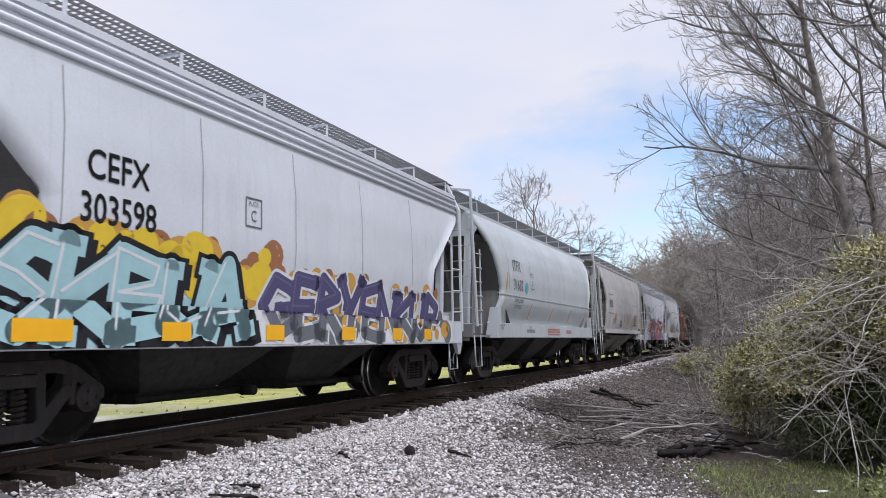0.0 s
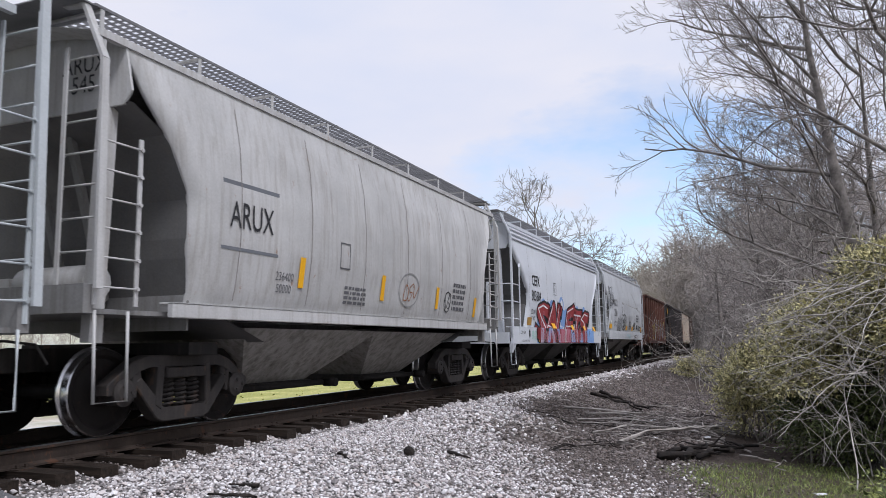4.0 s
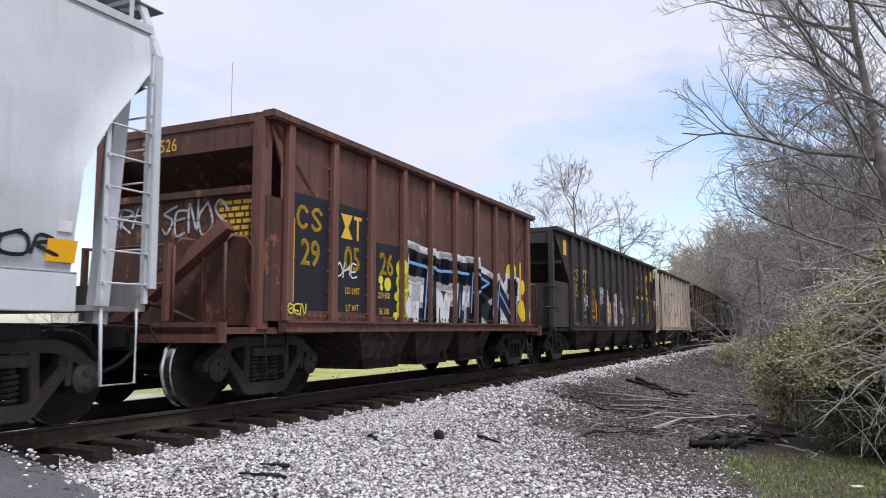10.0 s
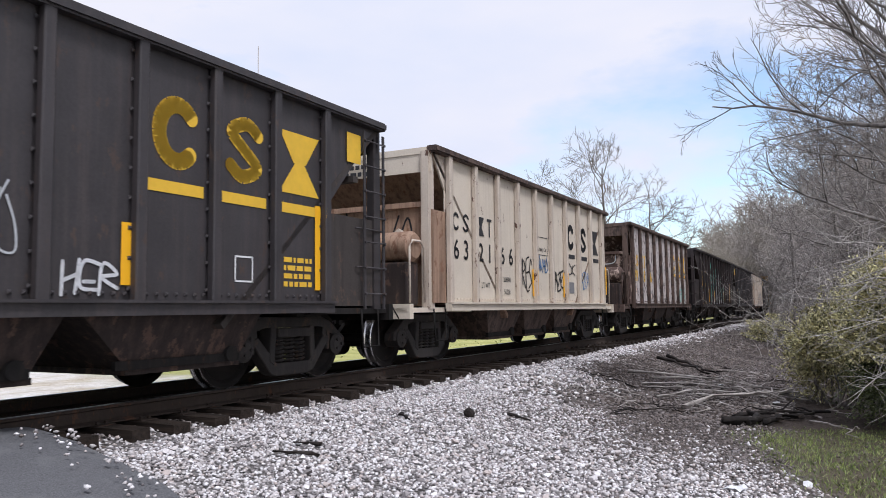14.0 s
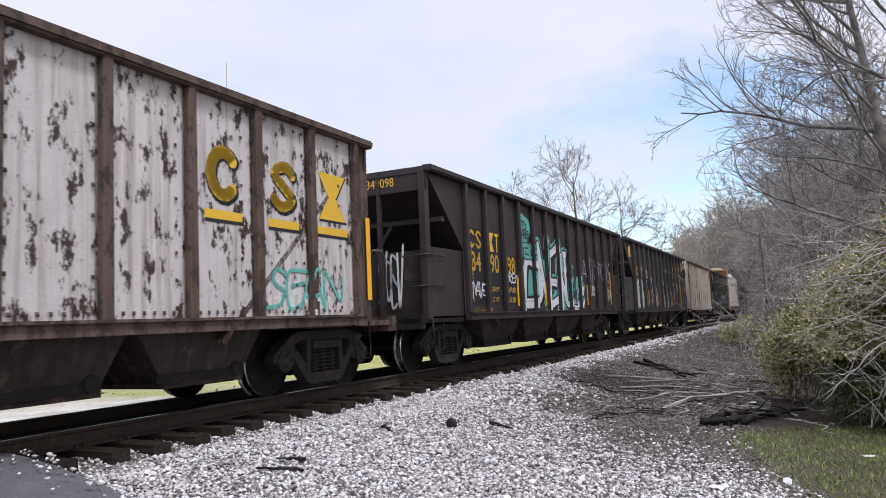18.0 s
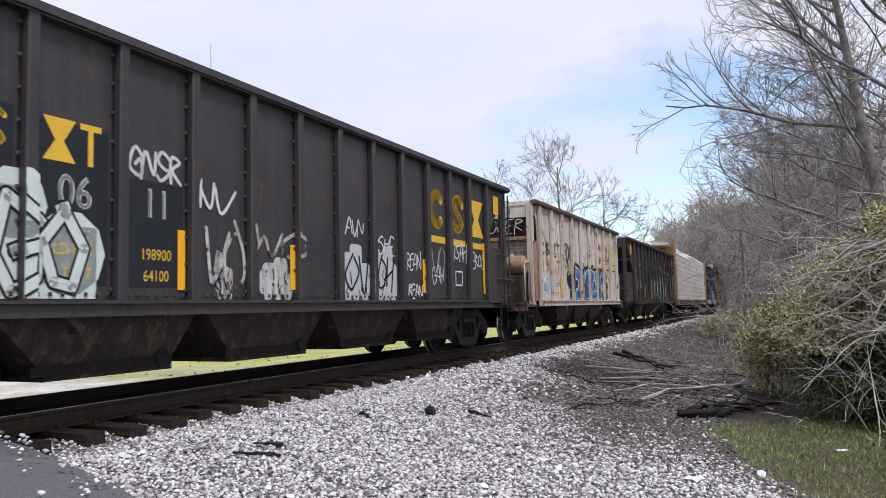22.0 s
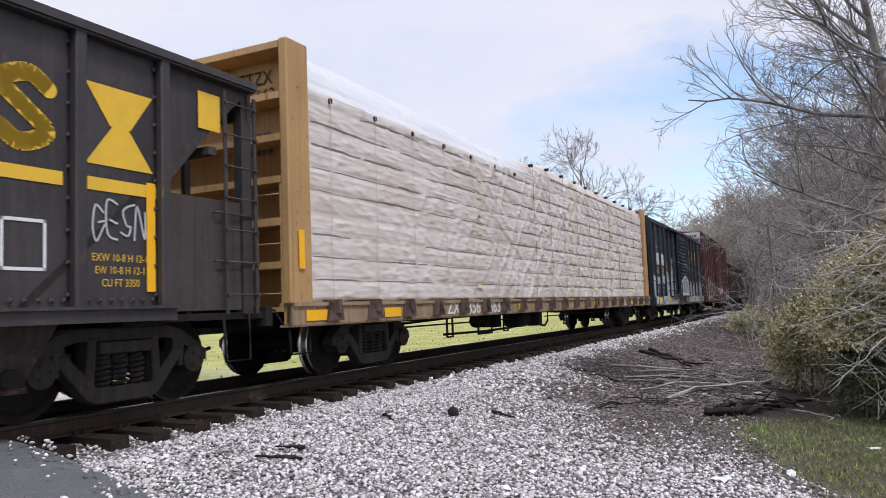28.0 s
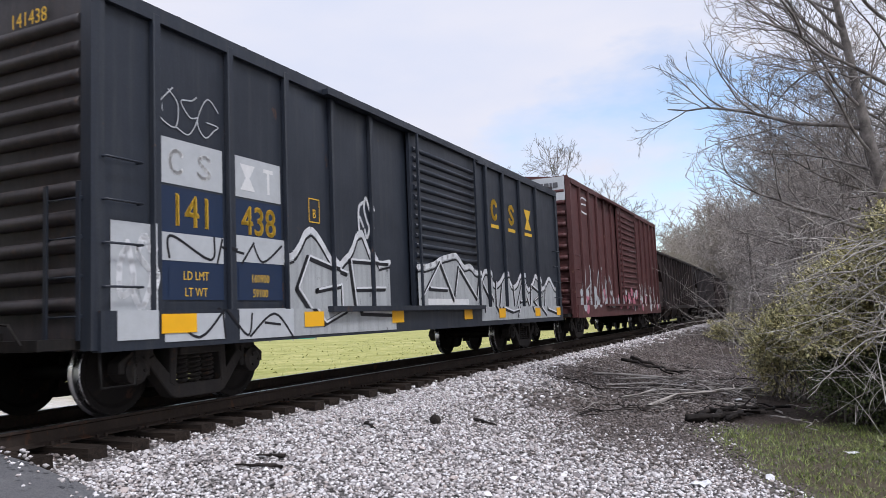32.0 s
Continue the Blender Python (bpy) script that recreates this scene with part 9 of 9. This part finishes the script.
for x0, count in ((-5.25, 7), (1.0, 9), (3.45, 4), (5.5, 8), (8.2, 5)):
    for k in range(count):
        marks.append(rect(x0 + 0.03 * k, x0 + (0.36 if x0 > 0 else 0.2) + 0.03 * k, 1.3 + k * 0.36, 1.37 + k * 0.36))
for mark in marks:
    lay("bundle_print", [mark], load_face, spray("faded_lemon", (0.64, 0.60, 0.30)), load, 0.012, label="faded yellow bundle stencil")

# ---- box cars ----
def box_car(label, middle, half, z0, eave, ridge, body, front, rear, ribs, door, sill_m, end_m):
    car = thing("box_car", label, "train car")
    TRAIN.append((car, middle, (rear - front) / 2))
    W = 1.50
    for s in (-1, 1):
        edges = [-half, *ribs, half]
        for a, b in zip(edges, edges[1:]):
            bm = bmesh.new()
            box(bm, a, b, s * W - 0.02, s * W + 0.02, z0 + 0.25, eave)
            part("side_panel", bm, body, car)
        bm = bmesh.new()
        box(bm, -0.05, 0.05, -0.08, 0.0, z0 + 0.2, eave - 0.02)
        bmesh.ops.bevel(bm, geom=bm.edges[:], offset=0.012, segments=1, affect="EDGES")
        me = mesh_of("side_post", bm, body)
        for x in ribs:
            part("side_post", me, None, car, at=pose(x, s * (W + 0.02), 0, 0, 0, 0 if s < 0 else 180))
        bm = bmesh.new()
        box(bm, -half, half, s * 1.55 - 0.06, s * 1.55 + 0.06, z0 - 0.12, z0 + 0.27)
        part("side_sill", fix(bm), sill_m, car)
        bm = bmesh.new()
        box(bm, -half, half, s * 1.53 - 0.06, s * 1.53 + 0.06, eave - 0.1, eave + 0.06)
        part("roof_rail", fix(bm), body, car)
        # corrugated sliding door
        bm = bmesh.new()
        box(bm, door[0], door[1], s * 1.60 - 0.03, s * 1.60 + 0.03, z0 + 0.3, eave - 0.12)
        leaf = part("door", fix(bm), body, car, "corrugated sliding door")
        n = 16
        bm = bmesh.new()
        rod(bm, [(door[0] + 0.1, 0, 0), (door[1] - 0.1, 0, 0)], 0.045, 8)
        me = mesh_of("door_corrugation", bm, body)
        for k in range(n):
            part("door_corrugation", me, None, leaf, at=pose(0, s * 1.63, z0 + 0.5 + k * (eave - z0 - 0.9) / (n - 1)))
        for x in (door[0] + 0.18, door[1] - 0.18):
            bm = bmesh.new()
            bar(bm, (x, s * 1.70, z0 + 0.3), (x, s * 1.70, eave - 0.12), 0.05, 0.04)
            part("door_bar", fix(bm), body, leaf)
        for z in (z0 + 0.26, eave - 0.08):
            bm = bmesh.new()
            box(bm, min(door[0] - 2.6, door[0]), door[1] + 0.1, s * 1.66 - 0.05, s * 1.66 + 0.05, z - 0.04, z + 0.04)
            part("door_track", fix(bm), body, car)
    # ends with pressed ribs
    for s in (-1, 1):
        x = s * half
        bm = bmesh.new()
        box(bm, min(x, x - s * 0.04), max(x, x - s * 0.04), -1.5, 1.5, z0 - 0.1, ridge - 0.05)
        end = part("end_sheet", bm, end_m, car)
        bm = bmesh.new()
        rod(bm, [(0, -1.38, 0), (0, -1.25, 0), (0, 1.25, 0), (0, 1.38, 0)], 0.075, 10)
        me = mesh_of("pressed_rib", bm, end_m)
        for k in range(11):
            part("pressed_rib", me, None, end, at=pose(x, 0, z0 + 0.35 + k * (eave - z0 - 0.5) / 10.5))
        for y in (-1.5, 1.5):
            bm = bmesh.new()
            box(bm, x - 0.08, x + 0.08, y - 0.07, y + 0.07, z0 - 0.1, eave)
            part("corner_post", fix(bm), body, car)
        bm = bmesh.new()
        box(bm, x - 0.12 if s > 0 else x - 0.5, x + 0.5 if s > 0 else x + 0.12, -1.4, 1.4, z0 - 0.08, z0 + 0.02)
        part("end_platform", fix(bm), M_UNDER, car)
        ladder(car, body, x + s * 0.12, -1.45, z0, z0 + 1.5, 0.45, 1, 4)
        for k in range(4):
            grab(car, body, [(x - s * 0.05, -1.54, z0 + 0.5 + k * 0.42), (x - s * 0.05, -1.62, z0 + 0.5 + k * 0.42), (x - s * 0.5, -1.62, z0 + 0.5 + k * 0.42), (x - s * 0.5, -1.54, z0 + 0.5 + k * 0.42)])
        for t in (-1, 1):
            stirrup(car, M_UNDER, x - (0.48 if s > 0 else -0.05), 0.42, 0.36, z0 - 0.05, t * 1.52)
    # roof sheets
    n = 14
    bm = bmesh.new()
    a = 2 * half / n
    hexa(bm, [(0, -1.52, eave), (a - 0.04, -1.52, eave), (a - 0.04, 0, ridge - 0.02), (0, 0, ridge - 0.02), (0, -1.52, eave + 0.03), (a - 0.04, -1.52, eave + 0.03), (a - 0.04, 0, ridge), (0, 0, ridge)])
    bar(bm, (0, -1.55, eave + 0.05), (0, 0, ridge + 0.03), 0.06, 0.07)
    me = mesh_of("roof_panel", fix(bm), end_m)
    for k in range(n):
        part("roof_panel", me, None, car, at=pose(-half + k * a, 0, 0))
        part("roof_panel", me, None, car, at=pose(-half + (k + 1) * a, 0, 0, 0, 0, 180))
    running_gear(car, front, rear, half + 0.3, z0 + 0.1)

    def skin(x, z):
        if z < z0 + 0.27:
            return 1.61
        if door[0] < x < door[1]:
            return 1.68
        for r in ribs:
            if abs(x - r) < 0.05:
                return W + 0.10
        return W + 0.02

    cuts = sorted([c for r in ribs for c in (r - 0.05, r + 0.05)] + list(door))
    return car, side_face(skin, z0 - 0.105), cuts, (z0 + 0.27,)


RB = [-6.95, -5.8, -4.7, -3.6, -2.5, 2.4, 3.45, 4.6, 5.85]
car, face, cuts, cv = box_car("blue-black box car with silver spray paint along the bottom", 217.65, 7.68, 0.82, 4.25, 4.5, M_NAVY, -5.85, 5.85, RB, (-1.3, 1.65), M_NAVY, M_BLACK)
o = dict(cuts_u=cuts, cuts_v=cv)
lay("paint_patch", [rect(-6.85, -5.9, 2.45, 2.95), rect(-5.7, -4.8, 2.45, 2.95)], face, SPRAY["silver"], car, 0.005, label="silver repainted panel", **o)
lay("paint_patch", [rect(-6.85, -5.9, 1.2, 2.42), rect(-5.7, -4.8, 1.2, 2.42)], face, SPRAY["navy"], car, 0.004, label="navy repainted panel", **o)
owner_bars(car, face, cuts, (-6.62, -6.2, -5.45, -5.05), 2.7, 0.32, M_DECAL_WHITE)
mark_row(car, face, cuts, ((-6.4, "141"), (-5.25, "438")), 2.15, 0.36, M_DECAL_YELLOW)
lay("graffiti", [rect(-7.5, -6.98, 0.80, 1.98), rect(-6.86, -5.9, 1.62, 1.92), rect(-5.7, -4.75, 1.66, 1.98), rect(-6.9, -6.0, 0.76, 1.05), rect(-5.75, -4.7, 0.74, 1.1)], face, SPRAY["silver"], car, 0.0085, **o)
tag(car, face, -7.45, -7.0, 1.15, 1.8, "OS", 161, "white", 0.07, **o)
tag(car, face, -6.8, -4.8, 0.75, 1.08, "VNA", 167, "black", 0.03, **o)
tag(car, face, -6.8, -4.8, 1.64, 1.92, "NHV", 168, "black", 0.03, **o)
lay("paint_patch", [rect(-6.75, -5.95, 1.2, 1.55), rect(-5.65, -4.85, 1.2, 1.6)], face, SPRAY["navy"], car, 0.0095, **o)
letters(car, "LD LMT", -6.35, 1.46, 0.1, face, M_DECAL_YELLOW, 0.013, cuts_u=cuts)
letters(car, "LT WT", -6.35, 1.28, 0.1, face, M_DECAL_YELLOW, 0.013, cuts_u=cuts)
letters(car, "160900", -5.25, 1.46, 0.1, face, M_DECAL_YELLOW, 0.013, cuts_u=cuts)
letters(car, "59100", -5.25, 1.28, 0.1, face, M_DECAL_YELLOW, 0.013, cuts_u=cuts)
SPRAY["chrome"] = paint("streaky_silver_spray", (0.50, 0.52, 0.53), (0.25, 0.26, 0.27), 0.6, rusty=0.15, rust=(0.09, 0.095, 0.10), rough=0.45)


def skyline(u0, u1, base, height, peaks, seed, signs):
    """A band of silver spray with a jagged top, a pale upper edge and black strokes in it."""
    rnd = random.Random(seed)
    n = int((u1 - u0) / 0.12)
    tops = [base + height * (0.72 + 0.28 * abs(math.sin(peaks * math.pi * i / n)) ** 3 + 0.12 * noise.noise((i * 0.35, seed, 0))) for i in range(n + 1)]
    us = [u0 + (u1 - u0) * i / n for i in range(n + 1)]
    lay("graffiti", [[(a, base), (b, base), (b, d), (a, c)] for a, b, c, d in zip(us, us[1:], tops, tops[1:])], face, SPRAY["chrome"], car, 0.006, **o)
    lay("graffiti", ribbon(list(zip(us, tops)), 0.09), face, SPRAY["white"], car, 0.0085, **o)
    lay("graffiti", ribbon([(a, c - 0.085) for a, c in zip(us, tops)], 0.035), face, SPRAY["black"], car, 0.0095, **o)
    for k, sign in enumerate(strokes(u0 + 0.15, u1 - 0.1, base + 0.1, base + height * 0.8, signs, seed, 0.1, 0.05, 1.0, False)):
        lay("graffiti", [q for s in sign for q in ribbon(s, 0.075)], face, SPRAY["black"], car, 0.0105, **o)
        lay("graffiti", [q for s in sign for q in ribbon([(a + 0.06, b + 0.03) for a, b in s], 0.03)], face, SPRAY["white"], car, 0.0115, **o)


skyline(-4.75, -1.95, 0.74, 1.42, 2.2, 162, "GE")
skyline(-1.25, 1.62, 1.1, 0.95, 1.0, 163, "AN")
skyline(1.72, 7.35, 0.8, 1.05, 5.0, 164, "NUARL")
tag(car, face, -6.9, -6.0, 3.05, 3.5, "OSG", 165, "silver", 0.014, cuts)
tag(car, face, -2.9, -2.55, 2.1, 2.8, "ES", 166, "white", 0.05, cuts)
frame_mark(car, face, -4.05, 2.45, 0.26, 0.34, M_DECAL_YELLOW, cuts, 0.015)
letters(car, "B", -4.05, 2.4, 0.13, face, M_DECAL_YELLOW)
emblem(car, face, cuts, (2.95, 4.05, 5.25), 3.25, 0.5, M_DECAL_YELLOW, MARK_LABEL)
for u, w in ((-6.7, 0.5), (-4.25, 0.45), (-1.9, 0.4), (1.0, 0.4), (2.9, 0.4), (5.4, 0.4), (7.2, 0.35)):
    sticker(car, face, u, 0.95, w, 0.2)
lay("door_stencil", [rect(-0.9, 0.9, 1.13, 1.24)], face, M_DECAL_WHITE, car, 0.01)
letters(car, "141438", 0.6, 4.12, 0.16, end_face(-7.70), M_DECAL_YELLOW)

RB2 = [-6.6, -5.5, -4.4, -3.3, -2.2, 2.4, 3.5, 4.6, 5.7, 6.7]
car, face, cuts, cv = box_car("brown high box car with worn ribs and white roof end", 234.6, 7.6, 0.85, 4.9, 5.1, M_MAROON, -5.7, 5.7, RB2, (-1.4, 1.9), M_MAROON, M_MAROON)
o = dict(cuts_u=cuts, cuts_v=cv)
clouds(car, face, -7.2, 7.2, 1.0, 1.6, 30, 0.2, 171, ("rose", "silver"), **o)
tag(car, face, -6.8, -2.5, 1.1, 2.3, "HVNO", 172, "silver", 0.06, **o)
tag(car, face, 2.2, 7.0, 1.1, 2.0, "AVHNV", 173, "white", 0.06, **o)
tag(car, face, -6.4, -5.6, 4.0, 4.6, "E", 174, "white", 0.05, **o)
bm = bmesh.new()
box(bm, -7.66, -7.63, -1.4, 1.4, 4.3, 5.02)
part("end_band", bm, M_SILVER, car, "white upper end panel")
small_print(car, -0.2, 4.85, 1.4, 0.25, 1, end_face(-7.67), M_TEXTLINE, 22)

# plain dark hoppers at the back of the train
for middle, body in ((250.0, M_UMBER), (266.0, M_BLACK), (282.0, M_UMBER), (298.0, M_BLACK)):
    open_hopper("dark open hopper car far back in the train", middle, body=body, posts=body, **LONG)


# ---- movement ----
def car_pose(s, half):
    """Pose of a car whose middle is s metres along the track."""
    p, q = track(s - half), track(s + half)
    d = q - p
    return Matrix.Translation((p + q) / 2) @ pose(0, 0, 0, 0, 0, math.degrees(math.atan2(d.y, d.x)))


def motions():
    """The train rolls by; every wheel turns with it."""
    times = [t * 0.8 for t in range(41)]
    for car, middle, half in TRAIN:
        walk(car, [(t, car_pose(middle - rolled(t), half)) for t in times])
    turns = [k / 15 for k in range(481)]
    keyed = {}
    for wheel, k in WHEELS:
        if k not in keyed:
            walk(wheel, [(t, pose(k * AXLE, 0, WHEEL_R, 0, -math.degrees(rolled(t) / WHEEL_R), 0)) for t in turns])
            keyed[k] = wheel
        else:
            # all wheels turn alike, so they share the keys
            wheel.rotation_mode = "QUATERNION"
            data = wheel.animation_data_create()
            data.action = keyed[k].animation_data.action
            data.action_slot = keyed[k].animation_data.action_slot


motions()
